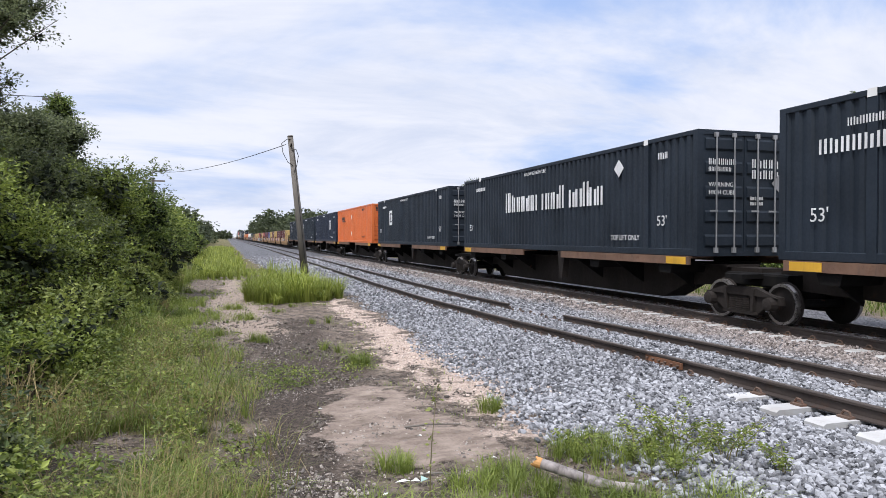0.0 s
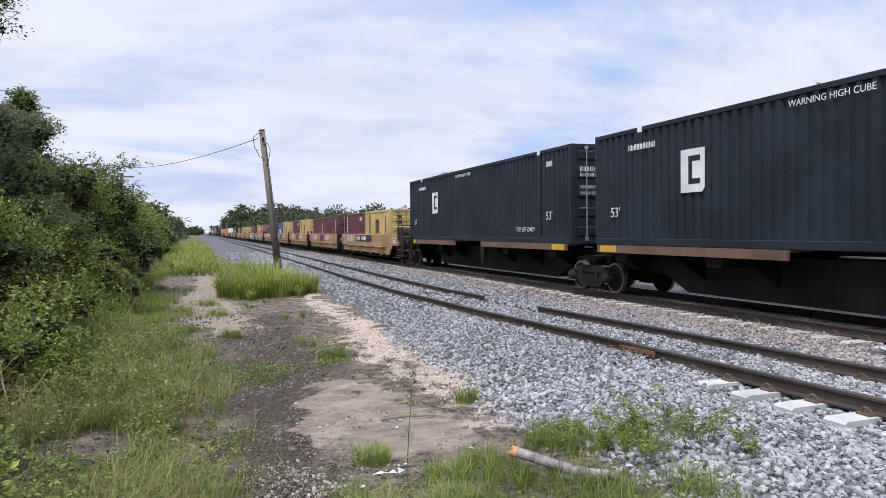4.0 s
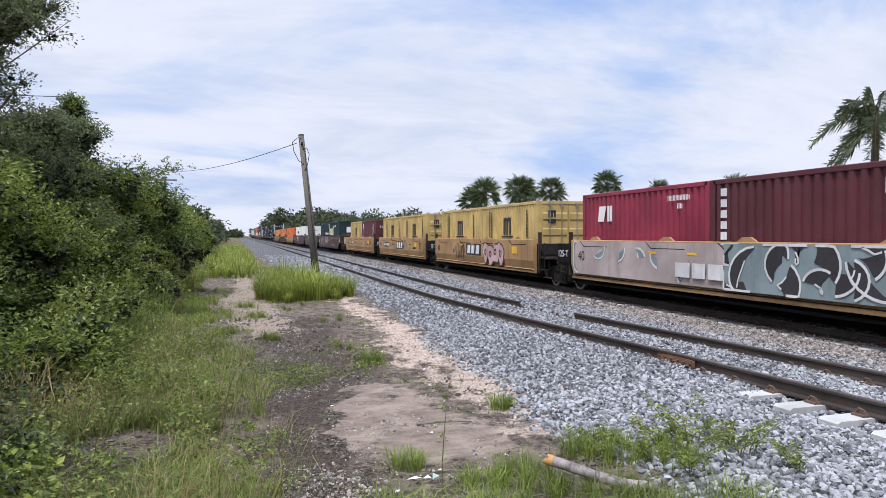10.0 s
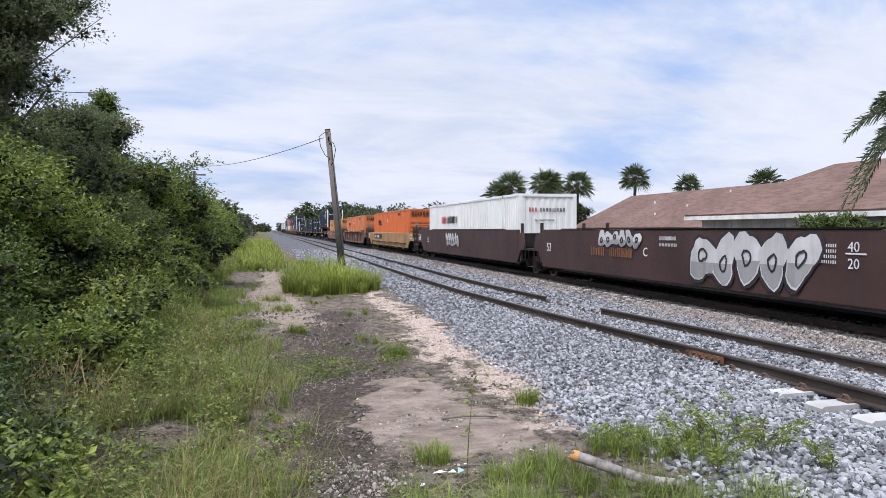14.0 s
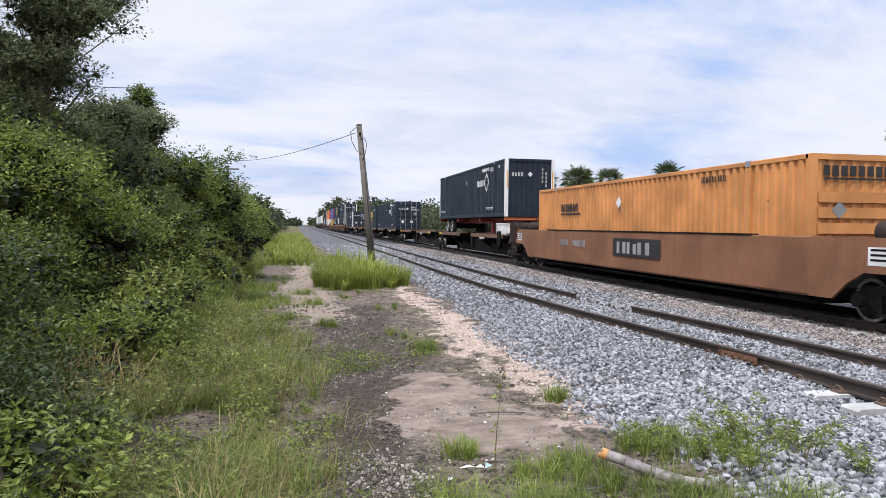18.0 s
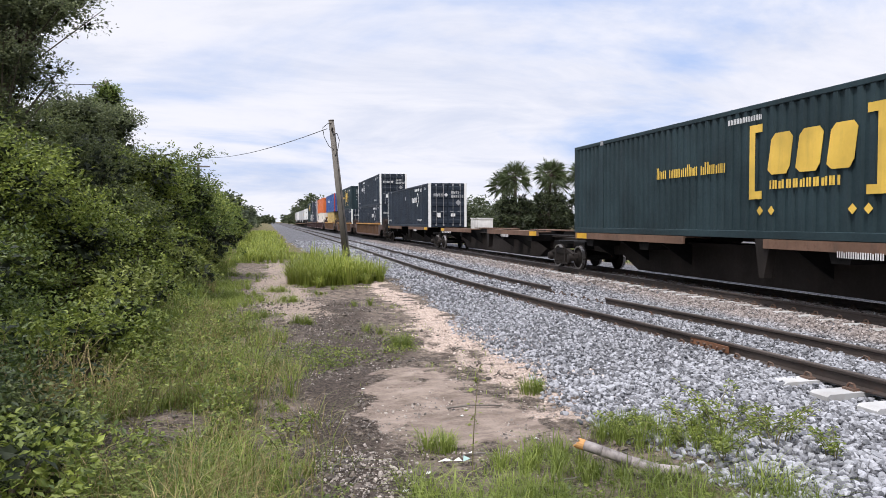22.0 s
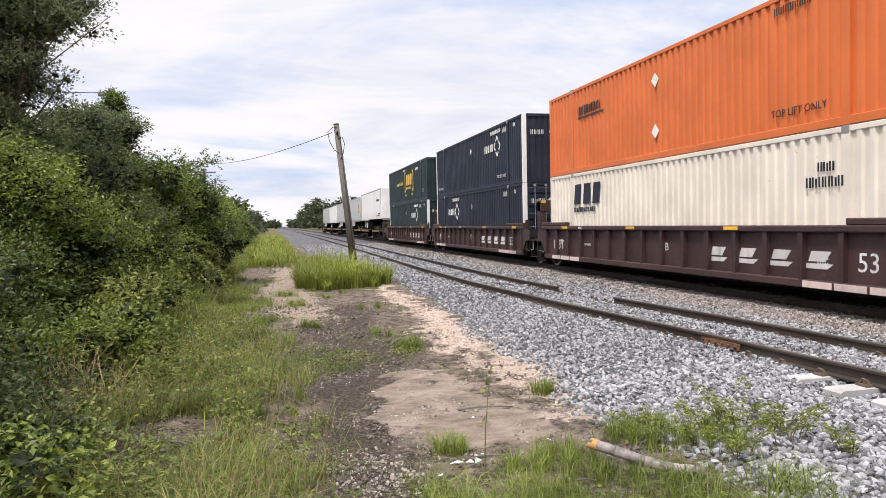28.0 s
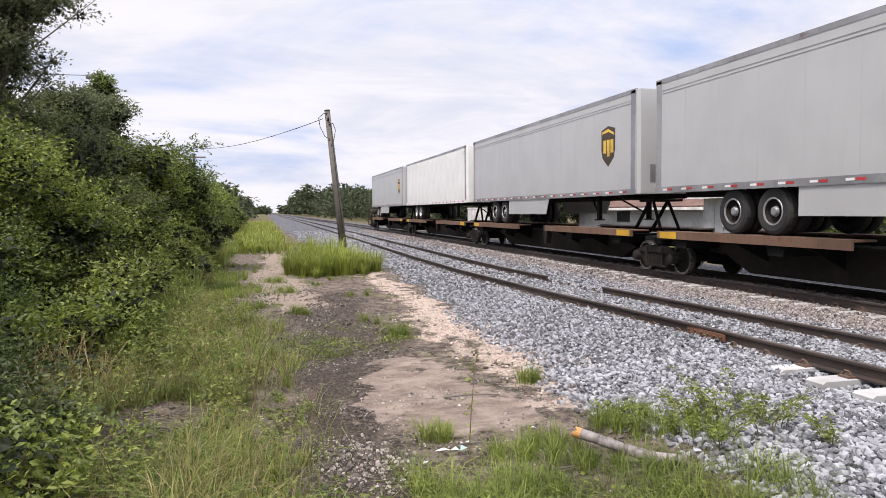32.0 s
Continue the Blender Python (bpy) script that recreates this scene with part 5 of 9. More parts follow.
def east_box(s0, tail="emblem", big_name=False, mat=None, y_emb=12.2):
    c = container(s0, 16.15, 1.34, mat or NIGHT, "dark navy 53-foot container with white markings on a skeleton car", trim=BOXWHITE)
    x = -1.301
    text_part("53'", 0.36, c, x, 1.55, 0.72, WHITE)
    text_part("TOP LIFT ONLY", 0.2, c, x, 3.7, 0.36, WHITE)
    text_part("53'", 0.36, c, x, 15.4, 0.72, WHITE)
    text_part("WARNING HIGH CUBE", 0.17, c, x, 9.6, 2.6, WHITE)
    small_bars(c, x, [(1.5, 2.35, 0.16, 3), (14.6, 2.35, 0.14, 9)], WHITE)
    if big_name:
        d = Decal(x)
        d.row(11.3, 1.36, 0.54, letters(16, 0.37, (6, 10)), 0.2, (0, 1, 7, 11, 15))
        d.diamond(3.3, 2.3, 0.24)
        decal_part(d, WHITE, c, "emblem", "large white name in plain bars")
    else:
        emblem_east(c, x, y_emb, 1.2)
    end_bars(c, -0.014, [(-1.0, 2.1, 0.14, 7), (-1.0, 1.95, 0.1, 8), (0.2, 2.05, 0.2, 5), (0.2, 1.8, 0.2, 6), (0.15, 1.3, 0.08, 6), (0.15, 1.18, 0.08, 6)], WHITE)
    text_end("WARNING", 0.14, c, -1.0, -0.016, 1.6, WHITE)
    text_end("HIGH CUBE", 0.14, c, -1.0, -0.016, 1.42, WHITE)
    placard(c, -0.03, 0.95, 1.7, 0.2, STEELROD)
    return c


def orange_box(s0, z, label, mat=None):
    c = container(s0, 16.15, z, mat or ORANGE, label, near="wall")
    x = -1.301
    d = Decal(x).row(13.6, 1.93, 0.30, letters(9, 0.17), 0.14)
    d.bar(13.6, 1.8, 11.7, 1.87)
    d.row(3.9, 2.5, 0.16, [0.1] * 8, 0.4)
    decal_part(d, BLKMARK, c, "emblem", "black name in plain bars")
    text_part("TOP LIFT ONLY", 0.22, c, x, 4.0, 0.4, BLKMARK)
    d = Decal(x).diamond(8.6, 2.15, 0.2).diamond(8.6, 0.75, 0.2)
    decal_part(d, BOXWHITE, c, "placard")
    s = Shape()
    for i, w in enumerate(letters(9, 0.15)):
        s.box(-1.0 + i * 0.21, -0.002, 2.45, -1.0 + i * 0.21 + 0.15, 0.004, 2.66)
    s.box(-1.0, -0.002, 2.37, 0.9, 0.004, 2.41)
    part("emblem", s, BLKMARK, c)
    s = Shape()
    for k in range(6):
        s.box(-1.1, -0.012, 0.3 + 0.32 * k, 1.1, 0.02, 0.52 + 0.32 * k)
    part("end_rib", s, mat or ORANGE, c)
    placard(c, -0.02, -0.62, 1.75, 0.18, STEELROD)
    placard(c, -0.02, -0.62, 0.75, 0.18, STEELROD)
    return c


def diamond_box(s0, z, near="doors", mat=None, y_mark=5.6, post=True, label="dark blue 53-foot container with a white diamond emblem"):
    c = container(s0, 16.15, z, mat or SLATE, label, near=near, post_mat=BOXWHITE if post else None)
    x = -1.301
    d = Decal(x).row(y_mark + 2.0, 1.72, 0.36, letters(4, 0.33), 0.22)
    decal_part(d, WHITE, c, "emblem", "white name in plain bars")
    diamond_mark(c, x, y_mark, 1.9, 0.46, WHITE)
    text_part("TOP LIFT ONLY", 0.2, c, x, 3.6, 0.4, WHITE)
    text_part("TOP LIFT ONLY", 0.2, c, x, 15.6, 0.4, WHITE)
    small_bars(c, x, [(y_mark + 1.0, 2.5, 0.18, 10), (2.7, 2.42, 0.22, 3), (1.2, 2.5, 0.16, 2)], WHITE)
    part("placard", Decal(x).diamond(8.0, 2.1, 0.17).s, BOXWHITE if z > 3 else STEELROD, c)
    yy = -0.015 if near == "doors" else 0.0
    end_bars(c, yy, [(-0.95, 2.02, 0.2, 4)] + ([(0.25, 2.2, 0.18, 4), (0.25, 1.95, 0.18, 6)] if near == "doors" else [(0.62, 2.3, 0.14, 1), (0.62, 2.1, 0.14, 1), (0.62, 1.9, 0.14, 1), (0.62, 1.7, 0.14, 1), (0.82, 2.1, 0.14, 1), (0.82, 1.9, 0.14, 1), (0.82, 1.7, 0.14, 1), (0.82, 1.5, 0.14, 1)]), WHITE)
    placard(c, yy - 0.014, 0.0 if near != "doors" else -0.12, 2.13, 0.13, WHITE)
    if near == "doors":
        placard(c, -0.03, 0.72, 1.62, 0.2, STEELROD)
        part("placard", Shape().box(-0.72, -0.02, 0.65, -0.5, -0.008, 0.95).box(0.2, -0.02, 0.7, 0.5, -0.008, 0.9), BOXWHITE, c, "white notice plates")
    return c


def bracket_box(s0, z, logo, label, mat=None, near="wall", tail=True, y=6.5):
    """Green box whose block-letter name stands between square brackets."""
    c = container(s0, 16.15, z, mat or GREEN, label, near=near)
    x = -1.301
    d = Decal(x)
    for yy, way in ((y + 1.75, -1), (y - 1.75, 1)):
        d.bar(yy, 0.85, yy + way * 0.18, 2.45).bar(yy, 0.85, yy + way * 0.4, 1.02).bar(yy, 2.28, yy + way * 0.4, 2.45)
    for k in range(3):
        a = y + 1.15 - k * 0.8
        d.quad([(a + 0.02, 1.45), (a - 0.1, 1.35), (a - 0.52, 1.35), (a - 0.62, 1.5), (a - 0.70, 2.08), (a - 0.6, 2.2), (a - 0.2, 2.2), (a - 0.08, 2.08)])
    d.row(y + 1.1, 1.05, 0.18, letters(10, 0.17), 0.25)
    d.diamond(y + 1.4, 0.6, 0.1).diamond(y + 1.05, 0.6, 0.1).diamond(y - 1.05, 0.6, 0.1).diamond(y - 1.4, 0.6, 0.1)
    decal_part(d, logo, c, "emblem", "block emblem between square brackets")
    if tail:
        d = Decal(x).row(y + 5.5, 1.5, 0.22, letters(17, 0.13, (2, 10)), 0.3, (0, 3, 9, 14))
        decal_part(d, logo, c, "marking")
    small_bars(c, x, [(y + 2.5, 2.55, 0.12, 11), (y - 2.6, 2.3, 0.2, 6)], WHITE)
    text_part("53'", 0.3, c, x, 1.5, 0.6, WHITE)
    return c


def comb_mark(c, x, y, z, h, material):
    """The black three-legged mark over a wave."""
    w = h * 1.2
    d = Decal(x)
    for k in range(3):
        a = y + w / 2 - k * w * 0.38
        d.quad([(a, z), (a - w * 0.22, z), (a - w * 0.24, z + h * 0.82), (a - w * 0.02, z + h * 0.82)])
    d.quad([(y + w * 0.48, z + h * 0.78), (y - w * 0.5, z + h * 0.78), (y - w * 0.5, z + h * 0.9), (y - w * 0.42, z + h), (y - w * 0.12, z + h), (y - w * 0.04, z + h * 0.93), (y + w * 0.04, z + h), (y + w * 0.40, z + h), (y + w * 0.48, z + h * 0.9)])
    d.bar(y + w * 0.72, z - h * 0.16, y - w * 0.72, z - h * 0.06)
    decal_part(d, material, c, "emblem", "black three-legged emblem over a wave")


def short_box(s0, mat, label, mark="", near="doors", z=0.41):
    c = container(s0, 6.06, z, mat, label, near=near, pitch=0.25)
    x = -1.226
    if mark == "comb":
        comb_mark(c, x, 2.9, 1.38, 0.68, BLKMARK)
        d = Decal(x)
        for k in range(8):
            d.bar(4.95, 1.25 + 0.145 * k, 4.83, 1.35 + 0.145 * k)
            d.bar(4.72, 1.25 + 0.135 * k, 4.62, 1.34 + 0.135 * k)
            d.bar(1.0, 1.3 + 0.13 * k, 0.9, 1.39 + 0.13 * k)
        decal_part(d, BLKMARK, c, "marking")
        comb_end(c)
    elif mark == "three":
        d = Decal(x).quad([(5.1, 1.75), (4.75, 1.75), (4.62, 2.2), (5.0, 2.2)]).bar(4.55, 1.75, 4.43, 2.2).quad([(4.4, 1.75), (4.28, 1.75), (4.28, 2.2), (4.4, 2.2)])
        decal_part(d, BOXWHITE, c, "emblem", "pale three-piece emblem")
        small_bars(c, x, [(1.6, 2.2, 0.13, 8), (1.2, 2.0, 0.13, 2)], BOXWHITE)
        end_bars(c, -0.014, [(-0.7, 2.15, 0.16, 10)], BOXWHITE)
    elif mark == "flag":
        d = Decal(x).bar(5.0, 1.75, 4.72, 2.12)
        decal_part(d, BLKMARK, c, "emblem")
        d = Decal(x - 0.003).quad([(4.98, 1.95), (4.8, 2.0), (4.76, 2.1), (4.98, 2.1)])
        decal_part(d, GOLD, c, "emblem")
        d = Decal(x)
        for k in range(8):
            d.bar(1.15, 1.2 + 0.14 * k, 1.05, 1.3 + 0.14 * k)
        decal_part(d, WHITE, c, "marking")
        end_bars(c, -0.014, [(-0.1, 2.0, 0.14, 4), (0.55, 2.0, 0.14, 5), (-0.02, 1.8, 0.14, 4)], WHITE)
        part("emblem", Shape().box(-0.82, -0.02, 1.75, -0.5, -0.008, 2.15), NAVY, c)
    elif mark == "word":
        end_bars(c, -0.014, [(-0.7, 2.05, 0.2, 3)], WHITE)
        d = Decal(x)
        for k in range(5):
            d.bar(5.7, 1.25 + 0.24 * k, 5.5, 1.42 + 0.24 * k)
        d.row(1.6, 2.05, 0.26, [0.17, 0.14, 0.2], 0.4)
        decal_part(d, WHITE, c, "marking", "white name in plain bars")
    elif mark == "eagle":
        d = Decal(x).quad([(4.4, 2.05), (2.2, 2.05), (1.9, 2.28), (3.2, 2.15), (4.6, 2.28)])
        decal_part(d, REDLOGO, c, "emblem", "red winged emblem")
        d = Decal(x).row(4.3, 1.2, 0.62, [0.5, 0.45, 0.36], 0.3)
        decal_part(d, WHITE, c, "emblem")
    elif mark == "panel":
        decal_part(Decal(x).bar(5.35, 1.95, 5.0, 2.35), BOXWHITE, c, "emblem", "white and blue vertical panel")
        decal_part(Decal(x).bar(5.35, 1.2, 5.0, 1.95), BLUE, c, "emblem")
        d = Decal(x)
        for k in range(8):
            d.bar(1.05, 1.3 + 0.11 * k, 0.97, 1.38 + 0.11 * k).bar(0.75, 1.5 + 0.1 * k, 0.69, 1.57 + 0.1 * k)
        decal_part(d, WHITE, c, "marking", "white vertical lettering in bars")
        end_bars(c, -0.004, [(-0.85, 1.95, 0.19, 6)], WHITE)
        for k in range(8):
            part("marking", Shape().box(0.82, -0.006, 1.2 + 0.12 * k, 0.87, -0.001, 1.29 + 0.12 * k), WHITE, c)
    elif mark == "plain":
        small_bars(c, x, [(4.7, 2.2, 0.16, 6), (1.6, 2.15, 0.12, 8)], WHITE)
    return c


def comb_end(c):
    s = Shape()
    for k in range(3):
        s.box(-0.8 + 0.11 * k, -0.018, 2.0, -0.73 + 0.11 * k, -0.008, 2.16)
    s.box(-0.8, -0.018, 2.16, -0.5, -0.008, 2.25).box(-0.8, -0.018, 1.8, -0.5, -0.008, 1.95)
    part("emblem", s, BLKMARK, c)


def wheel_disc(parent, wm, dish=None):
    """A bright rim with a deep dish and a hub."""
    dish = dish or IRON
    rim = part("rim", shared("rim", ALLOY, lambda: Shape().ring((0, 0, 0), [(-0.128, 0.30), (-0.136, 0.295), (-0.136, 0.268), (-0.11, 0.262)], 20, False)), ALLOY, parent, "bright wheel rim", wm)
    part("dish", shared("dish", dish, lambda: Shape().ring((0, 0, 0), [(-0.11, 0.263), (-0.02, 0.23), (-0.015, 0.15), (-0.06, 0.12)], 20, False)), dish, rim)
    part("hub", shared("hub", STEELROD, lambda: Shape().ring((0, 0, 0), [(-0.12, 0.07), (-0.11, 0.09), (-0.05, 0.12), (-0.02, 0.125)], 14)), STEELROD, rim)


def trailer(s0, mat, label, shield=False, skirt=True, panels=False, roofmat=None, floor=1.17, H=2.95, lift=0.0):
    """A 53-foot road trailer: nose towards the camera's end, wheels at the far end."""
    L, w = 16.0, 1.295
    t = tagged(new("road_trailer"), label, "trailer", "trailers on the train")
    riding(t, s0, floor)
    z0, z1 = 1.02 + lift, 1.02 + lift + H
    body = Shape().box(-w, 0.08, z0, w, L, z1, 0.03)
    part("body", body, mat, t)
    part("nose", Shape().poly([(-w + 0.1, 0, z0), (w - 0.1, 0, z0), (w, 0.1, z0), (-w, 0.1, z0), (-w + 0.1, 0, z1), (w - 0.1, 0, z1), (w, 0.1, z1), (-w, 0.1, z1)], [(0, 1, 5, 4), (1, 2, 6, 5), (3, 0, 4, 7), (4, 5, 6, 7), (3, 2, 1, 0)]), mat, t)
    rail_m = roofmat or STEELROD
    for zz in (z1 - 0.3, z1 - 0.38):
        part("trim_strip", Shape().box(-w - 0.006, 0.4, zz, -w + 0.01, L - 0.3, zz + 0.02), STEELROD, t)
    for k in range(1, 12):
        part("seam", shared(("seam", round(z0, 2), round(z1, 2)), mat, lambda: Shape().box(-w - 0.003, -0.015, z0 + 0.15, -w + 0.01, 0.015, z1 - 0.4)), mat, t, "", (0, k * L / 12, 0))
    part("top_rail", Shape().box(-w - 0.008, 0.1, z1 - 0.1, -w + 0.05, L, z1 + 0.02).box(w - 0.05, 0.1, z1 - 0.1, w + 0.008, L, z1 + 0.02), rail_m, t)
    part("bottom_rail", Shape().box(-w - 0.012, 0.1, z0 - 0.02, -w + 0.05, L, z0 + 0.14).box(w - 0.05, 0.1, z0 - 0.02, w + 0.012, L, z0 + 0.14), STEELROD if not panels else mat, t)
    for y in (0.25, L - 0.15):
        part("corner_trim", Shape().box(-w - 0.008, y - 0.12, z0, -w + 0.02, y + 0.12, z1 - 0.02), STEELROD, t)
    mk, wk = Shape(), Shape()
    for k in range(18):
        y = 0.7 + k * (L - 1.4) / 17
        mk.box(-w - 0.017, y - 0.11, z0 + 0.04, -w - 0.012, y + 0.11, z0 + 0.09)
        wk.box(-w - 0.017, y + 0.13, z0 + 0.04, -w - 0.012, y + 0.33, z0 + 0.09)
    part("reflector", mk, RED, t)
    part("reflector", wk, BOXWHITE, t)
    if panels:
        for k in range(13):
            y = 0.6 + k * (L - 1.0) / 13
            part("side_panel", shared(("plate", round(z0, 2)), mat, lambda: Shape().run([(-w - 0.007, z0 + 0.16), (-w - 0.007, z1 - 0.16), (-w + 0.002, z1 - 0.14), (-w + 0.002, z0 + 0.14)], 0.02, (L - 1.0) / 13 - 0.03)), mat, t, "", (0, y, 0))
    part("underframe", Shape().box(-0.5, 0.3, z0 - 0.14, 0.5, L - 0.2, z0 - 0.001).box(-1.2, 1.0, z0 - 0.1, 1.2, 1.2, z0 - 0.002), BLACK, t)
    slider = part("bogie", Shape().box(-0.55, L - 5.1, 0.55, 0.55, L - 2.1, z0 - 0.12).box(-0.9, L - 4.5, 0.42, 0.9, L - 4.3, 0.6).box(-0.9, L - 3.2, 0.42, 0.9, L - 3.0, 0.6), BLACK, t)
    for y in (L - 4.4, L - 3.1):
        for sx in (-1, 1):
            for k in (1.08, 0.76):
                wm = Matrix.Translation((sx * k, y, 0.51)) @ Matrix.Rotation(math.pi if sx > 0 else 0, 4, "Z")
                wh = part("tyre", shared("tyre", TYRE, lambda: Shape().ring((0, 0, 0), [(-0.13, 0.3), (-0.14, 0.42), (-0.11, 0.49), (-0.06, 0.51), (0.06, 0.51), (0.11, 0.49), (0.14, 0.42), (0.13, 0.3), (-0.13, 0.3)], 24, False)), TYRE, slider, "", wm)
            wm = Matrix.Translation((sx * 1.08, y, 0.51)) @ Matrix.Rotation(math.pi if sx > 0 else 0, 4, "Z")
            wheel_disc(slider, wm, ALLOY if panels else None)
    for sx in (-1, 1):
        part("landing_leg", Shape().box(sx * 0.9 - 0.06, 3.0, 0.25, sx * 0.9 + 0.06, 3.15, z0).box(sx * 0.9 - 0.13, 2.95, 0.22, sx * 0.9 + 0.13, 3.2, 0.26).tube((sx * 0.9, 3.1, 0.4), (sx * 0.5, 4.4, z0 - 0.05), 0.03), BLACK, t)
    if skirt:
        for sx in (-1, 1):
            part("side_skirt", Shape().slab([(6.4, z0), (L - 5.2, z0), (L - 5.2, 0.42), (6.7, 0.42)], sx * (w - 0.032) - 0.012, sx * (w - 0.032) + 0.012), mat, t)
    if shield:
        x = -w - 0.003
        y, z = 1.75, 1.9
        out = [(y + 0.44, z + 1.12), (y, z + 1.22), (y - 0.44, z + 1.12), (y - 0.44, z + 0.5), (y - 0.36, z + 0.25), (y, z - 0.02), (y + 0.36, z + 0.25), (y + 0.44, z + 0.5)]
        m = decal_part(Decal(x).quad(out), BRWNLOGO, t, "emblem", "brown and gold shield emblem")
        d = Decal(x - 0.004).quad([(y + 0.38, z + 1.0), (y - 0.05, z + 1.04), (y - 0.38, z + 0.92), (y - 0.38, z + 0.98), (y, z + 1.14), (y + 0.38, z + 1.06)])
        for a, b, c2, e in ((0.3, 0.4, 0.12, 0.8), (0.06, 0.3, -0.1, 0.8), (-0.16, 0.4, -0.34, 0.8)):
            d.bar(y + a, z + b, y + c2, z + e)
        decal_part(d, GOLD, m, "emblem_inset")
        part("vent_plate", Shape().box(-0.9, -0.012, 1.35, -0.35, -0.0, 1.85).box(-0.82, -0.02, 1.42, -0.43, -0.012, 1.78), STEELROD, t)
    return t


# ---- the make-up of the train, from the head: places along the track at the start
def make_train():
    spine = "black skeleton car with rusty ledges carrying one long box"
    # skeleton cars with long dark boxes
    for k, (s, far) in enumerate(((-5.2, 2.4), (13.4, 2.3), (31.9, 2.25), (50.25, 1.2), (67.5, 1.25), (84.95, 1.3), (102.4, 3.0))):
        last = k == 6
        spine_car(s, 16.15, LEDGE, spine, False, last, ("n",), 2.3 if k < 4 else 1.25)
    c = east_box(-5.2)
    small_bars(c, -1.301, [(15.2, 1.92, 0.27, 10), (13.6, 2.45, 0.18, 2)], WHITE)
    east_box(13.4, big_name=True)
    east_box(31.9)
    orange_box(50.25, 1.34, "bright orange 53-foot container on a skeleton car")
    east_box(67.5, mat=NAVY, y_emb=4.1)
    east_box(84.95)
    east_box(102.4)

    # five-unit well car with short boxes, weathered yellow
    u = [122.85, 138.1, 153.35, 168.5, 183.8]
    for k, s in enumerate(u):
        c = well_car(s, 12.15, CAR_YELLOW, "weathered yellow well car unit with sprayed tags", "smooth", 1.6, 0.46, k == 0, k == 4, ("n",), 3.15, None, 2.7)
        x = -1.52
        if k in (0, 4):
            d = Decal(x).bar(7.4, 1.12, 3.2, 1.52)
            m = decal_part(d, BLKMARK, c, "number_board", "black number board")
            small_bars(m, x - 0.005, [(7.2, 1.2, 0.24, 4), (5.9, 1.2, 0.24, 6)], WHITE)
        else:
            d = Decal(x)
            y = 6.9
            for w in (0.8, 0.8):
                d.quad([(y, 1.0), (y - w * 0.8, 1.0), (y - w, 1.55), (y - w * 0.2, 1.55)])
                y -= w + 0.05
            d.quad([(y, 1.0), (y - 0.7, 1.0), (y - 0.9, 1.55), (y - 0.2, 1.55)])
            decal_part(d, MAROON, c, "emblem", "maroon three-block emblem")
            bubbles(c, x - 0.002, 2.2, 4.4, 0.96, 1.56, 4, (SPRAYGRY, SPRAYPNK, SPRAY), 40 + k)
        bubbles(c, x - 0.002, 8.2, 10.3, 0.98, 1.56, 4, (SPRAYGRY, SPRAYPNK, SPRAY), 20 + k)
        text_part("40", 0.3, c, x - 0.001, 11.9, 1.12, BLKMARK)
        text_part("ABCDE"[k], 0.3, c, x - 0.001, 10.7, 1.12, BLKMARK)
        if k < 4:
            p = part("end_panel", Shape().box(-1.47, 12.5, 0.9, -1.42, 13.35, 1.5), BLACK, c)
            text_part("125 T", 0.3, p, -1.474, 13.3, 1.08, WHITE)
    far_near = [(("word", MAROON), ("comb", MUSTARD)), (("flag", MAROON), ("flag", MAROON)), (("word", MAROON), ("comb", MUSTARD)), (("eagle", BLUE), ("comb", MUSTARD)), (("plain", MAROON), ("flag", MAROON))]
    names = {"maroon_paint": "maroon", "mustard_paint": "mustard yellow", "bright_blue_paint": "bright blue", "faded_red_paint": "faded pinkish red", "crimson_paint": "crimson", "dark_plum_paint": "dark plum"}

    def pair(s, far, near):
        for (mark, mat), y in ((near, 0.0), (far, 6.09)):
            short_box(s + y, mat, names[mat.name] + " 20-foot container sitting down in a well car", mark, "wall" if mark in ("panel", "three", "word") else "doors")

    for s, (far, near) in zip(u, far_near):
        pair(s, far, near)
    # second five-unit car, yellow with murals
    u2 = [203.4, 218.9, 234.45, 249.6, 264.9]
    loads = [(("comb", MUSTARD), ("three", PINKISH)), (("three", MAGENTA), ("word", PLUM)), (("comb", MUSTARD), ("comb", MUSTARD)), (("comb", MUSTARD), ("comb", MUSTARD)), (("comb", MUSTARD), ("panel", MAROON))]
    for k, (s, (far, near)) in enumerate(zip(u2, loads)):
        c = well_car(s, 12.15, CAR_YELLOW, "yellow well car unit covered in graffiti", "creased", 1.62, 0.42, k == 0, k == 4, ("n",), 3.2, None, 2.7)
        x = -1.506
        pair(s, far, near)
        if k == 0:
            mural(c, x, 5.4, 12.2, 0.55, 1.58, 15, (SPRAYBLK, SPRAY, SPRAYGRY), 3, 1.6, 1.2)
            d = Decal(x - 0.008).bar(5.9, 0.98, 3.2, 1.38)
            m = decal_part(d, BLKMARK, c, "number_board", "black number board")
            small_bars(m, x - 0.012, [(5.8, 1.06, 0.22, 4), (4.75, 1.06, 0.22, 6)], WHITE)
            scribble(c, x - 0.003, 1.9, 2.9, 0.6, 1.5, SPRAYPNK, 7, 1, 0.04)
        elif k == 1:
            mural(c, x, 4.6, 12.2, 0.6, 1.58, 7, (FADEDPNK, SPRAYTEAL, SPRAY), 5, 0.4)
            mural(c, x - 0.024, 0.1, 5.2, 0.6, 1.58, 18, (SPRAYTEAL, SPRAYBLK, SPRAY), 15, 0.2, 1.9)
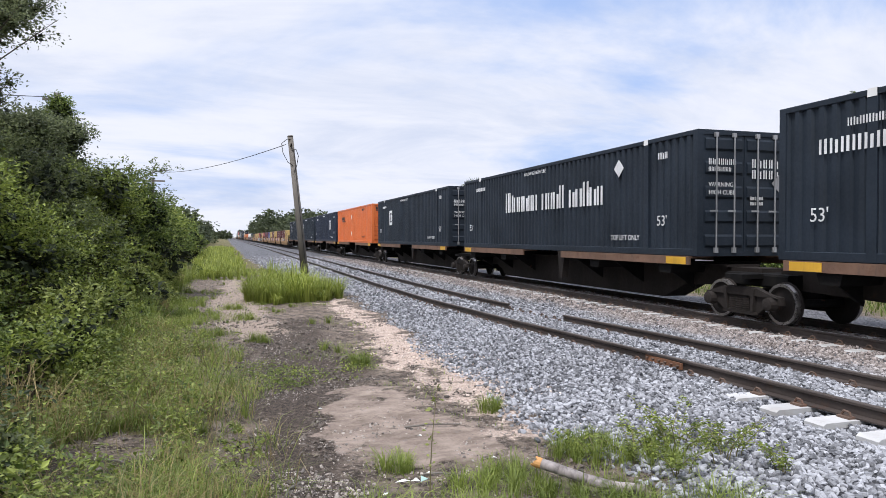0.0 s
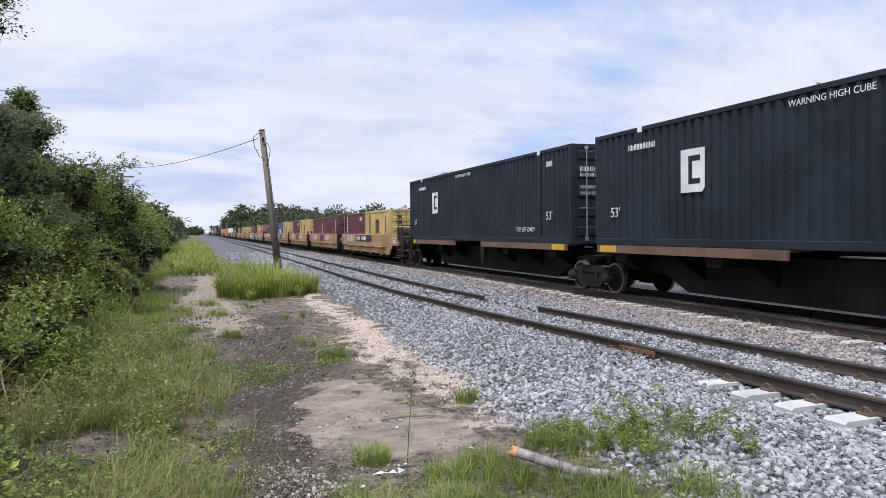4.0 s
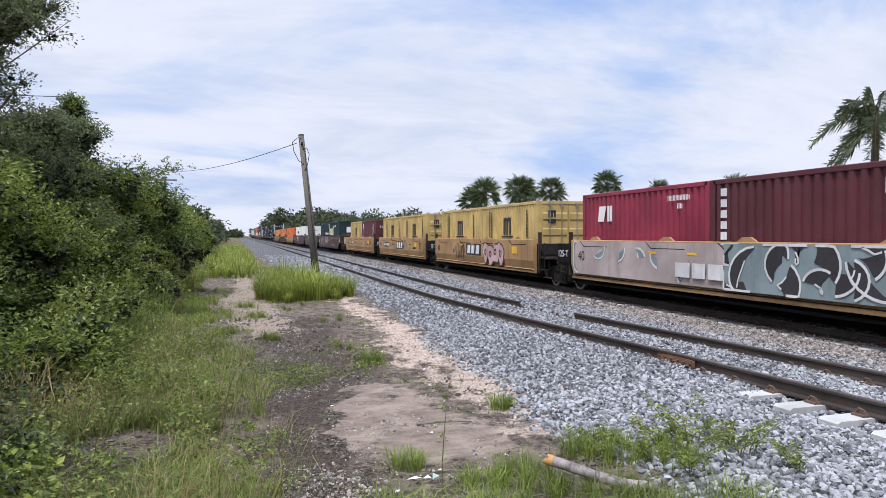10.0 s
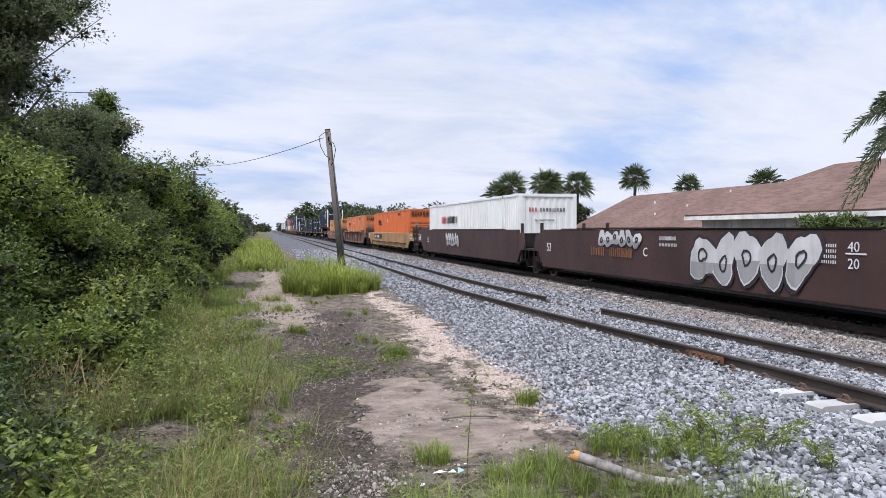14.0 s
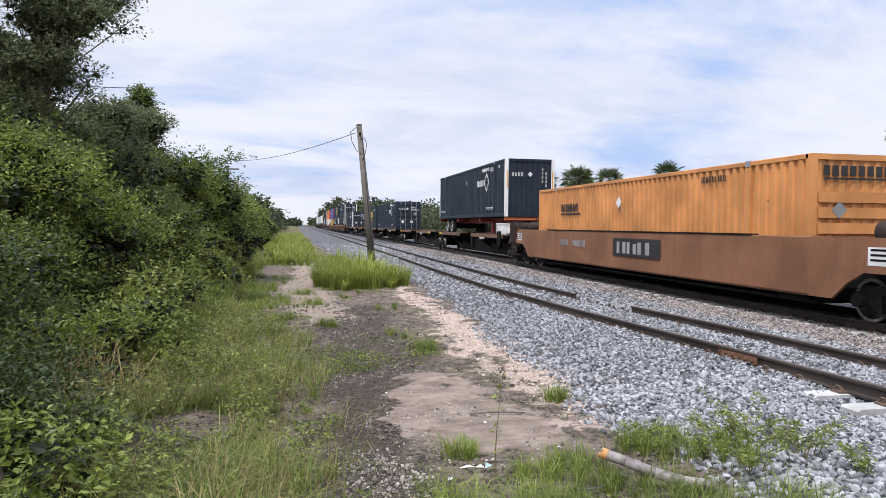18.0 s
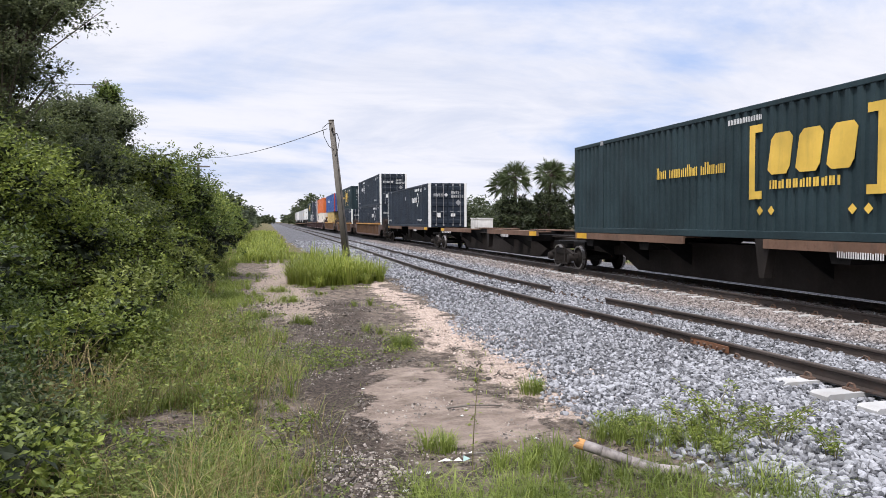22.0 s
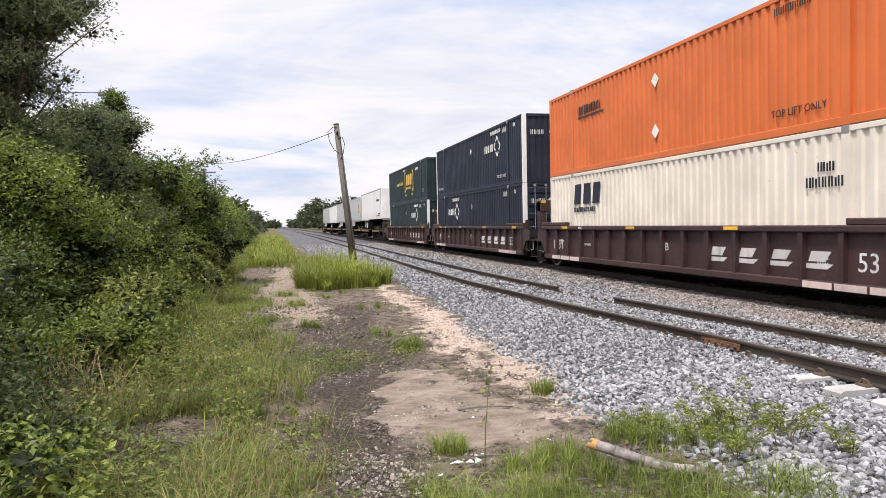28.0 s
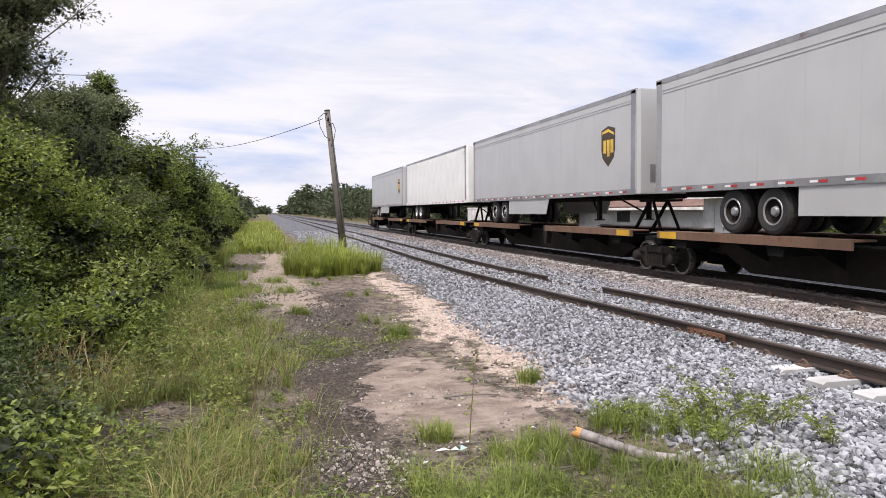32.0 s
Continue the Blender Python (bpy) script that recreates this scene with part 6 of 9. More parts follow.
            decal_part(Decal(x - 0.05).bar(6.9, 0.78, 6.35, 1.12).bar(6.25, 0.78, 5.8, 1.12).bar(5.7, 0.78, 5.2, 1.12), SPRAY, c, "emblem", "white three-block emblem")
        elif k == 2:
            scribble(c, x - 0.003, 7.4, 8.8, 0.7, 1.4, SPRAYBLK, 71, 2, 0.04)
            text_part("D", 0.3, c, x - 0.004, 9.2, 0.95, BLKMARK)
            bubbles(c, x, 2.6, 4.9, 0.55, 1.5, 4, (SPRAYBLK, SPRAYPNK, SPRAYBLK), 6)
        else:
            d = Decal(x - 0.002)
            d.stroke([(4.1 + 0.55 * math.cos(0.45 * i) - 0.02 * i, 1.2 + 0.34 * math.sin(0.45 * i)) for i in range(15)], 0.035)
            decal_part(d, SPRAYGRY, c, "graffiti", "pale sprayed loop")
            d = Decal(x).bar(10.7, 1.0, 8.9, 1.3)
            m = decal_part(d, BLKMARK, c, "number_board", "black number board")
            small_bars(m, x - 0.005, [(10.6, 1.07, 0.17, 4), (9.8, 1.07, 0.17, 6)], WHITE)
            text_part("B", 0.3, c, x - 0.004, 8.6, 1.02, BLKMARK)
            small_bars(c, x - 0.002, [(7.9, 1.15, 0.06, 9), (6.6, 1.1, 0.06, 8), (4.9, 1.02, 0.1, 6), (2.1, 0.98, 0.1, 8), (0.7, 1.3, 0.05, 9), (0.7, 1.2, 0.05, 9), (0.7, 1.1, 0.05, 9), (0.7, 1.0, 0.05, 7), (3.1, 1.2, 0.03, 16), (3.0, 0.95, 0.03, 12)], BLKMARK)
        if k in (2, 3):
            y = 7.2 if k == 2 else 6.6
            d = Decal(x - 0.002).bar(y, 0.9, y - 2.0, 1.4)
            m = decal_part(d, BLKMARK, c, "emblem", "dark three-block emblem")
            d = Decal(x - 0.008)
            for w in (0.15, 0.7):
                d.quad([(y - w, 0.97), (y - w - 0.38, 0.97), (y - w - 0.45, 1.33), (y - w - 0.07, 1.33)])
            d.quad([(y - 1.3, 0.97), (y - 1.7, 0.97), (y - 1.8, 1.33), (y - 1.4, 1.33)])
            decal_part(d, WHITE, m, "emblem_inset")
        for a, lo, hi, w in ((1.7, 1.08, 1.34, 0.5), (8.1, 1.3, 1.36, 0.35), (6.5, 1.3, 1.36, 0.35)):
            decal_part(Decal(x - 0.01).bar(a, lo, a - w, hi), YELLOW, c, "yellow_patch")
        text_part("40", 0.42, c, x - 0.004, 11.9, 1.0, BLKMARK)
        if k < 4:
            p = part("end_panel", Shape().box(-1.47, 12.5, 0.9, -1.42, 13.4, 1.5), BLACK, c)
            text_part("125-T", 0.3, p, -1.474, 13.36, 1.08, WHITE)
    # three-unit dark brown well car: green box, empty, white box
    u3 = [284.7, 304.0, 323.3]
    for k, s in enumerate(u3):
        c = well_car(s, 16.2, BROWN, ("dark brown well car unit with white sprayed tags", "empty dark brown well car unit with bubble graffiti", "dark brown well car unit with scrawled tags")[k], "slab", 1.78, 0.38, k == 0, k == 2, ("n",), 3.1, None, 2.9)
        x = -1.506
        text_part("53", 0.42, c, x - 0.002, 15.9, 1.0, WHITE)
        if k == 0:
            d = Decal(x).quad([(7.9, 0.95), (6.9, 0.95), (6.2, 1.4), (7.2, 1.4)]).row(6.1, 1.05, 0.34, [0.42, 0.42], 0.4)
            d.bar(7.9, 0.84, 4.7, 0.88)
            decal_part(d, TAN, c, "emblem", "tan slanted emblem")
            scribble(c, x - 0.003, 10.6, 13.8, 0.65, 1.7, SPRAY, 31, 2, 0.045)
            scribble(c, x - 0.003, 7.2, 10.2, 0.8, 1.65, SPRAY, 33, 2, 0.05)
            for n, yy in (("40", 4.2), ("45", 3.1), ("48", 2.4), ("53", 1.3)):
                text_part(n, 0.18, c, x - 0.002, yy, 1.42, WHITE)
            small_bars(c, x - 0.002, [(4.8, 1.5, 0.05, 7), (4.8, 1.42, 0.05, 7), (0.6, 1.4, 0.07, 8), (4.0, 0.75, 0.08, 9), (2.9, 0.7, 0.08, 12)], SPRAY)
        elif k == 1:
            bubbles(c, x, 3.0, 6.9, 0.5, 1.74, 5, (SPRAYBLK, SPRAY, SPRAYBLK), 51)
            bubbles(c, x, 9.3, 11.8, 1.24, 1.76, 6, (SPRAYBLK, SPRAY, SPRAYBLK), 35)
            text_part("C", 0.34, c, x - 0.002, 9.2, 1.05, WHITE)
            text_part("40", 0.26, c, x - 0.002, 2.3, 1.38, WHITE)
            text_part("20", 0.26, c, x - 0.002, 2.3, 1.08, WHITE)
            decal_part(Decal(x - 0.002).bar(2.35, 1.33, 1.9, 1.36), WHITE, c)
            small_bars(c, x - 0.002, [(12.3, 0.98, 0.26, 4), (11.1, 0.98, 0.26, 6)], TAN)
            small_bars(c, x - 0.002, [(8.4, 1.5, 0.1, 9), (8.4, 1.34, 0.08, 12), (3.0, 1.45, 0.06, 9), (3.0, 1.35, 0.06, 9), (3.0, 1.25, 0.06, 9), (3.0, 1.15, 0.06, 9)], SPRAY)
        else:
            bubbles(c, x, 8.6, 11.2, 0.85, 1.6, 6, (SPRAYBLK, SPRAY, SPRAYBLK), 37)
    c = bracket_box(284.75, 0.38, PALE, "dark green 53-foot container with a pale block emblem", y=5.7)
    part("placard", Shape().box(-0.45, 0.012, 1.7, 0.6, 0.02, 2.3), BOXWHITE, c, "white notice panel")
    c = container(323.35, 16.15, 0.38, BOXWHITE, "white 53-foot container with red and black name", near="wall")
    decal_part(Decal(-1.301).row(13.0, 1.75, 0.42, [0.32, 0.28, 0.32], 0.3), REDLOGO, c, "emblem", "red name in plain bars")
    decal_part(Decal(-1.301).row(11.7, 1.75, 0.4, letters(9, 0.2), 0.25), BLKMARK, c, "emblem", "black name in plain bars")
    end_bars(c, 0.004, [(-0.85, 2.15, 0.17, 3)], REDLOGO)
    end_bars(c, 0.004, [(-0.35, 2.15, 0.16, 9), (-0.6, 1.75, 0.08, 14)], BLKMARK)

    # single well cars with orange boxes
    c = well_car(346.4, 16.2, CAR_YELLOW, "weathered yellow well car with black number board", "smooth", 1.55, 0.42, True, True, (), 3, None, 2.7)
    d = Decal(-1.52).bar(14.5, 1.0, 10.5, 1.4)
    decal_part(d, BLKMARK, c, "number_board")
    small_bars(c, -1.526, [(14.2, 1.08, 0.22, 4), (13.0, 1.08, 0.22, 6)], WHITE)
    orange_box(346.45, 0.41, "bright orange 53-foot container in a yellow well car")
    c = well_car(369.6, 16.2, RIBTAN, "rusty brown ribbed well car", "ribbed", 1.62, 0.35, True, True, (), 3, None, 2.7, 2.05)
    for a in (15.9, 12.6, 7.6, 1.4):
        decal_part(Decal(-1.533).bar(a, 1.5, a - 0.55, 1.59), YELLOW, c, "yellow_patch")
    small_bars(c, -1.4, [(13.9, 0.86, 0.24, 4), (12.9, 0.86, 0.24, 6)], SPRAYGRY)
    d = Decal(-1.4).row(7.6, 0.8, 0.42, [0.5, 0.5, 0.5], 0.3)
    decal_part(d, SPRAYGRY, c, "emblem")
    orange_box(369.65, 0.41, "orange 53-foot container in a ribbed brown well car", paint("pale_orange_paint", (0.60, 0.19, 0.07), 0.6, 0.3, 0.04, grime=(0.2, 0.1, 0.05)))
    c = well_car(393.0, 16.2, TAN, "tan-brown well car with sloping ends", "slab", 1.62, 0.42, True, True, (), 3, None, 2.6)
    d = Decal(-1.506).bar(8.6, 0.86, 5.6, 1.42)
    m = decal_part(d, BLKMARK, c, "emblem", "dark three-block emblem")
    decal_part(Decal(-1.512).row(8.3, 0.95, 0.36, [0.6, 0.6, 0.7], 0.5), SPRAYGRY, m, "emblem_inset")
    small_bars(c, -1.508, [(13.2, 1.05, 0.24, 4), (12.0, 1.05, 0.24, 6)], SPRAYGRY)
    orange_box(393.05, 0.41, "faded yellow-orange 53-foot container in a tan well car", paint("faded_orange_paint", (0.58, 0.25, 0.075), 0.6, 0.3, 0.04, grime=(0.2, 0.1, 0.05)))

    # skeleton cars: box on a road chassis, empty ledges, long boxes
    skel = [(414.2, 2.9, True, False), (433.4, 2.9, False, False), (452.85, 2.4, False, False), (471.4, 2.7, False, False), (490.6, 2.9, False, False), (510.1, 2.4, False, True)]
    for k, (s, gap, ne, fe) in enumerate(skel):
        c = spine_car(s, 16.15, LEDGE, "black skeleton car with rusty ledges, empty" if k in (1, 4) else spine, ne, fe, ("n",), gap)
        if k == 4:
            text_part("28-ALL PURPOSE SPINE CAR", 0.17, c, -1.38, 15.6, 1.03, SPRAY)
        small_bars(c, -1.38, [(4.6, 1.04, 0.12, 10)], SPRAY)
    chassis_box(414.2)
    diamond_box(452.85, 1.34, y_mark=3.5, post=False)
    c = bracket_box(471.4, 1.34, GOLD, "dark green 53-foot container with a yellow block emblem", near="doors", y=5.4)
    end_bars(c, -0.014, [(-0.95, 2.35, 0.24, 3)], GOLD)
    diamond_box(510.1, 1.34, y_mark=3.5)

    # double stacks in ribbed brown wells
    for s, ne in ((530.75, True), (554.2, True), (578.0, True)):
        well_car(s, 16.2, RIBBROWN, "rusty brown ribbed well car with orange top edge", "ribbed", 1.56, 0.36, True, True, (), 3, ORANGECH, 3.0)
    diamond_box(530.8, 0.41, "wall", y_mark=3.4)
    diamond_box(530.8, 3.33, "doors", y_mark=11.1)
    diamond_box(554.25, 0.41, "doors", y_mark=11.0)
    c = bracket_box(554.25, 3.33, GOLD, "dark green 53-foot container stacked on another", y=5.4)
    part("placard", Shape().box(-0.45, 0.012, 1.95, 0.6, 0.02, 2.5), BOXWHITE, c, "white notice panel")
    part("placard", Shape().box(-0.25, 0.012, 0.55, 0.2, 0.02, 0.8), BOXWHITE, c)
    end_bars(c, 0.004, [(-0.62, 2.3, 0.16, 1), (-0.62, 2.08, 0.16, 1), (-0.62, 1.86, 0.16, 1), (-0.62, 1.5, 0.14, 1), (-0.62, 1.3, 0.14, 1), (-0.62, 1.1, 0.14, 1)], WHITE)
    short = container(580.0, 12.19, 0.41, MUSTARD, "mustard yellow 40-foot container under a blue one", near="doors", width=2.44, height=2.896)
    comb_mark(short, -1.226, 3.0, 1.5, 0.8, BLKMARK)
    c = container(578.05, 16.15, 3.33, BLUE, "blue 53-foot container with red end posts, stacked", near="doors", post_mat=paint("red_post_paint", (0.42, 0.04, 0.03), 0.5, 0.25))
    small_bars(c, -1.301, [(11.0, 1.6, 0.4, 8)], WHITE)
    for k, s in enumerate((601.0, 620.1, 639.2)):
        c = well_car(s, 16.1, PLUMCAR, "purple-brown ribbed well car unit with white lettering", "ribbed", 1.56, 0.36, k == 0, k == 2, ("n",), 3.0, None, 3.0)
        text_part("53", 0.5, c, -1.395, 1.65, 0.72, WHITE)
        text_part("125T", 0.46, c, -1.395, 15.7, 0.72, WHITE)
        text_part("48 45", 0.13, c, -1.534, 13.2, 1.44, WHITE)
        for y0 in (0.5, 13.2):
            for j in range(3):
                part("reflective_strip", Shape().box(-1.516, y0 + 0.02 + 0.8 * j, 0.355, -1.511, y0 + 0.76 + 0.8 * j, 0.485), STRIP, c)
        tower = part("end_tower", Shape().box(-0.95, -0.95, 1.0, -0.68, -0.65, 2.55, 0.02), PLUMCAR, c, "brown guide tower over the joint")
        part("tower_post", Shape().box(0.3, -0.95, 1.0, 0.57, -0.65, 2.55, 0.02), PLUMCAR, tower)
        part("tower_beam", Shape().box(-0.95, -0.97, 2.15, 0.57, -0.63, 2.6, 0.02), PLUMCAR, tower)
        for x0 in (-0.9, -0.3, 0.3):
            part("yellow_patch", Shape().box(x0, -0.978, 2.48, x0 + 0.2, -0.972, 2.6), YELLOW, tower)
        text_part("BCA"[k], 0.3, c, -1.395, 8.0, 0.9, WHITE)
        d = Decal(-1.394)
        for j in range(4):
            a = 6.1 - j * 1.05
            d.quad([(a, 0.72), (a - 0.6, 0.72), (a - 0.75, 0.82), (a - 0.05, 0.82)]).quad([(a - 0.12, 0.86), (a - 0.55, 0.86), (a - 0.7, 1.06), (a - 0.2, 1.06)])
        decal_part(d, SPRAY, c, "emblem", "pale slanted letters in plain bars")
        small_bars(c, -1.394, [(15.4, 0.9, 0.18, 4), (2.6, 0.9, 0.07, 5), (2.6, 0.78, 0.07, 5), (13.0, 0.9, 0.07, 8)], SPRAY)
        for a in (14.6, 9.9, 5.3, 0.9):
            decal_part(Decal(-1.533).bar(a, 1.46, a - 0.5, 1.54), YELLOW, c, "yellow_patch")
    orange_box(601.0, 3.40, "orange 53-foot container stacked on a cream one")
    c = container(601.0, 16.15, 0.49, CREAM, "cream 53-foot container with a black block emblem", near="doors")
    d = Decal(-1.301)
    for k in range(3):
        a = 14.0 - k * 0.72
        d.quad([(a, 1.82), (a - 0.5, 1.82), (a - 0.6, 2.5), (a - 0.1, 2.5)])
    d.row(14.0, 1.55, 0.16, letters(10, 0.15), 0.25)
    d.row(3.0, 1.8, 0.2, [0.13] * 6, 0.3).row(2.7, 2.1, 0.18, [0.12] * 3, 0.3)
    decal_part(d, NAVY, c, "emblem", "black block emblem")
    end_bars(c, -0.016, [(-0.9, 1.7, 0.3, 3), (0.1, 2.1, 0.2, 5)], NAVY)
    diamond_box(620.1, 0.49, "doors", mat=NAVY, y_mark=11.1)
    diamond_box(620.1, 3.40, "wall", mat=NAVY, y_mark=3.5)
    diamond_box(639.2, 0.49, "wall", mat=GREEN, y_mark=3.8, label="dark green 53-foot container with a white diamond emblem")
    c = bracket_box(639.2, 3.40, GOLD, "dark green 53-foot container with a yellow block emblem, stacked", y=6.6)
    part("placard", Shape().box(-0.55, 0.012, 2.0, 0.6, 0.02, 2.5), GOLD, c, "yellow notice panel")
    part("placard", Shape().box(-0.1, 0.012, 0.9, 0.3, 0.02, 1.15), BOXWHITE, c)

    # road trailers on skeleton cars
    for k, (s, gap, ne, fe) in enumerate(((660.6, 1.1, True, False), (677.7, 1.1, False, False), (694.65, 1.2, False, False), (711.9, 1.2, False, False), (729.2, 1.2, False, True))):
        spine_car(s, 16.0, LEDGE, "black skeleton car carrying a road trailer", ne, fe, ("n",), gap, 1.17)
    t = trailer(660.6, BOXWHITE, "white plate-sided road trailer with a blue peaked emblem", False, False, True, lift=0.15)
    peak(t)
    trailer(677.7, SILVER, "silver road trailer with a brown and gold shield", True, True)
    trailer(694.65, SILVER, "silver road trailer with a brown and gold shield", True, True)
    trailer(711.9, BOXWHITE, "white ribbed road trailer", False, False, True)
    trailer(729.2, SILVER, "silver road trailer at the tail of the train", True, True)
    for s in (660.6, 677.7, 694.65, 711.9, 729.2):
        h = tagged(new("trailer_hitch"), "black folding hitch stand under a trailer nose", "hitch", "hitches on the train")
        riding(h, s + 0.9, 1.165)
        part("strut", Shape().path([(-0.3, 0.9, 0.0), (-0.3, 0.1, 0.82)], 0.06).path([(0.3, 0.9, 0.0), (0.3, 0.1, 0.82)], 0.06), BLACK, h)
        part("post", Shape().path([(-0.3, -0.5, 0.0), (-0.25, 0.0, 0.82)], 0.05).path([(0.3, -0.5, 0.0), (0.25, 0.0, 0.82)], 0.05), BLACK, h)
        part("head_plate", Shape().box(-0.45, -0.45, 0.8, 0.45, 0.45, 0.87), IRON, h)


def peak(t):
    x = -1.31
    d = Decal(x).quad([(3.5, 2.9), (3.3, 2.9), (3.1, 3.25), (3.2, 3.25)]).quad([(3.25, 2.9), (3.05, 2.9), (3.0, 3.05), (3.1, 3.1)])
    decal_part(d, NAVY, t, "emblem", "dark blue peaked emblem")
    decal_part(Decal(x).row(2.85, 2.92, 0.22, letters(9, 0.16), 0.25), BLKMARK, t, "emblem")
    small_bars(t, x, [(2.2, 1.6, 0.14, 10), (3.2, 1.4, 0.09, 10), (2.2, 1.4, 0.1, 12)], BLKMARK)
    s = Shape().poly([(-0.05, -0.006, 3.2), (0.2, -0.006, 3.2), (0.12, -0.006, 3.5), (0.06, -0.006, 3.5)], [(0, 1, 2, 3)])
    part("emblem", s, NAVY, t)
    end_bars(t, -0.001, [(-0.3, 2.95, 0.16, 9)], BLKMARK)
    part("marker", Shape().box(-0.1, -0.008, 3.65, 0.1, -0.001, 3.85), RED, t)
    part("vent_plate", Shape().box(0.5, -0.01, 3.55, 0.62, -0.001, 3.85), BLACK, t)
    part("nose_sill", Shape().box(-1.2, -0.02, 1.02, 1.2, 0.02, 1.2), STEELROD, t)


def chassis_box(s):
    c = tagged(new("road_chassis"), "rusty red road chassis carrying a container", "trailer chassis", "trailers on the train")
    riding(c, s, 1.2)
    part("frame", Shape().box(-0.5, 0.2, 0.72, -0.36, 16, 1.02).box(0.36, 0.2, 0.72, 0.5, 16, 1.02), REDFRAME, c)
    for y in (0.1, 5, 10.5, 15.9):
        part("bolster", Shape().box(-1.25, y, 0.82, 1.25, y + 0.2, 1.04), REDFRAME, c)
    for sx in (-1, 1):
        leg = part("landing_leg", Shape().box(sx * 0.95 - 0.08, 3.2, 0.02, sx * 0.95 + 0.08, 3.36, 0.9).box(sx * 0.95 - 0.14, 3.15, 0.0, sx * 0.95 + 0.14, 3.42, 0.04), REDFRAME, c)
        part("brace", Shape().tube((sx * 0.95, 3.3, 0.3), (sx * 0.45, 4.6, 0.85), 0.03), REDFRAME, leg)
    part("axle_beam", Shape().box(-0.85, 12.4, 0.4, 0.85, 12.6, 0.75).box(-0.85, 13.7, 0.4, 0.85, 13.9, 0.75), BLACK, c)
    for y in (12.5, 13.8):
        for sx in (-1, 1):
            wm = Matrix.Translation((sx * 1.08, y, 0.51)) @ Matrix.Rotation(math.pi if sx > 0 else 0, 4, "Z")
            part("tyre", CACHE.get(("tyre", TYRE.name)) or shared("tyre", TYRE, lambda: Shape().ring((0, 0, 0), [(-0.13, 0.3), (-0.14, 0.42), (-0.11, 0.49), (-0.06, 0.51), (0.06, 0.51), (0.11, 0.49), (0.14, 0.42), (0.13, 0.3), (-0.13, 0.3)], 24, False)), TYRE, c, "", wm)
            wheel_disc(c, wm)
    part("reflector", Shape().box(-1.29, 0.05, 0.88, 1.29, 0.1, 1.0), ORANGE, c)
    b = diamond_box(s, 2.25, "wall", y_mark=3.5, label="dark blue 53-foot container riding high on a road chassis")
    part("marking", Shape().box(-1.22, -0.004, 1.4, -1.17, 0.0, 2.3).box(1.17, -0.004, 1.4, 1.22, 0.0, 2.3), YELLOW, b)
    h = tagged(new("trailer_hitch"), "black folding hitch stand under a chassis", "hitch", "hitches on the train")
    riding(h, s + 0.9, 1.2)
    part("strut", Shape().path([(-0.3, 0.9, 0.0), (-0.3, 0.1, 0.6)], 0.06).path([(0.3, 0.9, 0.0), (0.3, 0.1, 0.6)], 0.06), BLACK, h)
    part("head_plate", Shape().box(-0.45, -0.45, 0.6, 0.45, 0.45, 0.7), IRON, h)


make_train()

# ---------------------------------------------------------------- plants
BARK = paint("grey_brown_bark", (0.10, 0.08, 0.06), 0.9, 0.4, bump=0.05)
LEAF_DARK = leaf_mat("dark_leaf", (0.045, 0.08, 0.02), (0.27, 0.34, 0.075), 0.45)
LEAF_MID = leaf_mat("mid_green_leaf", (0.075, 0.115, 0.02), (0.37, 0.43, 0.085), 0.4)
LEAF_OLIVE = leaf_mat("olive_leaf", (0.06, 0.08, 0.032), (0.27, 0.31, 0.12), 0.4)
LEAF_PALM = leaf_mat("grey_green_frond", (0.06, 0.085, 0.036), (0.20, 0.245, 0.11), 0.35)
LEAF_FEATHER = leaf_mat("pale_grey_green_leaflet", (0.10, 0.13, 0.065), (0.26, 0.30, 0.17), 0.35)
LEAF_YELLOW = leaf_mat("yellow_green_leaf", (0.13, 0.17, 0.035), (0.42, 0.46, 0.12), 0.38)
LEAF_FAR = leaf_mat("far_leaf", (0.042, 0.058, 0.026), (0.115, 0.14, 0.062), 0.2, 0.7, 0.08)
GRASS = leaf_mat("green_grass_blade", (0.13, 0.185, 0.028), (0.38, 0.44, 0.10), 0.42, 0.6, 0.5)
GRASS_DRY = leaf_mat("dry_grass_blade", (0.22, 0.17, 0.07), (0.50, 0.40, 0.19), 0.35, 0.7, 0.5)
# leaf colour darkened to put shade into the nearest hedge bushes
LEAF_SHADED = leaf_mat("shade_darkened_leaf", (0.022, 0.042, 0.012), (0.125, 0.17, 0.042), 0.4)
LEAF_OAK = leaf_mat("grey_green_small_leaf", (0.075, 0.095, 0.05), (0.31, 0.35, 0.17), 0.45)
TALLGRASS = leaf_mat("bright_tall_grass", (0.19, 0.25, 0.035), (0.50, 0.54, 0.12), 0.45, 0.5, 0.7)


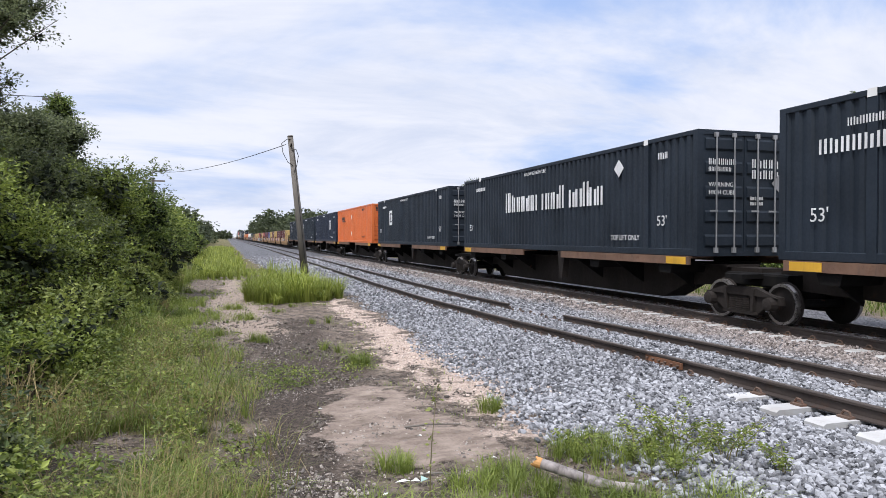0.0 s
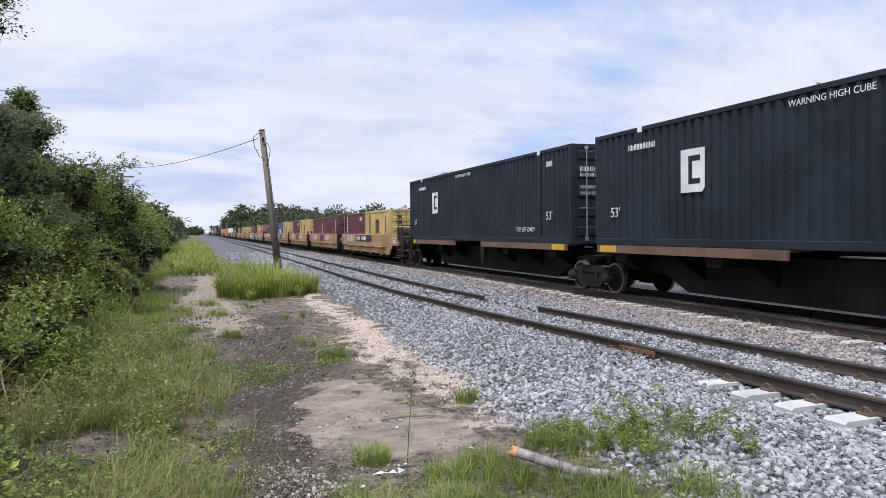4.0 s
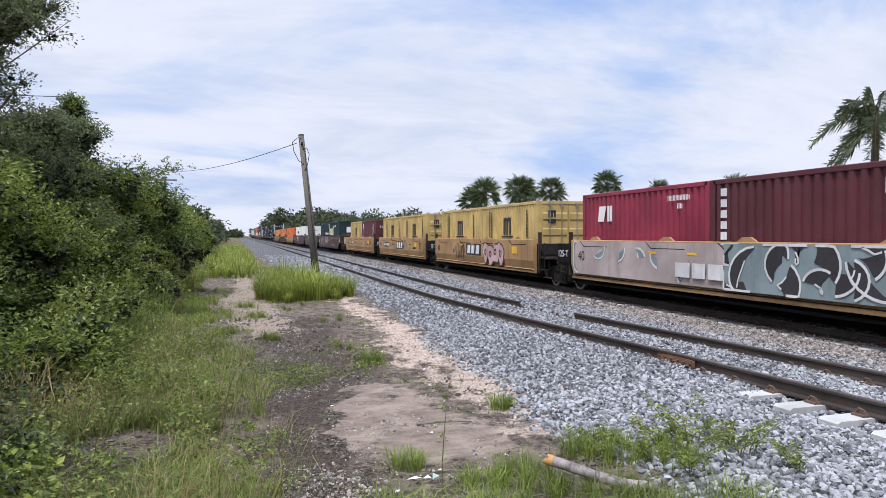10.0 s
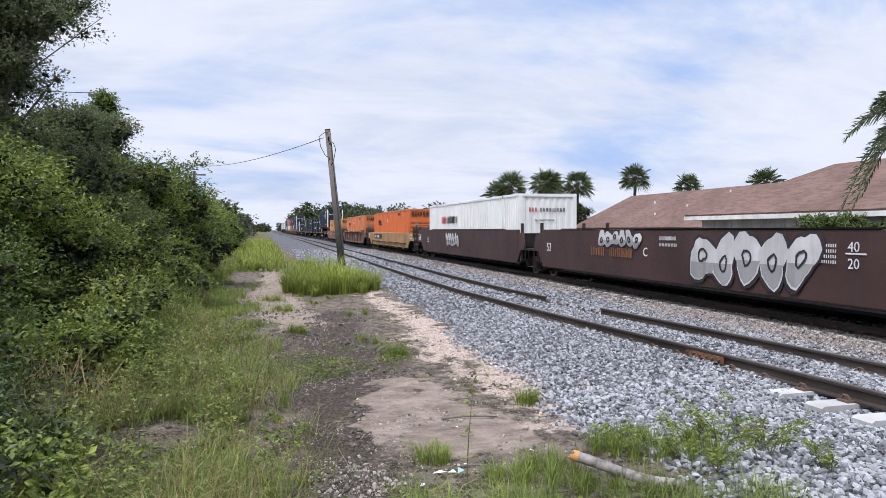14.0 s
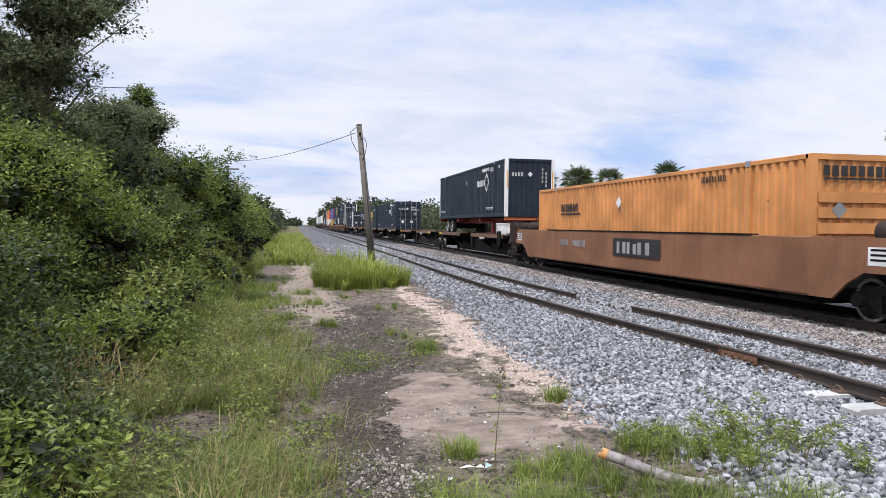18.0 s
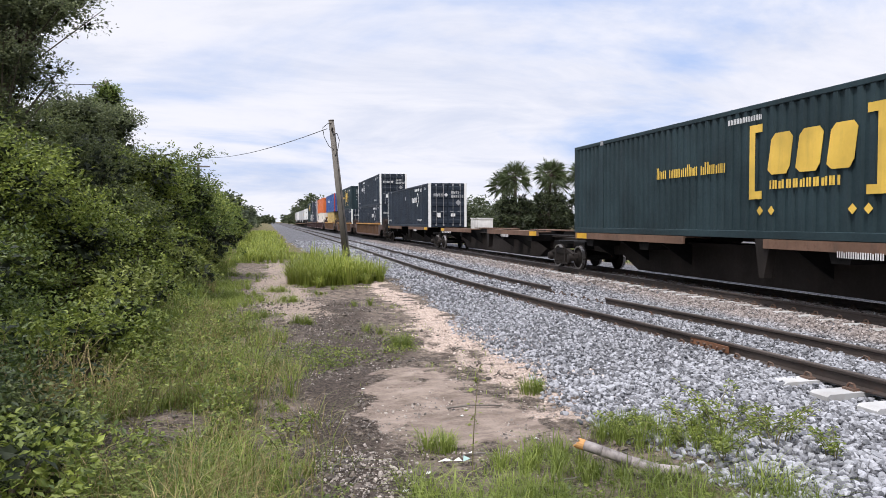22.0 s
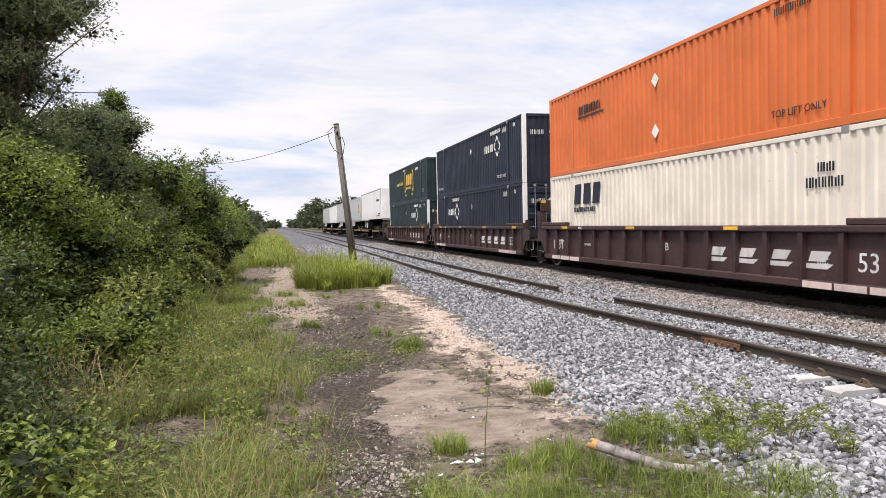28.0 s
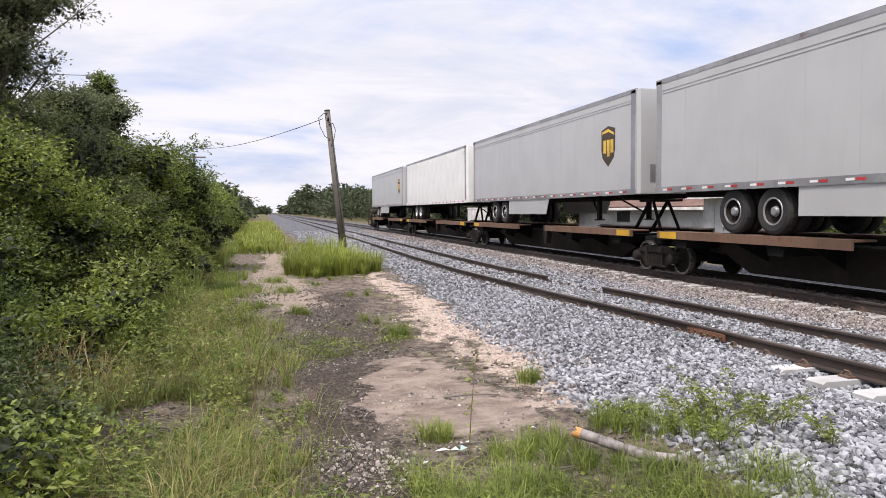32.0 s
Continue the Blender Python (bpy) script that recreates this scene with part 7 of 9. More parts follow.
def leaves(points, normals, size, rng, slim=0.45, flatness=0.9):
    """Bent rhombic leaves that spread outward and lie rather flat, as leaves do in daylight: vertices and quads."""
    n = len(points)
    d = normals * 0.8 + rng.normal(0, 0.6, (n, 3))
    d[:, 2] = d[:, 2] * 0.6 - 0.12
    d /= np.linalg.norm(d, axis=1, keepdims=True) + 1e-9
    r = rng.normal(0, 0.55, (n, 3))
    r[:, 2] += flatness
    side = np.cross(d, r)
    side /= np.linalg.norm(side, axis=1, keepdims=True) + 1e-9
    up = np.cross(side, d)
    s = size * rng.uniform(0.6, 1.3, (n, 1))
    w = s * slim
    b = points + d * s * 0.5 + side * w * 0.5 + up * s * 0.10
    c = points + d * s
    e = points + d * s * 0.5 - side * w * 0.5 + up * s * 0.10
    v = np.stack([points, b, c, e], 1).reshape(-1, 3)
    return v, np.arange(4 * n).reshape(n, 4)


def shell(centres, radii, count, rng, inner=0.55, squash=0.8):
    """Points scattered near the surfaces of many clumps, and the way out."""
    k = rng.choice(len(centres), count, p=radii ** 2 / np.sum(radii ** 2))
    d = rng.normal(0, 1, (count, 3))
    d /= np.linalg.norm(d, axis=1, keepdims=True)
    r = radii[k] * (inner + (1 - inner) * rng.random(count) ** 0.6)
    p = centres[k] + d * r[:, None] * np.array([1, 1, squash])
    return p, d


def sprays(lumps, radii, twigs, per, spread, rng):
    """Leaf places in sprays on the outsides of lumps: each spray is a short leafy twig."""
    k = rng.choice(len(lumps), twigs, p=radii ** 2 / np.sum(radii ** 2))
    d = rng.normal(0, 1, (twigs, 3))
    d[:, 2] = np.where(rng.random(twigs) < 0.7, np.abs(d[:, 2]) * 1.1 + 0.1, d[:, 2] * 0.7)
    d /= np.linalg.norm(d, axis=1, keepdims=True)
    r = radii[k] * (0.70 + 0.45 * rng.random(twigs) ** 1.5)
    root = lumps[k] + d * r[:, None] * np.array([1.12, 1.12, 0.72])
    way = d + rng.normal(0, 0.4, (twigs, 3))
    way[:, 2] += 0.2
    way /= np.linalg.norm(way, axis=1, keepdims=True)
    u = rng.uniform(-0.3, 1.0, (twigs, per))
    p = root[:, None, :] + way[:, None, :] * (u * spread)[:, :, None] + rng.normal(0, spread * 0.11, (twigs, per, 3))
    q = np.repeat(way[:, None, :], per, 1) + rng.normal(0, 0.5, (twigs, per, 3))
    return p.reshape(-1, 3), q.reshape(-1, 3)


def deep_leaves(lumps, radii, count, rng):
    """Places of the larger leaves inside the lumps, which are coloured as if in deep shade."""
    k = rng.choice(len(lumps), count, p=radii ** 2 / np.sum(radii ** 2))
    d = rng.normal(0, 1, (count, 3))
    d /= np.linalg.norm(d, axis=1, keepdims=True)
    return lumps[k] + d * (radii[k] * rng.uniform(0.25, 0.7, count))[:, None], d


# near-black leaf colour stands in for the shade deep inside the foliage
INNER_SHADE = leaf_mat("shade_dark_inner_leaf", (0.012, 0.02, 0.007), (0.036, 0.05, 0.016), 0.1, 0.7)


def crown_parts(t, cen, rad, twigs, per, size, mat, slim, spread, rng, low=None, old=2.3, inner=0.11):
    p, q = sprays(cen, rad, twigs, per, spread, rng)
    if low is not None:
        p[:, 2] = np.maximum(p[:, 2], low)
    v, f = leaves(p, q, size, rng, slim)
    part("crown", array_mesh("crown", v, 4, f, mat), mat, t)
    # inner leaves in the painted shade colour; old scales their size
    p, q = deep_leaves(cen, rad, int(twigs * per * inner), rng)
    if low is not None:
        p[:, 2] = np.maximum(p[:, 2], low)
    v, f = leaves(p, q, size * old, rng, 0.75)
    part("inner_foliage", array_mesh("inner_foliage", v, 4, f, INNER_SHADE), INNER_SHADE, t)


def bush(name, x, y, w, d, h, n, twigs, per, size, mat, label, seed, category="bush", group="", slim=0.5, spread=0.3, rr=(0.35, 0.8), low=0.1):
    """A bush of leafy lumps on several stems: half width, half depth and height; n lumps."""
    rng = np.random.default_rng(seed)
    z0 = float(ground_z(np.array(x), np.array(y)))
    b = thing(name, pose(x, y, z0), label, category, group)
    cen, rad = [], []
    for k in range(n):
        c = low + (1 - low) * rng.random() ** 0.9
        lim = (1 - 0.8 * c ** 2.4) ** 0.5 * rng.uniform(0.72, 1.08)
        a = rng.uniform(0, 6.28318)
        f = lim if rng.random() < 0.8 else lim * rng.random()
        r = rng.uniform(*rr) * min(1.0, h / 2.6)
        cen.append((w * f * math.cos(a), d * f * math.sin(a), max(r * 0.5, c * h - r * 0.6)))
        rad.append(r)
    cen, rad = np.array(cen), np.array(rad)
    st = Shape()
    for k in range(0, n, max(1, n // 16)):
        c = cen[k]
        st.path([(0.12 * math.cos(k), 0.12 * math.sin(k), -0.1), tuple(c * np.array([0.45, 0.45, 0.5])), tuple(c)], 0.045 if h > 2 else 0.02, 5, 0.01)
    part("stem", st, BARK, b)
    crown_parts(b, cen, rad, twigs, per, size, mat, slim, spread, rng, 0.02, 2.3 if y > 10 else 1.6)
    return b


# hedge on the left of the dirt, near to far: x, y, half width, half depth, height, leaf, leaf size
HEDGE = [
    (-2.3, 5.6, 0.7, 0.7, 0.9, LEAF_SHADED, 0.055), (-3.3, 6.6, 0.9, 1.0, 2.0, LEAF_SHADED, 0.065), (-4.4, 8.2, 1.4, 1.3, 3.1, LEAF_DARK, 0.07),
    (-3.7, 9.6, 0.9, 1.0, 2.2, LEAF_DARK, 0.065), (-4.2, 11.2, 0.9, 1.0, 2.7, LEAF_MID, 0.08),
    (-4.7, 12.4, 1.3, 1.4, 3.7, LEAF_MID, 0.08), (-3.5, 13.6, 1.0, 1.4, 2.4, LEAF_MID, 0.075), (-6.0, 14.5, 1.6, 1.8, 4.7, LEAF_OLIVE, 0.08),
    (-4.8, 17.6, 1.7, 1.7, 4.5, LEAF_OLIVE, 0.085), (-3.4, 18.0, 1.0, 1.3, 2.5, LEAF_MID, 0.085), (-3.9, 21.8, 1.6, 1.7, 3.9, LEAF_MID, 0.095),
    (-5.8, 23.0, 1.8, 2.2, 4.7, LEAF_OLIVE, 0.10), (-3.3, 25.8, 1.5, 1.9, 3.8, LEAF_DARK, 0.10), (-4.6, 29.0, 1.6, 2.0, 3.5, LEAF_OLIVE, 0.11),
    (-4.2, 33.0, 1.5, 2.4, 3.5, LEAF_MID, 0.12), (-4.7, 39.0, 1.9, 3.0, 3.8, LEAF_YELLOW, 0.13), (-4.9, 46.5, 2.1, 3.6, 3.5, LEAF_MID, 0.15),
    (-5.0, 55.0, 2.3, 4.4, 3.6, LEAF_MID, 0.18), (-5.5, 66.0, 2.6, 5.5, 4.0, LEAF_DARK, 0.21), (-5.9, 80.0, 3.0, 7.0, 4.6, LEAF_MID, 0.25)]
LEAF_WORDS = {"shade_darkened_leaf": "dense green bush with leaves coloured dark as if in shade", "dark_leaf": "dense dark green bush with small glossy leaves", "mid_green_leaf": "leafy mid-green bush leaning over the verge", "yellow_green_leaf": "yellow-green bush with broad leaves", "olive_leaf": "tall olive-brown bush with dusty leaves"}
for k, (x, y, w, d, h, m, sz) in enumerate(HEDGE):
    vol = (w * d) ** 0.5 * h
    twigs = int(min(1500, 190 + 210 * vol) * (1.1 if y < 30 else 0.6))
    bush("pepper_bush", x, y, w, d, h, int(7 + 2.2 * vol), twigs, 15 if y < 40 else 10, sz * (0.95 if y < 40 else 1.1), m, LEAF_WORDS[m.name], 100 + k, "bush", "hedge along the verge", 0.52, 0.36 if y < 30 else 0.6, (0.4, 0.95), (0.5 if 16 < y < 27 else 0.3) if h > 2.2 else 0.1)
# low leafy shrubs where the hedge meets the grass: x, y, half width, half depth, height, leaf
SHRUBS = [
    (-1.75, 4.9, 0.4, 0.4, 0.75, LEAF_MID), (-1.95, 6.3, 0.35, 0.4, 0.55, LEAF_OLIVE), (-2.75, 8.4, 0.4, 0.4, 0.9, LEAF_MID),
    (-2.2, 9.4, 0.4, 0.5, 0.9, LEAF_MID), (-2.2, 10.7, 0.45, 0.5, 0.95, LEAF_MID), (-2.35, 12.0, 0.5, 0.6, 1.2, LEAF_YELLOW), (-2.45, 13.6, 0.5, 0.6, 1.0, LEAF_MID),
    (-2.4, 15.4, 0.5, 0.7, 0.9, LEAF_YELLOW), (-2.5, 17.4, 0.5, 0.8, 1.0, LEAF_MID), (-2.2, 19.6, 0.6, 1.0, 1.2, LEAF_YELLOW), (-2.3, 22.2, 0.55, 1.0, 0.9, LEAF_YELLOW),
    (-2.5, 25.0, 0.7, 1.2, 1.3, LEAF_YELLOW), (-2.7, 28.4, 0.7, 1.4, 1.5, LEAF_YELLOW), (-2.9, 32.5, 0.7, 1.6, 1.5, LEAF_YELLOW), (-2.6, 21.0, 0.6, 0.9, 1.6, LEAF_MID), (-2.6, 27.0, 0.7, 1.2, 1.8, LEAF_YELLOW), (-2.9, 23.6, 0.7, 1.0, 1.7, LEAF_MID)]
for k, (x, y, w, d, h, m) in enumerate(SHRUBS):
    bush("low_shrub", x, y, w, d, h, 12, int(120 + 160 * h), 9, 0.055 + 0.0022 * y, m, {"dark_leaf": "low dark green shrub at the foot of the hedge", "mid_green_leaf": "low mid-green shrub at the foot of the hedge", "yellow_green_leaf": "low yellow-green shrub with pale leaf tips", "olive_leaf": "low dusty olive shrub at the foot of the hedge"}[m.name], 700 + k, "shrub", "shrubs below the hedge", 0.52, 0.26, (0.4, 0.75), 0.05)


def reaching_branch():
    rng = np.random.default_rng(77)
    b = thing("leaning_branch", pose(-3.75, 25.6, 0.05), "leafy branch reaching out from the hedge over the verge", "branch")
    pts = [(-0.2, 0, 1.5), (0.3, 0.1, 2.9), (0.9, 0.2, 3.7), (1.5, 0.3, 4.0), (1.9, 0.4, 4.05)]
    part("stem", Shape().path([(-0.4, 0, -0.3)] + pts, 0.05, 6, 0.01), BARK, b)
    p, q = sprays(np.array(pts[1:]) , np.array([0.4, 0.3, 0.2, 0.12]), 100, 11, 0.3, rng)
    v, f = leaves(p, q, 0.11, rng, 0.45)
    part("foliage", array_mesh("foliage", v, 4, f, LEAF_MID), LEAF_MID, b)


reaching_branch()


def make_tree(x, y, seed, label, masses, mat, twigs, size, trunk=0.15, rr=(0.22, 0.5), inner=0.11):
    """A tree whose limbs end in leafy lumps; masses: centre x, y, z, half sizes, number of lumps."""
    rng = np.random.default_rng(seed)
    z0 = float(ground_z(np.array(x), np.array(y)))
    t = thing("tree", pose(x, y, z0), label, "tree", "trees behind the hedge")
    cen = []
    for cx, cy, cz, rx, ry, rz, n in masses:
        d = rng.normal(0, 1, (n, 3))
        d /= np.linalg.norm(d, axis=1, keepdims=True)
        cen.append(np.array((cx - x, cy - y, cz - z0)) + d * rng.uniform(0.3, 1.0, (n, 1)) * np.array((rx, ry, rz)))
    cen = np.concatenate(cen)
    rad = rng.uniform(*rr, len(cen))
    top = float(cen[:, 2].max())
    s = Shape()
    s.path([(0, 0, -0.2), (0.06, 0.05, top * 0.3), (-0.05, 0.1, top * 0.55), (0.02, 0.06, top * 0.8)], trunk, 9, trunk * 0.4)
    for c in cen:
        u = max(0.25, min(0.75, c[2] / top - 0.2))
        root = Vector((0, 0.06, top * u))
        mid = root.lerp(Vector(c), 0.5) + Vector((0, 0, 0.12))
        s.path([tuple(root), tuple(mid), tuple(c), tuple(c + (c - np.array(mid)) * 0.45)], trunk * 0.17, 5, 0.005)
    part("trunk", s, BARK, t)
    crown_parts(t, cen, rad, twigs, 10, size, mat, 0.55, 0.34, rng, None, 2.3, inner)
    return t


make_tree(-5.3, 16.0, 7, "tall dark tree with a ragged crown", [(-5.0, 16, 4.9, 1.2, 1.1, 0.6, 30), (-4.7, 16, 6.0, 1.25, 1.1, 0.75, 40), (-4.2, 16, 6.35, 0.7, 0.7, 0.25, 12), (-5.0, 16, 7.4, 1.0, 1.0, 0.7, 22)], LEAF_OAK, 4600, 0.068, 0.11, (0.12, 0.36), 0.02)
make_tree(-7.0, 15.2, 8, "tall dark tree with dense small leaves", [(-6.9, 15.2, 5.2, 1.2, 1.0, 1.3, 30), (-6.6, 15.2, 7.3, 1.2, 1.0, 1.0, 30)], LEAF_OAK, 3800, 0.075, 0.12, (0.16, 0.40), 0.02)
make_tree(-5.6, 22.0, 12, "dark olive tree with a ragged rounded crown", [(-5.7, 22, 4.1, 1.7, 1.1, 0.7, 36), (-5.3, 22, 4.8, 0.9, 0.8, 0.35, 11), (-4.3, 22, 4.5, 0.5, 0.5, 0.3, 7)], LEAF_OAK, 2800, 0.085, 0.1, (0.14, 0.36), 0.04)
make_tree(-7.6, 20.0, 10, "tall dark tree at the back of the hedge", [(-7.4, 20, 5.2, 1.6, 1.4, 1.3, 34)], LEAF_OLIVE, 1800, 0.09)
make_tree(-6.5, 29.6, 9, "dark tree grown round an old pole", [(-6.2, 29.6, 3.8, 1.1, 0.9, 1.1, 26), (-6.2, 29.6, 5.4, 0.8, 0.6, 0.9, 22), (-6.0, 29.5, 6.4, 0.45, 0.4, 0.5, 9)], LEAF_DARK, 2200, 0.10, 0.15, (0.14, 0.34))


def blades(x, y, z, h, w, lean, rng, seg=2):
    """Grass blades of two bent pieces each."""
    n = len(x)
    a = rng.uniform(0, 6.28318, n)
    dx, dy = np.cos(a), np.sin(a)
    px, py = -dy * w * 0.5, dx * w * 0.5
    l = lean * rng.uniform(0.2, 1.2, n)
    base = np.stack([x, y, z], 1)
    m = base + np.stack([dx * l * 0.35 * h, dy * l * 0.35 * h, 0.6 * h], 1)
    t = base + np.stack([dx * l * h, dy * l * h, h * (1 - 0.25 * l)], 1)
    side = np.stack([px, py, np.zeros(n)], 1)
    v = np.stack([base - side, base + side, m + side * 0.8, m - side * 0.8, t], 1).reshape(-1, 3)
    k = np.arange(n)[:, None] * 5
    f = np.concatenate([k + np.array([[0, 1, 2]]), k + np.array([[0, 2, 3]]), k + np.array([[3, 2, 4]])], 0)
    return v, f


def grass_field(name, label, n, box, keep, hmin, hmax, w, lean, mat, seed, dome=None):
    rng = np.random.default_rng(seed)
    x, y = rng.uniform(box[0], box[1], n), rng.uniform(box[2], box[3], n)
    ok = rng.random(n) < keep(x, y)
    x, y = x[ok], y[ok]
    z = ground_z(x, y) - 0.01
    h = rng.uniform(hmin, hmax, len(x)) * (0.6 + 0.8 * value_noise(x, y, 0.7, seed))
    if dome:
        h = h * dome(x, y)
    v, f = blades(x, y, z, h, w * rng.uniform(0.6, 1.4, len(x)), lean, rng)
    me = array_mesh(name, v, 3, f, mat)
    return tagged(new(name, me), label, "grass", "", "stuff")


def verge_keep(x, y):
    g = masks(x, y)[5]
    return np.clip(g * np.clip((value_noise(x, y, 0.45, 35) - 0.15) * 2.2, 0, 1), 0, 1) * (x < ballast_edge(y) + 0.1)


def left_edge(y):
    """Right-hand limit of the tall grass."""
    return np.interp(y, (3, 8, 9.6, 11.6, 14.6, 20, 40), (0.35, 0.32, 0.25, -0.1, -0.9, -1.3, -1.6)) + 0.5 * (value_noise(y, y * 0, 0.7, 17) - 0.5)


def left_keep(x, y):
    e = np.clip((left_edge(y) + 0.25 - x) * 1.1, 0, 1)
    bare = np.clip(((x + 1.05) / 0.5) ** 2 + ((y - 6.85) / 0.75) ** 2 - 0.7, 0, 1)
    bare2 = np.clip(((x + 1.2) / 0.3) ** 2 + ((y - 9.0) / 1.0) ** 2 - 0.7, 0.1, 1)
    e = e * np.where(y < 10, np.clip((x + 1.95) * 3, 0, 1), 1)
    e = e * np.where((x < -0.75) & (y < 6.3), 0.3, 1)
    return np.clip(e * bare * bare2 * np.clip((value_noise(x, y, 0.5, 33) - 0.25) * 2.4, 0.06, 1), 0, 1)


def tuft_keep(x, y):
    out = 0 * x
    for cx, cy, r in TUFTS:
        out = np.maximum(out, np.clip(1.2 - ((x - cx) ** 2 + (y - cy) ** 2) / r ** 2, 0, 1))
    return out


TUFTS = [(1.42, 5.95, 0.3), (1.9, 5.25, 0.4), (2.25, 5.4, 0.35), (3.0, 5.75, 0.3), (3.35, 5.95, 0.35), (2.3, 5.0, 0.45), (2.75, 4.75, 0.5), (1.9, 4.6, 0.35), (3.3, 5.5, 0.45), (3.7, 5.3, 0.35), (0.45, 17.6, 0.4), (-0.5, 18.0, 0.8), (0.2, 20.5, 0.5), (2.95, 7.6, 0.22), (-0.3, 15.4, 0.6), (0.6, 14.0, 0.35), (2.05, 11.0, 0.3)]
GRASS_DARK = leaf_mat("dark_grass_blade", (0.075, 0.115, 0.02), (0.25, 0.31, 0.065), 0.38, 0.6, 0.5)


grass_field("grass", "thin low grass over the dirt verge", 40000, (-3, 4.4, 2.6, 14), verge_keep, 0.03, 0.11, 0.006, 1.2, GRASS, 41)
grass_field("grass_tufts", "scattered green grass tufts on the dirt", 42000, (-1, 4.8, 4.2, 21), tuft_keep, 0.05, 0.2, 0.006, 1.2, GRASS, 48)
grass_field("grass", "low grass along the verge farther on", 45000, (-2.5, 3.0, 14, 45), verge_keep, 0.05, 0.16, 0.012, 0.9, GRASS, 42)
grass_field("grass", "taller tangled grass below the bushes", 15000, (-3.0, 0.7, 3.0, 17), left_keep, 0.12, 0.46, 0.006, 1.6, GRASS, 43)
grass_field("grass", "dark green tangled grass below the bushes", 26000, (-3.0, 0.7, 3.0, 17), left_keep, 0.12, 0.42, 0.007, 1.6, GRASS_DARK, 53)
grass_field("dry_grass", "dry pale stems among the grass below the bushes", 24000, (-3.0, 0.7, 3.0, 16), left_keep, 0.2, 0.55, 0.005, 1.2, GRASS_DRY, 44)


def tussocks(name, label, centres, per, h, width, mat, seed, root=0.10):
    """Grass growing in tussocks: blades in three bent pieces that arch outward."""
    rng = np.random.default_rng(seed)
    c = np.repeat(np.array(centres, float), per, 0)
    n = len(c)
    a = rng.uniform(0, 6.28318, n)
    dx, dy = np.cos(a), np.sin(a)
    r0 = root * rng.random(n) * c[:, 2]
    x, y = c[:, 0] + dx * r0, c[:, 1] + dy * r0
    z = ground_z(x, y) - 0.01
    H = h * c[:, 2] * rng.uniform(0.55, 1.15, n)
    out = rng.random(n) ** 0.7 * 1.15
    base = np.stack([x, y, z], 1)
    way = np.stack([dx, dy, 0 * dx], 1)
    side = np.stack([-dy, dx, 0 * dx], 1) * (width * rng.uniform(0.6, 1.3, n) * 0.5)[:, None]
    up = np.array([0, 0, 1.0])
    p1 = base + way * (0.12 * out * H)[:, None] + up * (0.45 * H)[:, None]
    p2 = base + way * (0.42 * out * H)[:, None] + up * (0.82 * H * (1 - 0.12 * out))[:, None]
    p3 = base + way * (0.85 * out * H)[:, None] + up * (H * (1 - 0.42 * out))[:, None]
    v = np.stack([base - side, base + side, p1 + side, p1 - side, p2 + side * 0.7, p2 - side * 0.7, p3], 1).reshape(-1, 3)
    k = np.arange(n)[:, None] * 7
    f = np.concatenate([k + np.array([q]) for q in ([0, 1, 2], [0, 2, 3], [3, 2, 4], [3, 4, 5], [5, 4, 6])], 0)
    return tagged(new(name, array_mesh(name, v, 3, f, mat)), label, "grass", "", "stuff")


def spread(n, box, keep, lo, hi, seed):
    """Tussock centres and sizes inside a box, thinned by keep."""
    rng = np.random.default_rng(seed)
    x, y, s = rng.uniform(box[0], box[1], n), rng.uniform(box[2], box[3], n), rng.uniform(lo, hi, n)
    ok = rng.random(n) < keep(x, y)
    return np.stack([x[ok], y[ok], s[ok]], 1)


def clump_keep(x, y):
    d = ((x - 2.05) / 1.55) ** 2 + ((y - 23.6) / 2.4) ** 2
    return np.clip((1.15 - d + 0.5 * (value_noise(x, y, 0.5, 8) - 0.5)) * 2, 0, 1)


CLUMP = spread(330, (0.2, 4.0, 20.4, 27.0), clump_keep, 0.35, 1.15, 45)
CLUMP[:, 2] *= 0.6 + 0.4 * np.clip(1.15 - ((CLUMP[:, 0] - 2.05) / 1.55) ** 2 - ((CLUMP[:, 1] - 23.6) / 2.4) ** 2, 0, 1) ** 0.5
CLUMP[:, 2] *= 0.65 + 0.6 * value_noise(CLUMP[:, 0], CLUMP[:, 1], 0.7, 19)
tussocks("tall_grass_clump", "bright arching tall grass round the foot of the pole", CLUMP, 60, 1.15, 0.018, TALLGRASS, 45, 0.22)


def far_strip(x, y):
    return np.clip(1.3 - abs(x - (-0.6 - 0.002 * y)) / 1.6, 0, 1)


tussocks("tall_grass_strip", "bright tall grass strip beside the far path", spread(1500, (-3.0, 1.9, 34, 120), far_strip, 0.45, 1.1, 46), 15, 0.8, 0.042, TALLGRASS, 46)
tussocks("grass_tussocks", "arching green grass tussocks below the bushes", spread(380, (-3.0, 0.5, 3.6, 17), left_keep, 0.4, 1.0, 49), 40, 0.42, 0.007, GRASS, 49)
tussocks("grass_tussocks", "small grass tussocks along the verge", spread(420, (-1.6, 2.6, 12, 40), verge_keep, 0.4, 1.0, 50), 34, 0.26, 0.010, GRASS, 50)
tussocks("grass_tussocks", "grass tussocks at the near edge of the sand", np.array([(x + 0.35 * r * math.cos(k * 2.4), y + 0.35 * r * math.sin(k * 2.4), 0.6 + 0.08 * (k % 5)) for x, y, r in TUFTS for k in range(6)]), 42, 0.3, 0.006, GRASS, 51)
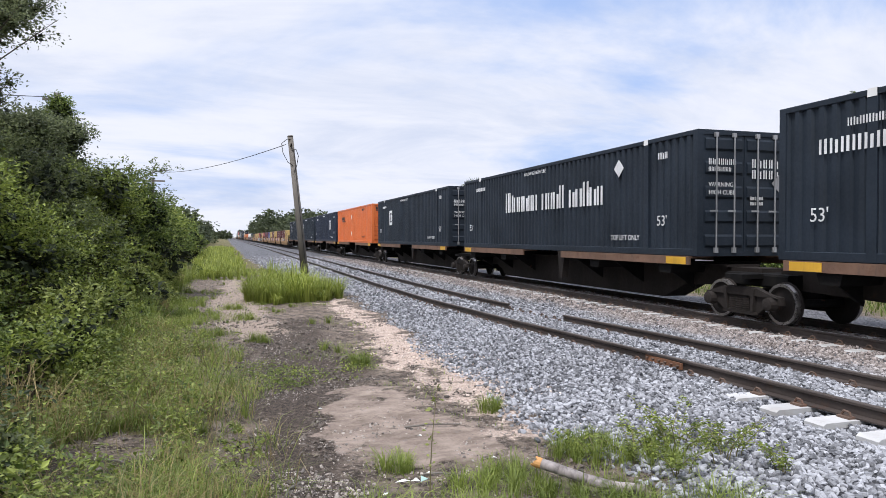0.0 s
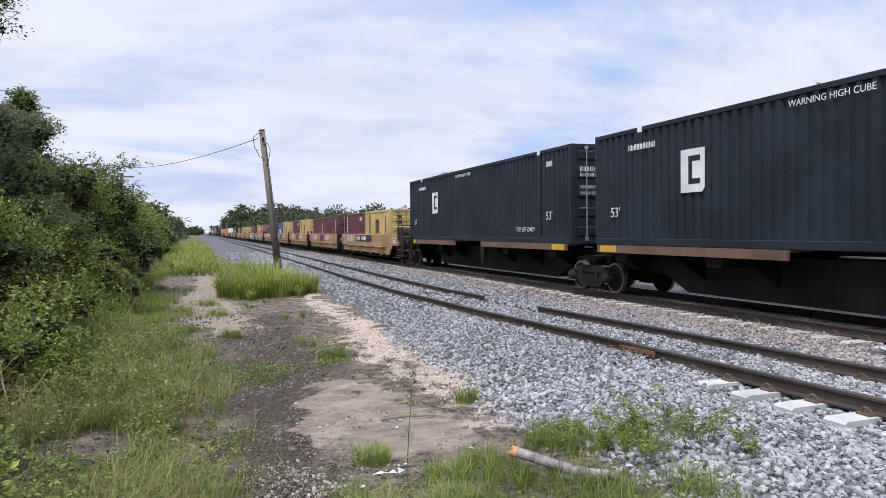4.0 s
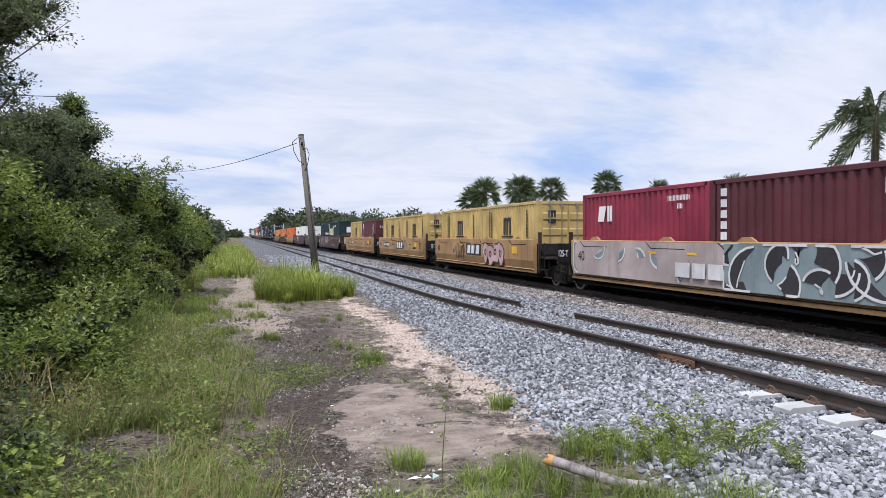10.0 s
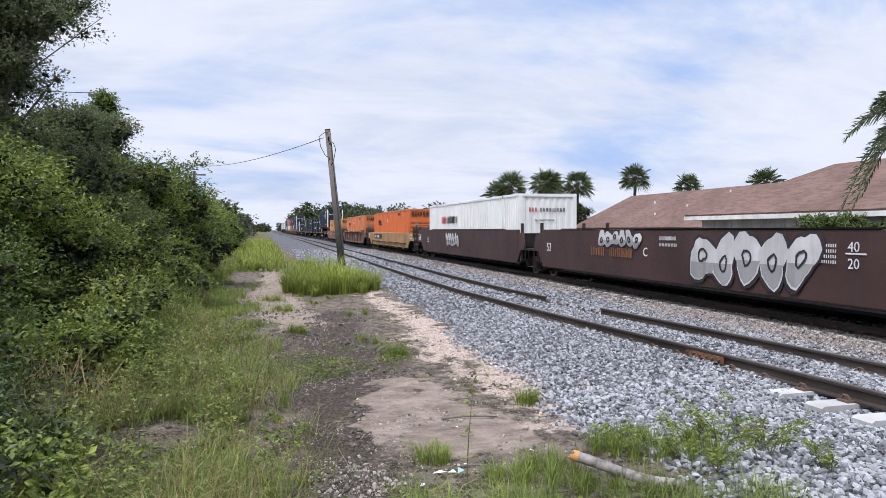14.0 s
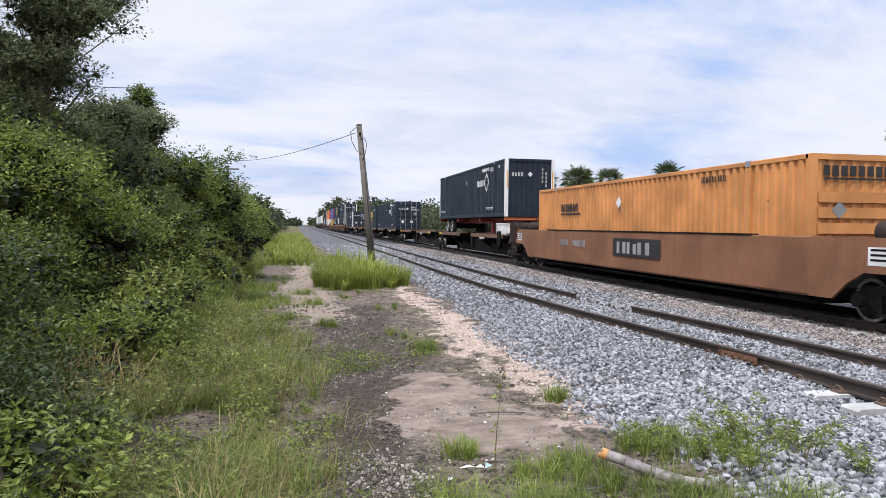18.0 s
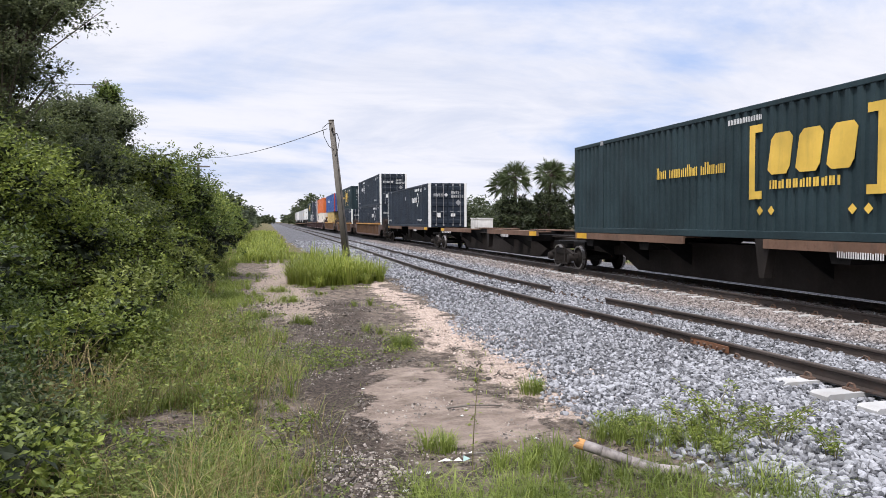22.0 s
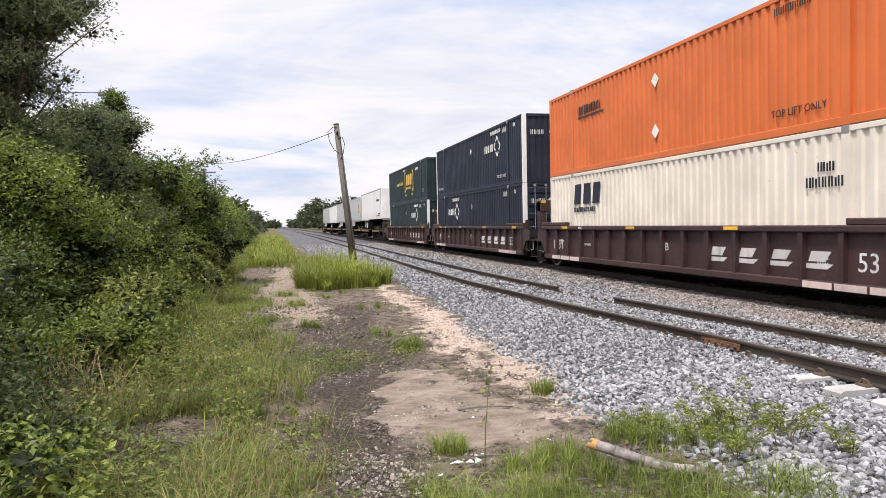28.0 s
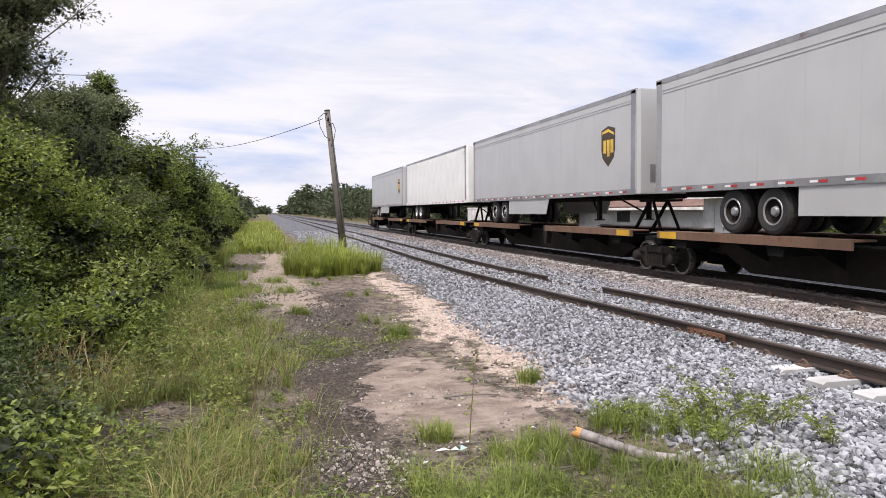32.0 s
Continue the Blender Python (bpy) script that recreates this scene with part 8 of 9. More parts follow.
def hedge_foot(x, y):
    return np.clip(1.2 - abs(x - np.interp(y, (12, 20, 36), (-2.2, -2.2, -2.4))) / 0.75, 0, 1) * np.clip((value_noise(x, y, 0.8, 71) - 0.2) * 2.2, 0.1, 1)


tussocks("tall_weeds", "tall pale green grass and weeds along the foot of the hedge", spread(420, (-3.0, -1.3, 11.5, 37), hedge_foot, 0.45, 1.15, 55), 34, 0.85, 0.012, GRASS, 55, 0.25)
tussocks("dry_weeds", "dry straw stems along the foot of the hedge", spread(200, (-3.0, -1.4, 11.5, 37), hedge_foot, 0.45, 1.1, 56), 22, 0.95, 0.009, GRASS_DRY, 56, 0.25)
tussocks("dry_weeds", "dead brown stems standing in the hollow of the hedge", spread(70, (-3.0, -1.7, 6.3, 8.6), lambda x, y: 0.7 + 0 * x, 0.5, 1.1, 57), 9, 0.95, 0.008, GRASS_DRY, 57, 0.3)
tussocks("grass_tussocks", "fresh green grass between the weeds and the worn path", spread(520, (-1.9, 0.3, 7.5, 24), lambda x, y: np.clip(1.25 - abs(x - np.interp(y, (7, 10, 15, 24), (-0.55, -0.7, -1.1, -1.4))) / 0.75, 0, 1) * np.clip((value_noise(x, y, 0.7, 73) - 0.3) * 2.6, 0, 1), 0.35, 0.95, 59), 46, 0.34, 0.0075, GRASS, 59, 0.16)
# dark blades put the shade below the passing cars into the grass colour
grass_field("far_grass", "rough grass beyond the main track", 18000, (15.6, 24, 8, 90), lambda x, y: 0.7 + 0 * x, 0.1, 0.35, 0.03, 0.8, GRASS_DARK, 47)

def undergrowth(name, label, n, box, keep, hmax, size, mat, seed):
    """Small broad leaves of weeds and creepers, at all heights up to hmax."""
    rng = np.random.default_rng(seed)
    x, y = rng.uniform(box[0], box[1], n), rng.uniform(box[2], box[3], n)
    ok = rng.random(n) < keep(x, y)
    x, y = x[ok], y[ok]
    top = hmax * (0.25 + value_noise(x, y, 0.55, seed)) * np.clip((0.3 - x) / 1.8, 0.12, 1)
    z = ground_z(x, y) + top * rng.random(len(x)) ** 0.7
    q = rng.normal(0, 1, (len(x) * 3, 3))
    p = np.repeat(np.stack([x, y, z], 1), 3, 0) + rng.normal(0, 0.03, (len(x) * 3, 3))
    v, f = leaves(p, q, size, rng, 0.5, 1.2)
    return tagged(new(name, array_mesh(name, v, 4, f, mat)), label, "weeds", "", "stuff")


def weedy(x, y):
    e = np.clip((left_edge(y) - 0.25 - x) * 1.3, 0, 1)
    bare = np.clip(((x + 1.05) / 0.47) ** 2 + ((y - 6.85) / 0.7) ** 2 - 0.7, 0, 1)
    e = e * np.where(y < 10, np.clip((x + 2.05) * 3, 0, 1), 1)
    return np.clip(e * bare * np.clip((value_noise(x, y, 0.65, 91) - 0.3) * 2.5, 0.04, 1), 0, 1)


def creeping(x, y):
    a = np.exp(-((x - 0.7) / 0.7) ** 2 - ((y - 10.4) / 0.9) ** 2) + 0.9 * np.exp(-((x - 2.05) / 0.35) ** 2 - ((y - 11.0) / 0.8) ** 2) + 0.6 * np.exp(-((x + 0.3) / 0.6) ** 2 - ((y - 13.0) / 1.4) ** 2)
    return np.clip((a - 0.25 + 0.7 * (value_noise(x, y, 0.25, 23) - 0.5)) * 1.5, 0, 1)


undergrowth("undergrowth", "tangled leafy weeds at the foot of the bushes", 15000, (-2.9, 0.3, 4.2, 17), weedy, 0.6, 0.055, LEAF_MID, 92)
undergrowth("undergrowth", "dark leafy weeds at the foot of the bushes", 9000, (-2.9, 0.1, 4.2, 17), weedy, 0.5, 0.05, LEAF_DARK, 95)
undergrowth("undergrowth", "pale yellowish weeds among the grass", 6000, (-2.9, 0.3, 4.2, 17), weedy, 0.55, 0.05, LEAF_YELLOW, 93)
undergrowth("undergrowth", "low creeping weeds on the dirt", 17000, (-1.2, 2.8, 8, 16), creeping, 0.9, 0.042, LEAF_MID, 94)
undergrowth("undergrowth", "low weeds along the far verge", 5000, (-1.8, 2.0, 14, 36), lambda x, y: verge_keep(x, y) * 0.8, 0.3, 0.06, LEAF_MID, 96)

# ---------------------------------------------------------------- poles and wires
OLDWOOD = paint("grey_weathered_pole", (0.15, 0.135, 0.118), 0.9, 0.5, bump=0.04)
WIRE = paint("black_wire", (0.015, 0.015, 0.016), 0.6, 0.1)


def sag(a, b, drop, n=14):
    a, b = Vector(a), Vector(b)
    return [tuple(a.lerp(b, i / n) - Vector((0, 0, drop * 4 * (i / n) * (1 - i / n)))) for i in range(n + 1)]


def make_poles():
    p = thing("utility_pole", pose(2.98, 27.0, -0.25), "grey leaning wooden utility pole, cut off at the top", "utility pole")
    part("shaft", Shape().tube((0, 0, -0.3), (-0.62, 0, 5.84), 0.155, 0.105, 12), OLDWOOD, p, "", None, True)
    part("cap", Shape().tube((-0.62, 0, 5.84), (-0.623, 0, 5.87), 0.118, 0.10, 12), BARK, p)
    part("ground_wire", Shape().path([(-0.5, -0.16, 5.3), (-0.3, -0.19, 3.0), (0.0, -0.2, 0.2)], 0.012), WIRE, p)
    part("insulator", Shape().tube((-0.6, -0.13, 5.45), (-0.6, -0.2, 5.55), 0.04, 0.03, 8), IRON, p)
    # loops of loose wire on both sides of the head
    for pts in ([(-0.62, -0.1, 5.72), (-0.75, -0.1, 5.72), (-0.95, -0.1, 5.55), (-0.9, -0.1, 5.2), (-0.72, -0.1, 4.85), (-0.55, -0.12, 4.75)],
                [(-0.58, -0.12, 5.3), (-0.42, -0.12, 5.35), (-0.33, -0.12, 5.1), (-0.4, -0.12, 4.7), (-0.5, -0.12, 4.5)]):
        part("loose_wire", Shape().path(pts, 0.012), WIRE, p)
    q = thing("utility_pole", pose(-6.13, 30, 0.0), "old wooden pole rising from the tree tops", "utility pole")
    part("shaft", Shape().tube((0, 0, -0.5), (0, 0, 7.3), 0.16, 0.12, 10), OLDWOOD, q, "", None, True)
    part("crossarm", Shape().box(-0.5, -0.05, 7.0, 0.25, 0.05, 7.1), OLDWOOD, q)
    r = thing("utility_pole", pose(-5.5, 60, 0), "distant wooden pole with a crossarm", "utility pole")
    part("shaft", Shape().tube((0, 0, -0.5), (0, 0, 6.5), 0.14, 0.11, 8), OLDWOOD, r)
    part("crossarm", Shape().box(-0.9, -0.06, 6.2, 0.9, 0.06, 6.32), OLDWOOD, r)
    w = thing("overhead_wire", pose(0, 0, 0), "slack black overhead wire between the poles", "wire")
    part("span", Shape().path(sag((2.2, 27, 5.28), (-5.31, 60, 7.0), 0.38), 0.014, 5), WIRE, w)
    w = thing("overhead_wire", pose(0, 0, 0), "thin black wire from the old pole", "wire")
    part("span", Shape().path(sag((-6.13, 30, 7.15), (-16, 24, 6.9), 0.3), 0.014, 5), WIRE, w)


make_poles()

# ---------------------------------------------------------------- behind the main track
STUCCO = paint("pale_green_grey_siding", (0.33, 0.34, 0.37), 0.8, 0.2)
FASCIA = paint("white_fascia", (0.78, 0.76, 0.76), 0.6, 0.15)
def shingle_mat():
    m, N, L, bs, nt = node_mat("brown_shingle")
    tc = N("ShaderNodeTexCoord")
    v = tc.outputs["Object"]
    c = mixed(N, L, ramp(N, L, noise_out(N, L, v, 0.35, 5), 0.3, 0.7), (0.14, 0.08, 0.062), (0.195, 0.122, 0.098))
    c = mixed(N, L, ramp(N, L, noise_out(N, L, v, 1.0, 3, 0.5, (1.2, 1.2, 9.0)), 0.42, 0.62, 0, 0.55), c, (0.085, 0.05, 0.041))
    c = mixed(N, L, ramp(N, L, noise_out(N, L, v, 5.0, 4, 0.6), 0.5, 0.75, 0, 0.4), c, (0.24, 0.165, 0.14))
    L(c, bs.inputs["Base Color"])
    bs.inputs["Roughness"].default_value = 0.95
    return m


SHINGLE = shingle_mat()
PANE = paint("dark_window_glass", (0.02, 0.025, 0.028), 0.08, 0.05)


def slope(s, pts, t=0.12):
    a, b, c = (Vector(p) for p in pts[:3])
    n = (b - a).cross(c - a).normalized() * t
    k = len(pts)
    s.poly([tuple(Vector(p)) for p in pts] + [tuple(Vector(p) - n) for p in pts], [tuple(range(k)), tuple(range(2 * k - 1, k - 1, -1))] + [(i, k + i, k + (i + 1) % k, (i + 1) % k) for i in range(k)])
    return s


def make_house():
    h = thing("house", pose(0, 0, -0.37), "low pale green house with a wide brown shingle roof", "house")
    # main wing: eave line from (30.3, 46) towards the camera's side, hip roof; rear wing beyond it
    part("wall", Shape().box(30.9, 16, 0, 31.1, 44.6, 3.0).box(31.1, 44.4, 0, 43, 44.6, 3.0), STUCCO, h)
    part("wall", Shape().box(33.6, 44.6, 0, 33.8, 71, 2.2).box(33.8, 70.8, 0, 44, 71, 2.2), STUCCO, h)
    r = Shape()
    slope(r, [(30.2, 8, 3.1), (36.9, 15, 6.4), (36.9, 38.7, 6.4), (30.2, 45.6, 3.1)][::-1])
    slope(r, [(30.2, 45.6, 3.1), (36.9, 38.7, 6.4), (43.6, 45.6, 3.1)][::-1])
    slope(r, [(43.6, 45.6, 3.1), (36.9, 38.7, 6.4), (36.9, 15, 6.4), (43.6, 8, 3.1)][::-1])
    main_roof = part("roof", r, SHINGLE, h)
    r = Shape()
    slope(r, [(33.0, 38, 2.25), (39.9, 38, 5.8), (39.9, 70.6, 5.8), (33.0, 71.6, 2.25)][::-1])
    slope(r, [(33.0, 71.6, 2.25), (39.9, 70.6, 5.8), (46.8, 71.6, 2.25)][::-1])
    part("roof", r, SHINGLE, h)
    part("fascia", Shape().box(30.12, 14, 2.82, 30.2, 45.68, 3.1).box(30.2, 45.6, 2.82, 43.6, 45.68, 3.1), FASCIA, h)
    part("fascia", Shape().box(32.9, 45.7, 2.02, 32.98, 71.6, 2.25), FASCIA, h)
    part("soffit", Shape().box(30.2, 14, 2.86, 31.0, 45.6, 2.88), FASCIA, h)
    for y0, y1 in ((40.6, 42.2),):
        w = part("window", Shape().box(30.84, y0, 0.9, 30.9, y1, 2.15), PANE, h)
        part("window_frame", Shape().box(30.8, y0 - 0.08, 0.82, 30.86, y1 + 0.08, 0.9).box(30.8, y0 - 0.08, 2.15, 30.86, y1 + 0.08, 2.23).box(30.8, y0 - 0.08, 0.82, 30.86, y0, 2.23).box(30.8, y1, 0.82, 30.86, y1 + 0.08, 2.23).box(30.8, (y0 + y1) / 2 - 0.03, 0.9, 30.86, (y0 + y1) / 2 + 0.03, 2.15), FASCIA, w)
    part("door", Shape().box(33.52, 47.0, 0.1, 33.6, 48.3, 2.0), PANE, h, "dark screened doorway")
    part("window", Shape().box(33.54, 60.0, 0.9, 33.6, 62.4, 1.9), PANE, h)
    for y in range(17, 44, 1):
        part("batten", shared("batten", STUCCO, lambda: Shape().box(30.87, -0.03, 0.05, 30.9, 0.03, 2.98)), STUCCO, h, "", (0, y + 0.3, 0))
    for x, y, z in ((36.6, 55, 4.05), (35.2, 58, 3.35), (38.8, 52, 5.2), (37.6, 62, 4.6)):
        part("roof_vent", Shape().tube((x, y, z), (x, y, z + 0.35), 0.07, None, 8), FASCIA, h)


make_house()


def palm(x, y, h, seed, kind, label, fronds=34, length=1.5):
    """kind: fan for cabbage palms, feather for the tall one by the house."""
    rng = np.random.default_rng(seed)
    t = thing("palm_tree", pose(x, y, -0.37), label, "palm tree", "palms beyond the track")
    part("trunk", Shape().path([(0, 0, -0.2), (0.08, 0.05, h * 0.4), (0.02, 0.1, h * 0.75), (0, 0, h)], 0.19 if kind == "fan" else 0.21, 10, 0.15), BARK, t)
    top = np.array([0, 0, h])
    vs, stalks = [], Shape()
    for k in range(fronds):
        a = k * 2.39996 + rng.uniform(-0.3, 0.3)
        u0 = (k + 0.5) / fronds
        e = 1.35 - 2.15 * u0 if kind == "fan" else 1.42 - 1.9 * u0 + rng.uniform(-0.25, 0.25)
        L = length * rng.uniform(0.85, 1.15)
        d = np.array([math.cos(a) * math.cos(e), math.sin(a) * math.cos(e), math.sin(e)])
        side = np.array([-math.sin(a), math.cos(a), 0.0])
        up = np.cross(side, -d)
        if kind == "fan":
            hub = top + d * L * 0.5
            stalks.path([tuple(top), tuple(hub)], 0.02, 4)
            rr = rng.uniform(-0.7, 0.7)
            side, up = side * math.cos(rr) + up * math.sin(rr), up * math.cos(rr) - side * math.sin(rr)
            for j in range(15):
                b = (j - 7) / 7 * 1.75
                q = d * math.cos(b) + side * math.sin(b) + up * 0.15 * abs(math.sin(b))
                w = np.cross(q, up)
                w = w / (np.linalg.norm(w) + 1e-9) * 0.036
                reach = L * 0.62 * (0.72 + 0.28 * math.cos(b)) * rng.uniform(0.85, 1.1)
                mid = hub + q * reach * 0.55
                tip = hub + q * reach - np.array([0, 0, 0.22 * reach])
                vs += [hub - w * 0.4, hub + w * 0.4, mid + w, tip, mid - w]
        else:
            flat = np.array([math.cos(a), math.sin(a), 0.0])
            bow = (0.5 + 1.0 * math.cos(e)) * rng.uniform(0.75, 1.25)
            rib = [top + d * L * u - np.array([0, 0, bow * L * u * u * 0.8]) for u in np.linspace(0, 1, 9)]
            stalks.path([tuple(p) for p in rib], 0.03, 4, 0.008)
            m = 70
            for j in range(m):
                u = 0.12 + 0.88 * (j + rng.random()) / m
                c0 = top + d * L * u - np.array([0, 0, bow * L * u * u * 0.8])
                ll = (0.2 + 0.42 * math.sin(3.14 * min(0.97, u * 0.85 + 0.12))) * L / 2.6
                for sd in (-1, 1):
                    q = side * sd * rng.uniform(0.3, 0.9) + flat * 0.45 - np.array([0, 0, rng.uniform(-0.25, 0.9)])
                    q /= np.linalg.norm(q)
                    w = flat * 0.02
                    vs += [c0 - w, c0 + w, c0 + q * ll * 0.6 + w, c0 + q * ll - np.array([0, 0, 0.12 * ll]), c0 + q * ll * 0.6 - w]
    n = len(vs)
    part("leaf_stalk", stalks, BARK, t)
    part("foliage", array_mesh("foliage", np.array(vs), 5, np.arange(n).reshape(-1, 5), LEAF_PALM if kind == "fan" else LEAF_FEATHER), None, t)
    return t


PALMS = [(25.4, 70, 6.6), (30.2, 72, 7.2), (35.7, 75.6, 7.3), (43.4, 76, 8.3), (32.9, 77, 6.7), (51.5, 77.3, 7.4), (54, 66.3, 7.3), (27.5, 80, 6.3)]
for k, (x, y, h) in enumerate(PALMS):
    palm(x, y, h, 200 + k, "fan", "cabbage palm with a round head of fan leaves", 50, 1.95)
palm(27.75, 24.75, 7.2, 300, "feather", "tall feather palm drooping beside the house", 20, 2.9)

bush("garden_bush", 27.6, 28.0, 2.4, 3.6, 2.75, 70, 1500, 9, 0.16, LEAF_DARK, "rounded dark green garden bush before the house", 400, "bush")


def tree_line(name, x0, x1, y0, y1, h, n, count, size, seed, label):
    rng = np.random.default_rng(seed)
    cx, cy = rng.uniform(x0, x1, n), rng.uniform(y0, y1, n)
    top = h * (0.55 + 0.6 * value_noise(cx, cy, 9.0, seed))
    cen, rad = [], []
    for x, y, t in zip(cx, cy, top):
        for k in range(4):
            cen.append((x + rng.normal(0, 0.8), y + rng.normal(0, 0.8), t * rng.uniform(0.15, 0.95)))
            rad.append(rng.uniform(0.7, 1.7))
    p, q = shell(np.array(cen), np.array(rad), count, rng, 0.5)
    p[:, 2] = np.maximum(p[:, 2], -0.3)
    v, f = leaves(p, q, size, rng, 0.6)
    return tagged(new(name, array_mesh(name, v, 4, f, LEAF_FAR)), label, "trees", "", "stuff")


for k, (x, y, h) in enumerate([PALMS[i] for i in (0, 1, 2, 4, 7)] + [(22.8, 84, 6.0), (28.6, 75, 6.0)]):
    bush("garden_bush", x - 0.4, y - 0.8, 1.9, 1.9, 0.72 * h, 30, 620, 9, 0.22, LEAF_FAR, "dense dark shrub at the foot of the palms", 420 + k, "bush")
tree_line("woods", 18.5, 40, 84, 150, 5.0, 170, 36000, 0.42, 62, "dark green wood beyond the track")
tree_line("woods", 19, 44, 150, 290, 7.8, 240, 26000, 0.8, 63, "dark mixed wood along the railway")
tree_line("woods", 15.5, 50, 290, 520, 14.0, 260, 26000, 1.5, 67, "distant tall wood closing in on the railway")
tree_line("woods", -90, 2, 620, 1000, 8, 150, 12000, 3.0, 65, "hazy far tree line across the horizon")
tree_line("woods", 17, 110, 600, 1000, 9, 170, 12000, 3.0, 66, "hazy far tree line beyond the railway")
tree_line("woods", -9, -5, 86, 260, 5.5, 120, 16000, 0.7, 64, "distant bushes on the verge side")


# ---------------------------------------------------------------- small things on the verge
def weed(name, x, y, h, label, seed, mat, stems=1, leaf=0.05, pairs=10, bend=0.15, slim=0.5, category="weed"):
    """An upright weed: thin stems with leaves up their length."""
    rng = np.random.default_rng(seed)
    z0 = float(ground_z(np.array(x), np.array(y)))
    t = thing(name, pose(x, y, z0), label, category)
    vs, fs = [], []
    for k in range(stems):
        a = rng.uniform(0, 6.28)
        hh = h * rng.uniform(0.7, 1.1) if k else h
        b = bend * hh * rng.uniform(0.5, 1.6)
        pts = [(b * u * u * math.cos(a) + 0.03 * k * math.cos(a), b * u * u * math.sin(a) + 0.03 * k * math.sin(a), hh * u) for u in (0, 0.25, 0.5, 0.75, 1)]
        part("stem", Shape().path(pts, 0.006, 5, 0.002), MATS["dry_stem"], t)
        u = np.repeat(rng.uniform(0.25, 1.0, pairs), 3)
        p = np.stack([b * u * u * math.cos(a) + 0.03 * k * math.cos(a), b * u * u * math.sin(a) + 0.03 * k * math.sin(a), hh * u], 1)
        q = rng.normal(0, 1, p.shape)
        q[:, 2] = 0.2
        vs.append(p + q * leaf * 0.3)
        fs.append(q)
    v, f = leaves(np.concatenate(vs), np.concatenate(fs), leaf, rng, slim)
    part("foliage", array_mesh("foliage", v, 4, f, mat), mat, t)
    return t


paint("dry_stem", (0.16, 0.14, 0.06), 0.8, 0.3)
weed("tall_weed", 1.5, 5.15, 0.86, "thin upright weed with sparse yellowish leaves", 501, LEAF_YELLOW, 1, 0.045, 14, 0.06)
for k, (x, y, h, n) in enumerate(((3.95, 5.45, 0.40, 8), (4.25, 5.15, 0.34, 7), (3.45, 5.35, 0.24, 6), (4.05, 5.7, 0.34, 6), (3.75, 5.6, 0.26, 6), (4.45, 5.5, 0.24, 5), (3.2, 5.9, 0.2, 4), (3.6, 4.95, 0.26, 4), (3.15, 5.5, 0.22, 3), (4.5, 4.75, 0.24, 4))):
    weed("leafy_weed", x, y, h, "feathery green weed at the edge of the ballast", 510 + k, LEAF_MID, n, 0.04, 22, 0.9, 0.42)
for k, (x, y, h) in enumerate(((0.1, 5.9, 0.36), (0.2, 6.6, 0.3), (-0.5, 7.3, 0.4), (-0.9, 9.2, 0.45), (-0.2, 8.3, 0.3), (-1.3, 7.9, 0.5), (-1.5, 10.5, 0.5), (-1.1, 11.6, 0.45), (-1.6, 13.0, 0.5), (-0.7, 12.2, 0.35), (-1.9, 6.2, 0.45), (-1.75, 9.6, 0.6), (-1.45, 14.8, 0.5))):
    weed("leafy_weed", x, y, h, "straggling leafy weed among the grass", 530 + k, LEAF_MID if k % 3 else LEAF_YELLOW, 4, 0.05, 12, 0.6, 0.5)


STEMS = random.Random(88)
for k in range(34):
    y = STEMS.uniform(4.8, 13.5)
    x = STEMS.uniform(-1.9, -0.1) - 0.05 * max(0, y - 9)
    weed("straggling_weed", x, y, STEMS.uniform(0.35, 0.75), "tall straggling weed with a thin bent stem", 580 + k, (LEAF_MID, LEAF_YELLOW, LEAF_DARK)[k % 3], 2, 0.055, 11, 0.55, 0.42)
for k in range(16):
    x, y = STEMS.uniform(-1.5, -0.5), STEMS.uniform(6.0, 7.4)
    L, a = STEMS.uniform(0.2, 0.5), STEMS.uniform(0, 6.28)
    st = thing("dead_weed", pose(x, y, float(ground_z(np.array(x), np.array(y)))), "pale dry broken stem leaning over bare soil", "stem", "dry stems on the bare patch")
    part("stalk", Shape().path([(0, 0, -0.02), (0.4 * L * math.cos(a), 0.4 * L * math.sin(a), 0.5 * L), (0.9 * L * math.cos(a), 0.9 * L * math.sin(a), 0.35 * L)], 0.005, 5, 0.002), MATS["dry_stem"], st)


def ground_cover():
    rng = np.random.default_rng(560)
    n = 7000
    x, y = rng.uniform(-1.6, 3.6, n), rng.uniform(3.2, 5.1, n)
    ok = rng.random(n) < np.clip((4.95 - 0.16 * np.clip(x, 0, 4) - y) * 1.4 + 1.1 * (value_noise(x, y, 0.35, 9) - 0.5), 0, 1) * np.clip((2.9 - x) * 1.5, 0.05, 1) * (0.55 + 0.45 * (x < 1.4))
    x, y = x[ok], y[ok]
    z = ground_z(x, y) + rng.uniform(0.02, 0.12, len(x))
    p = np.repeat(np.stack([x, y, z], 1), 4, 0) + rng.normal(0, 0.02, (4 * len(x), 3))
    q = rng.normal(0, 1, p.shape)
    q[:, 2] = np.abs(q[:, 2]) * 0.3
    v, f = leaves(p, q, 0.042, rng, 0.6, 1.2)
    tagged(new("ground_cover", array_mesh("ground_cover", v, 4, f, LEAF_MID)), "low broad-leaved weeds carpeting the near edge of the verge", "weeds", "", "stuff")


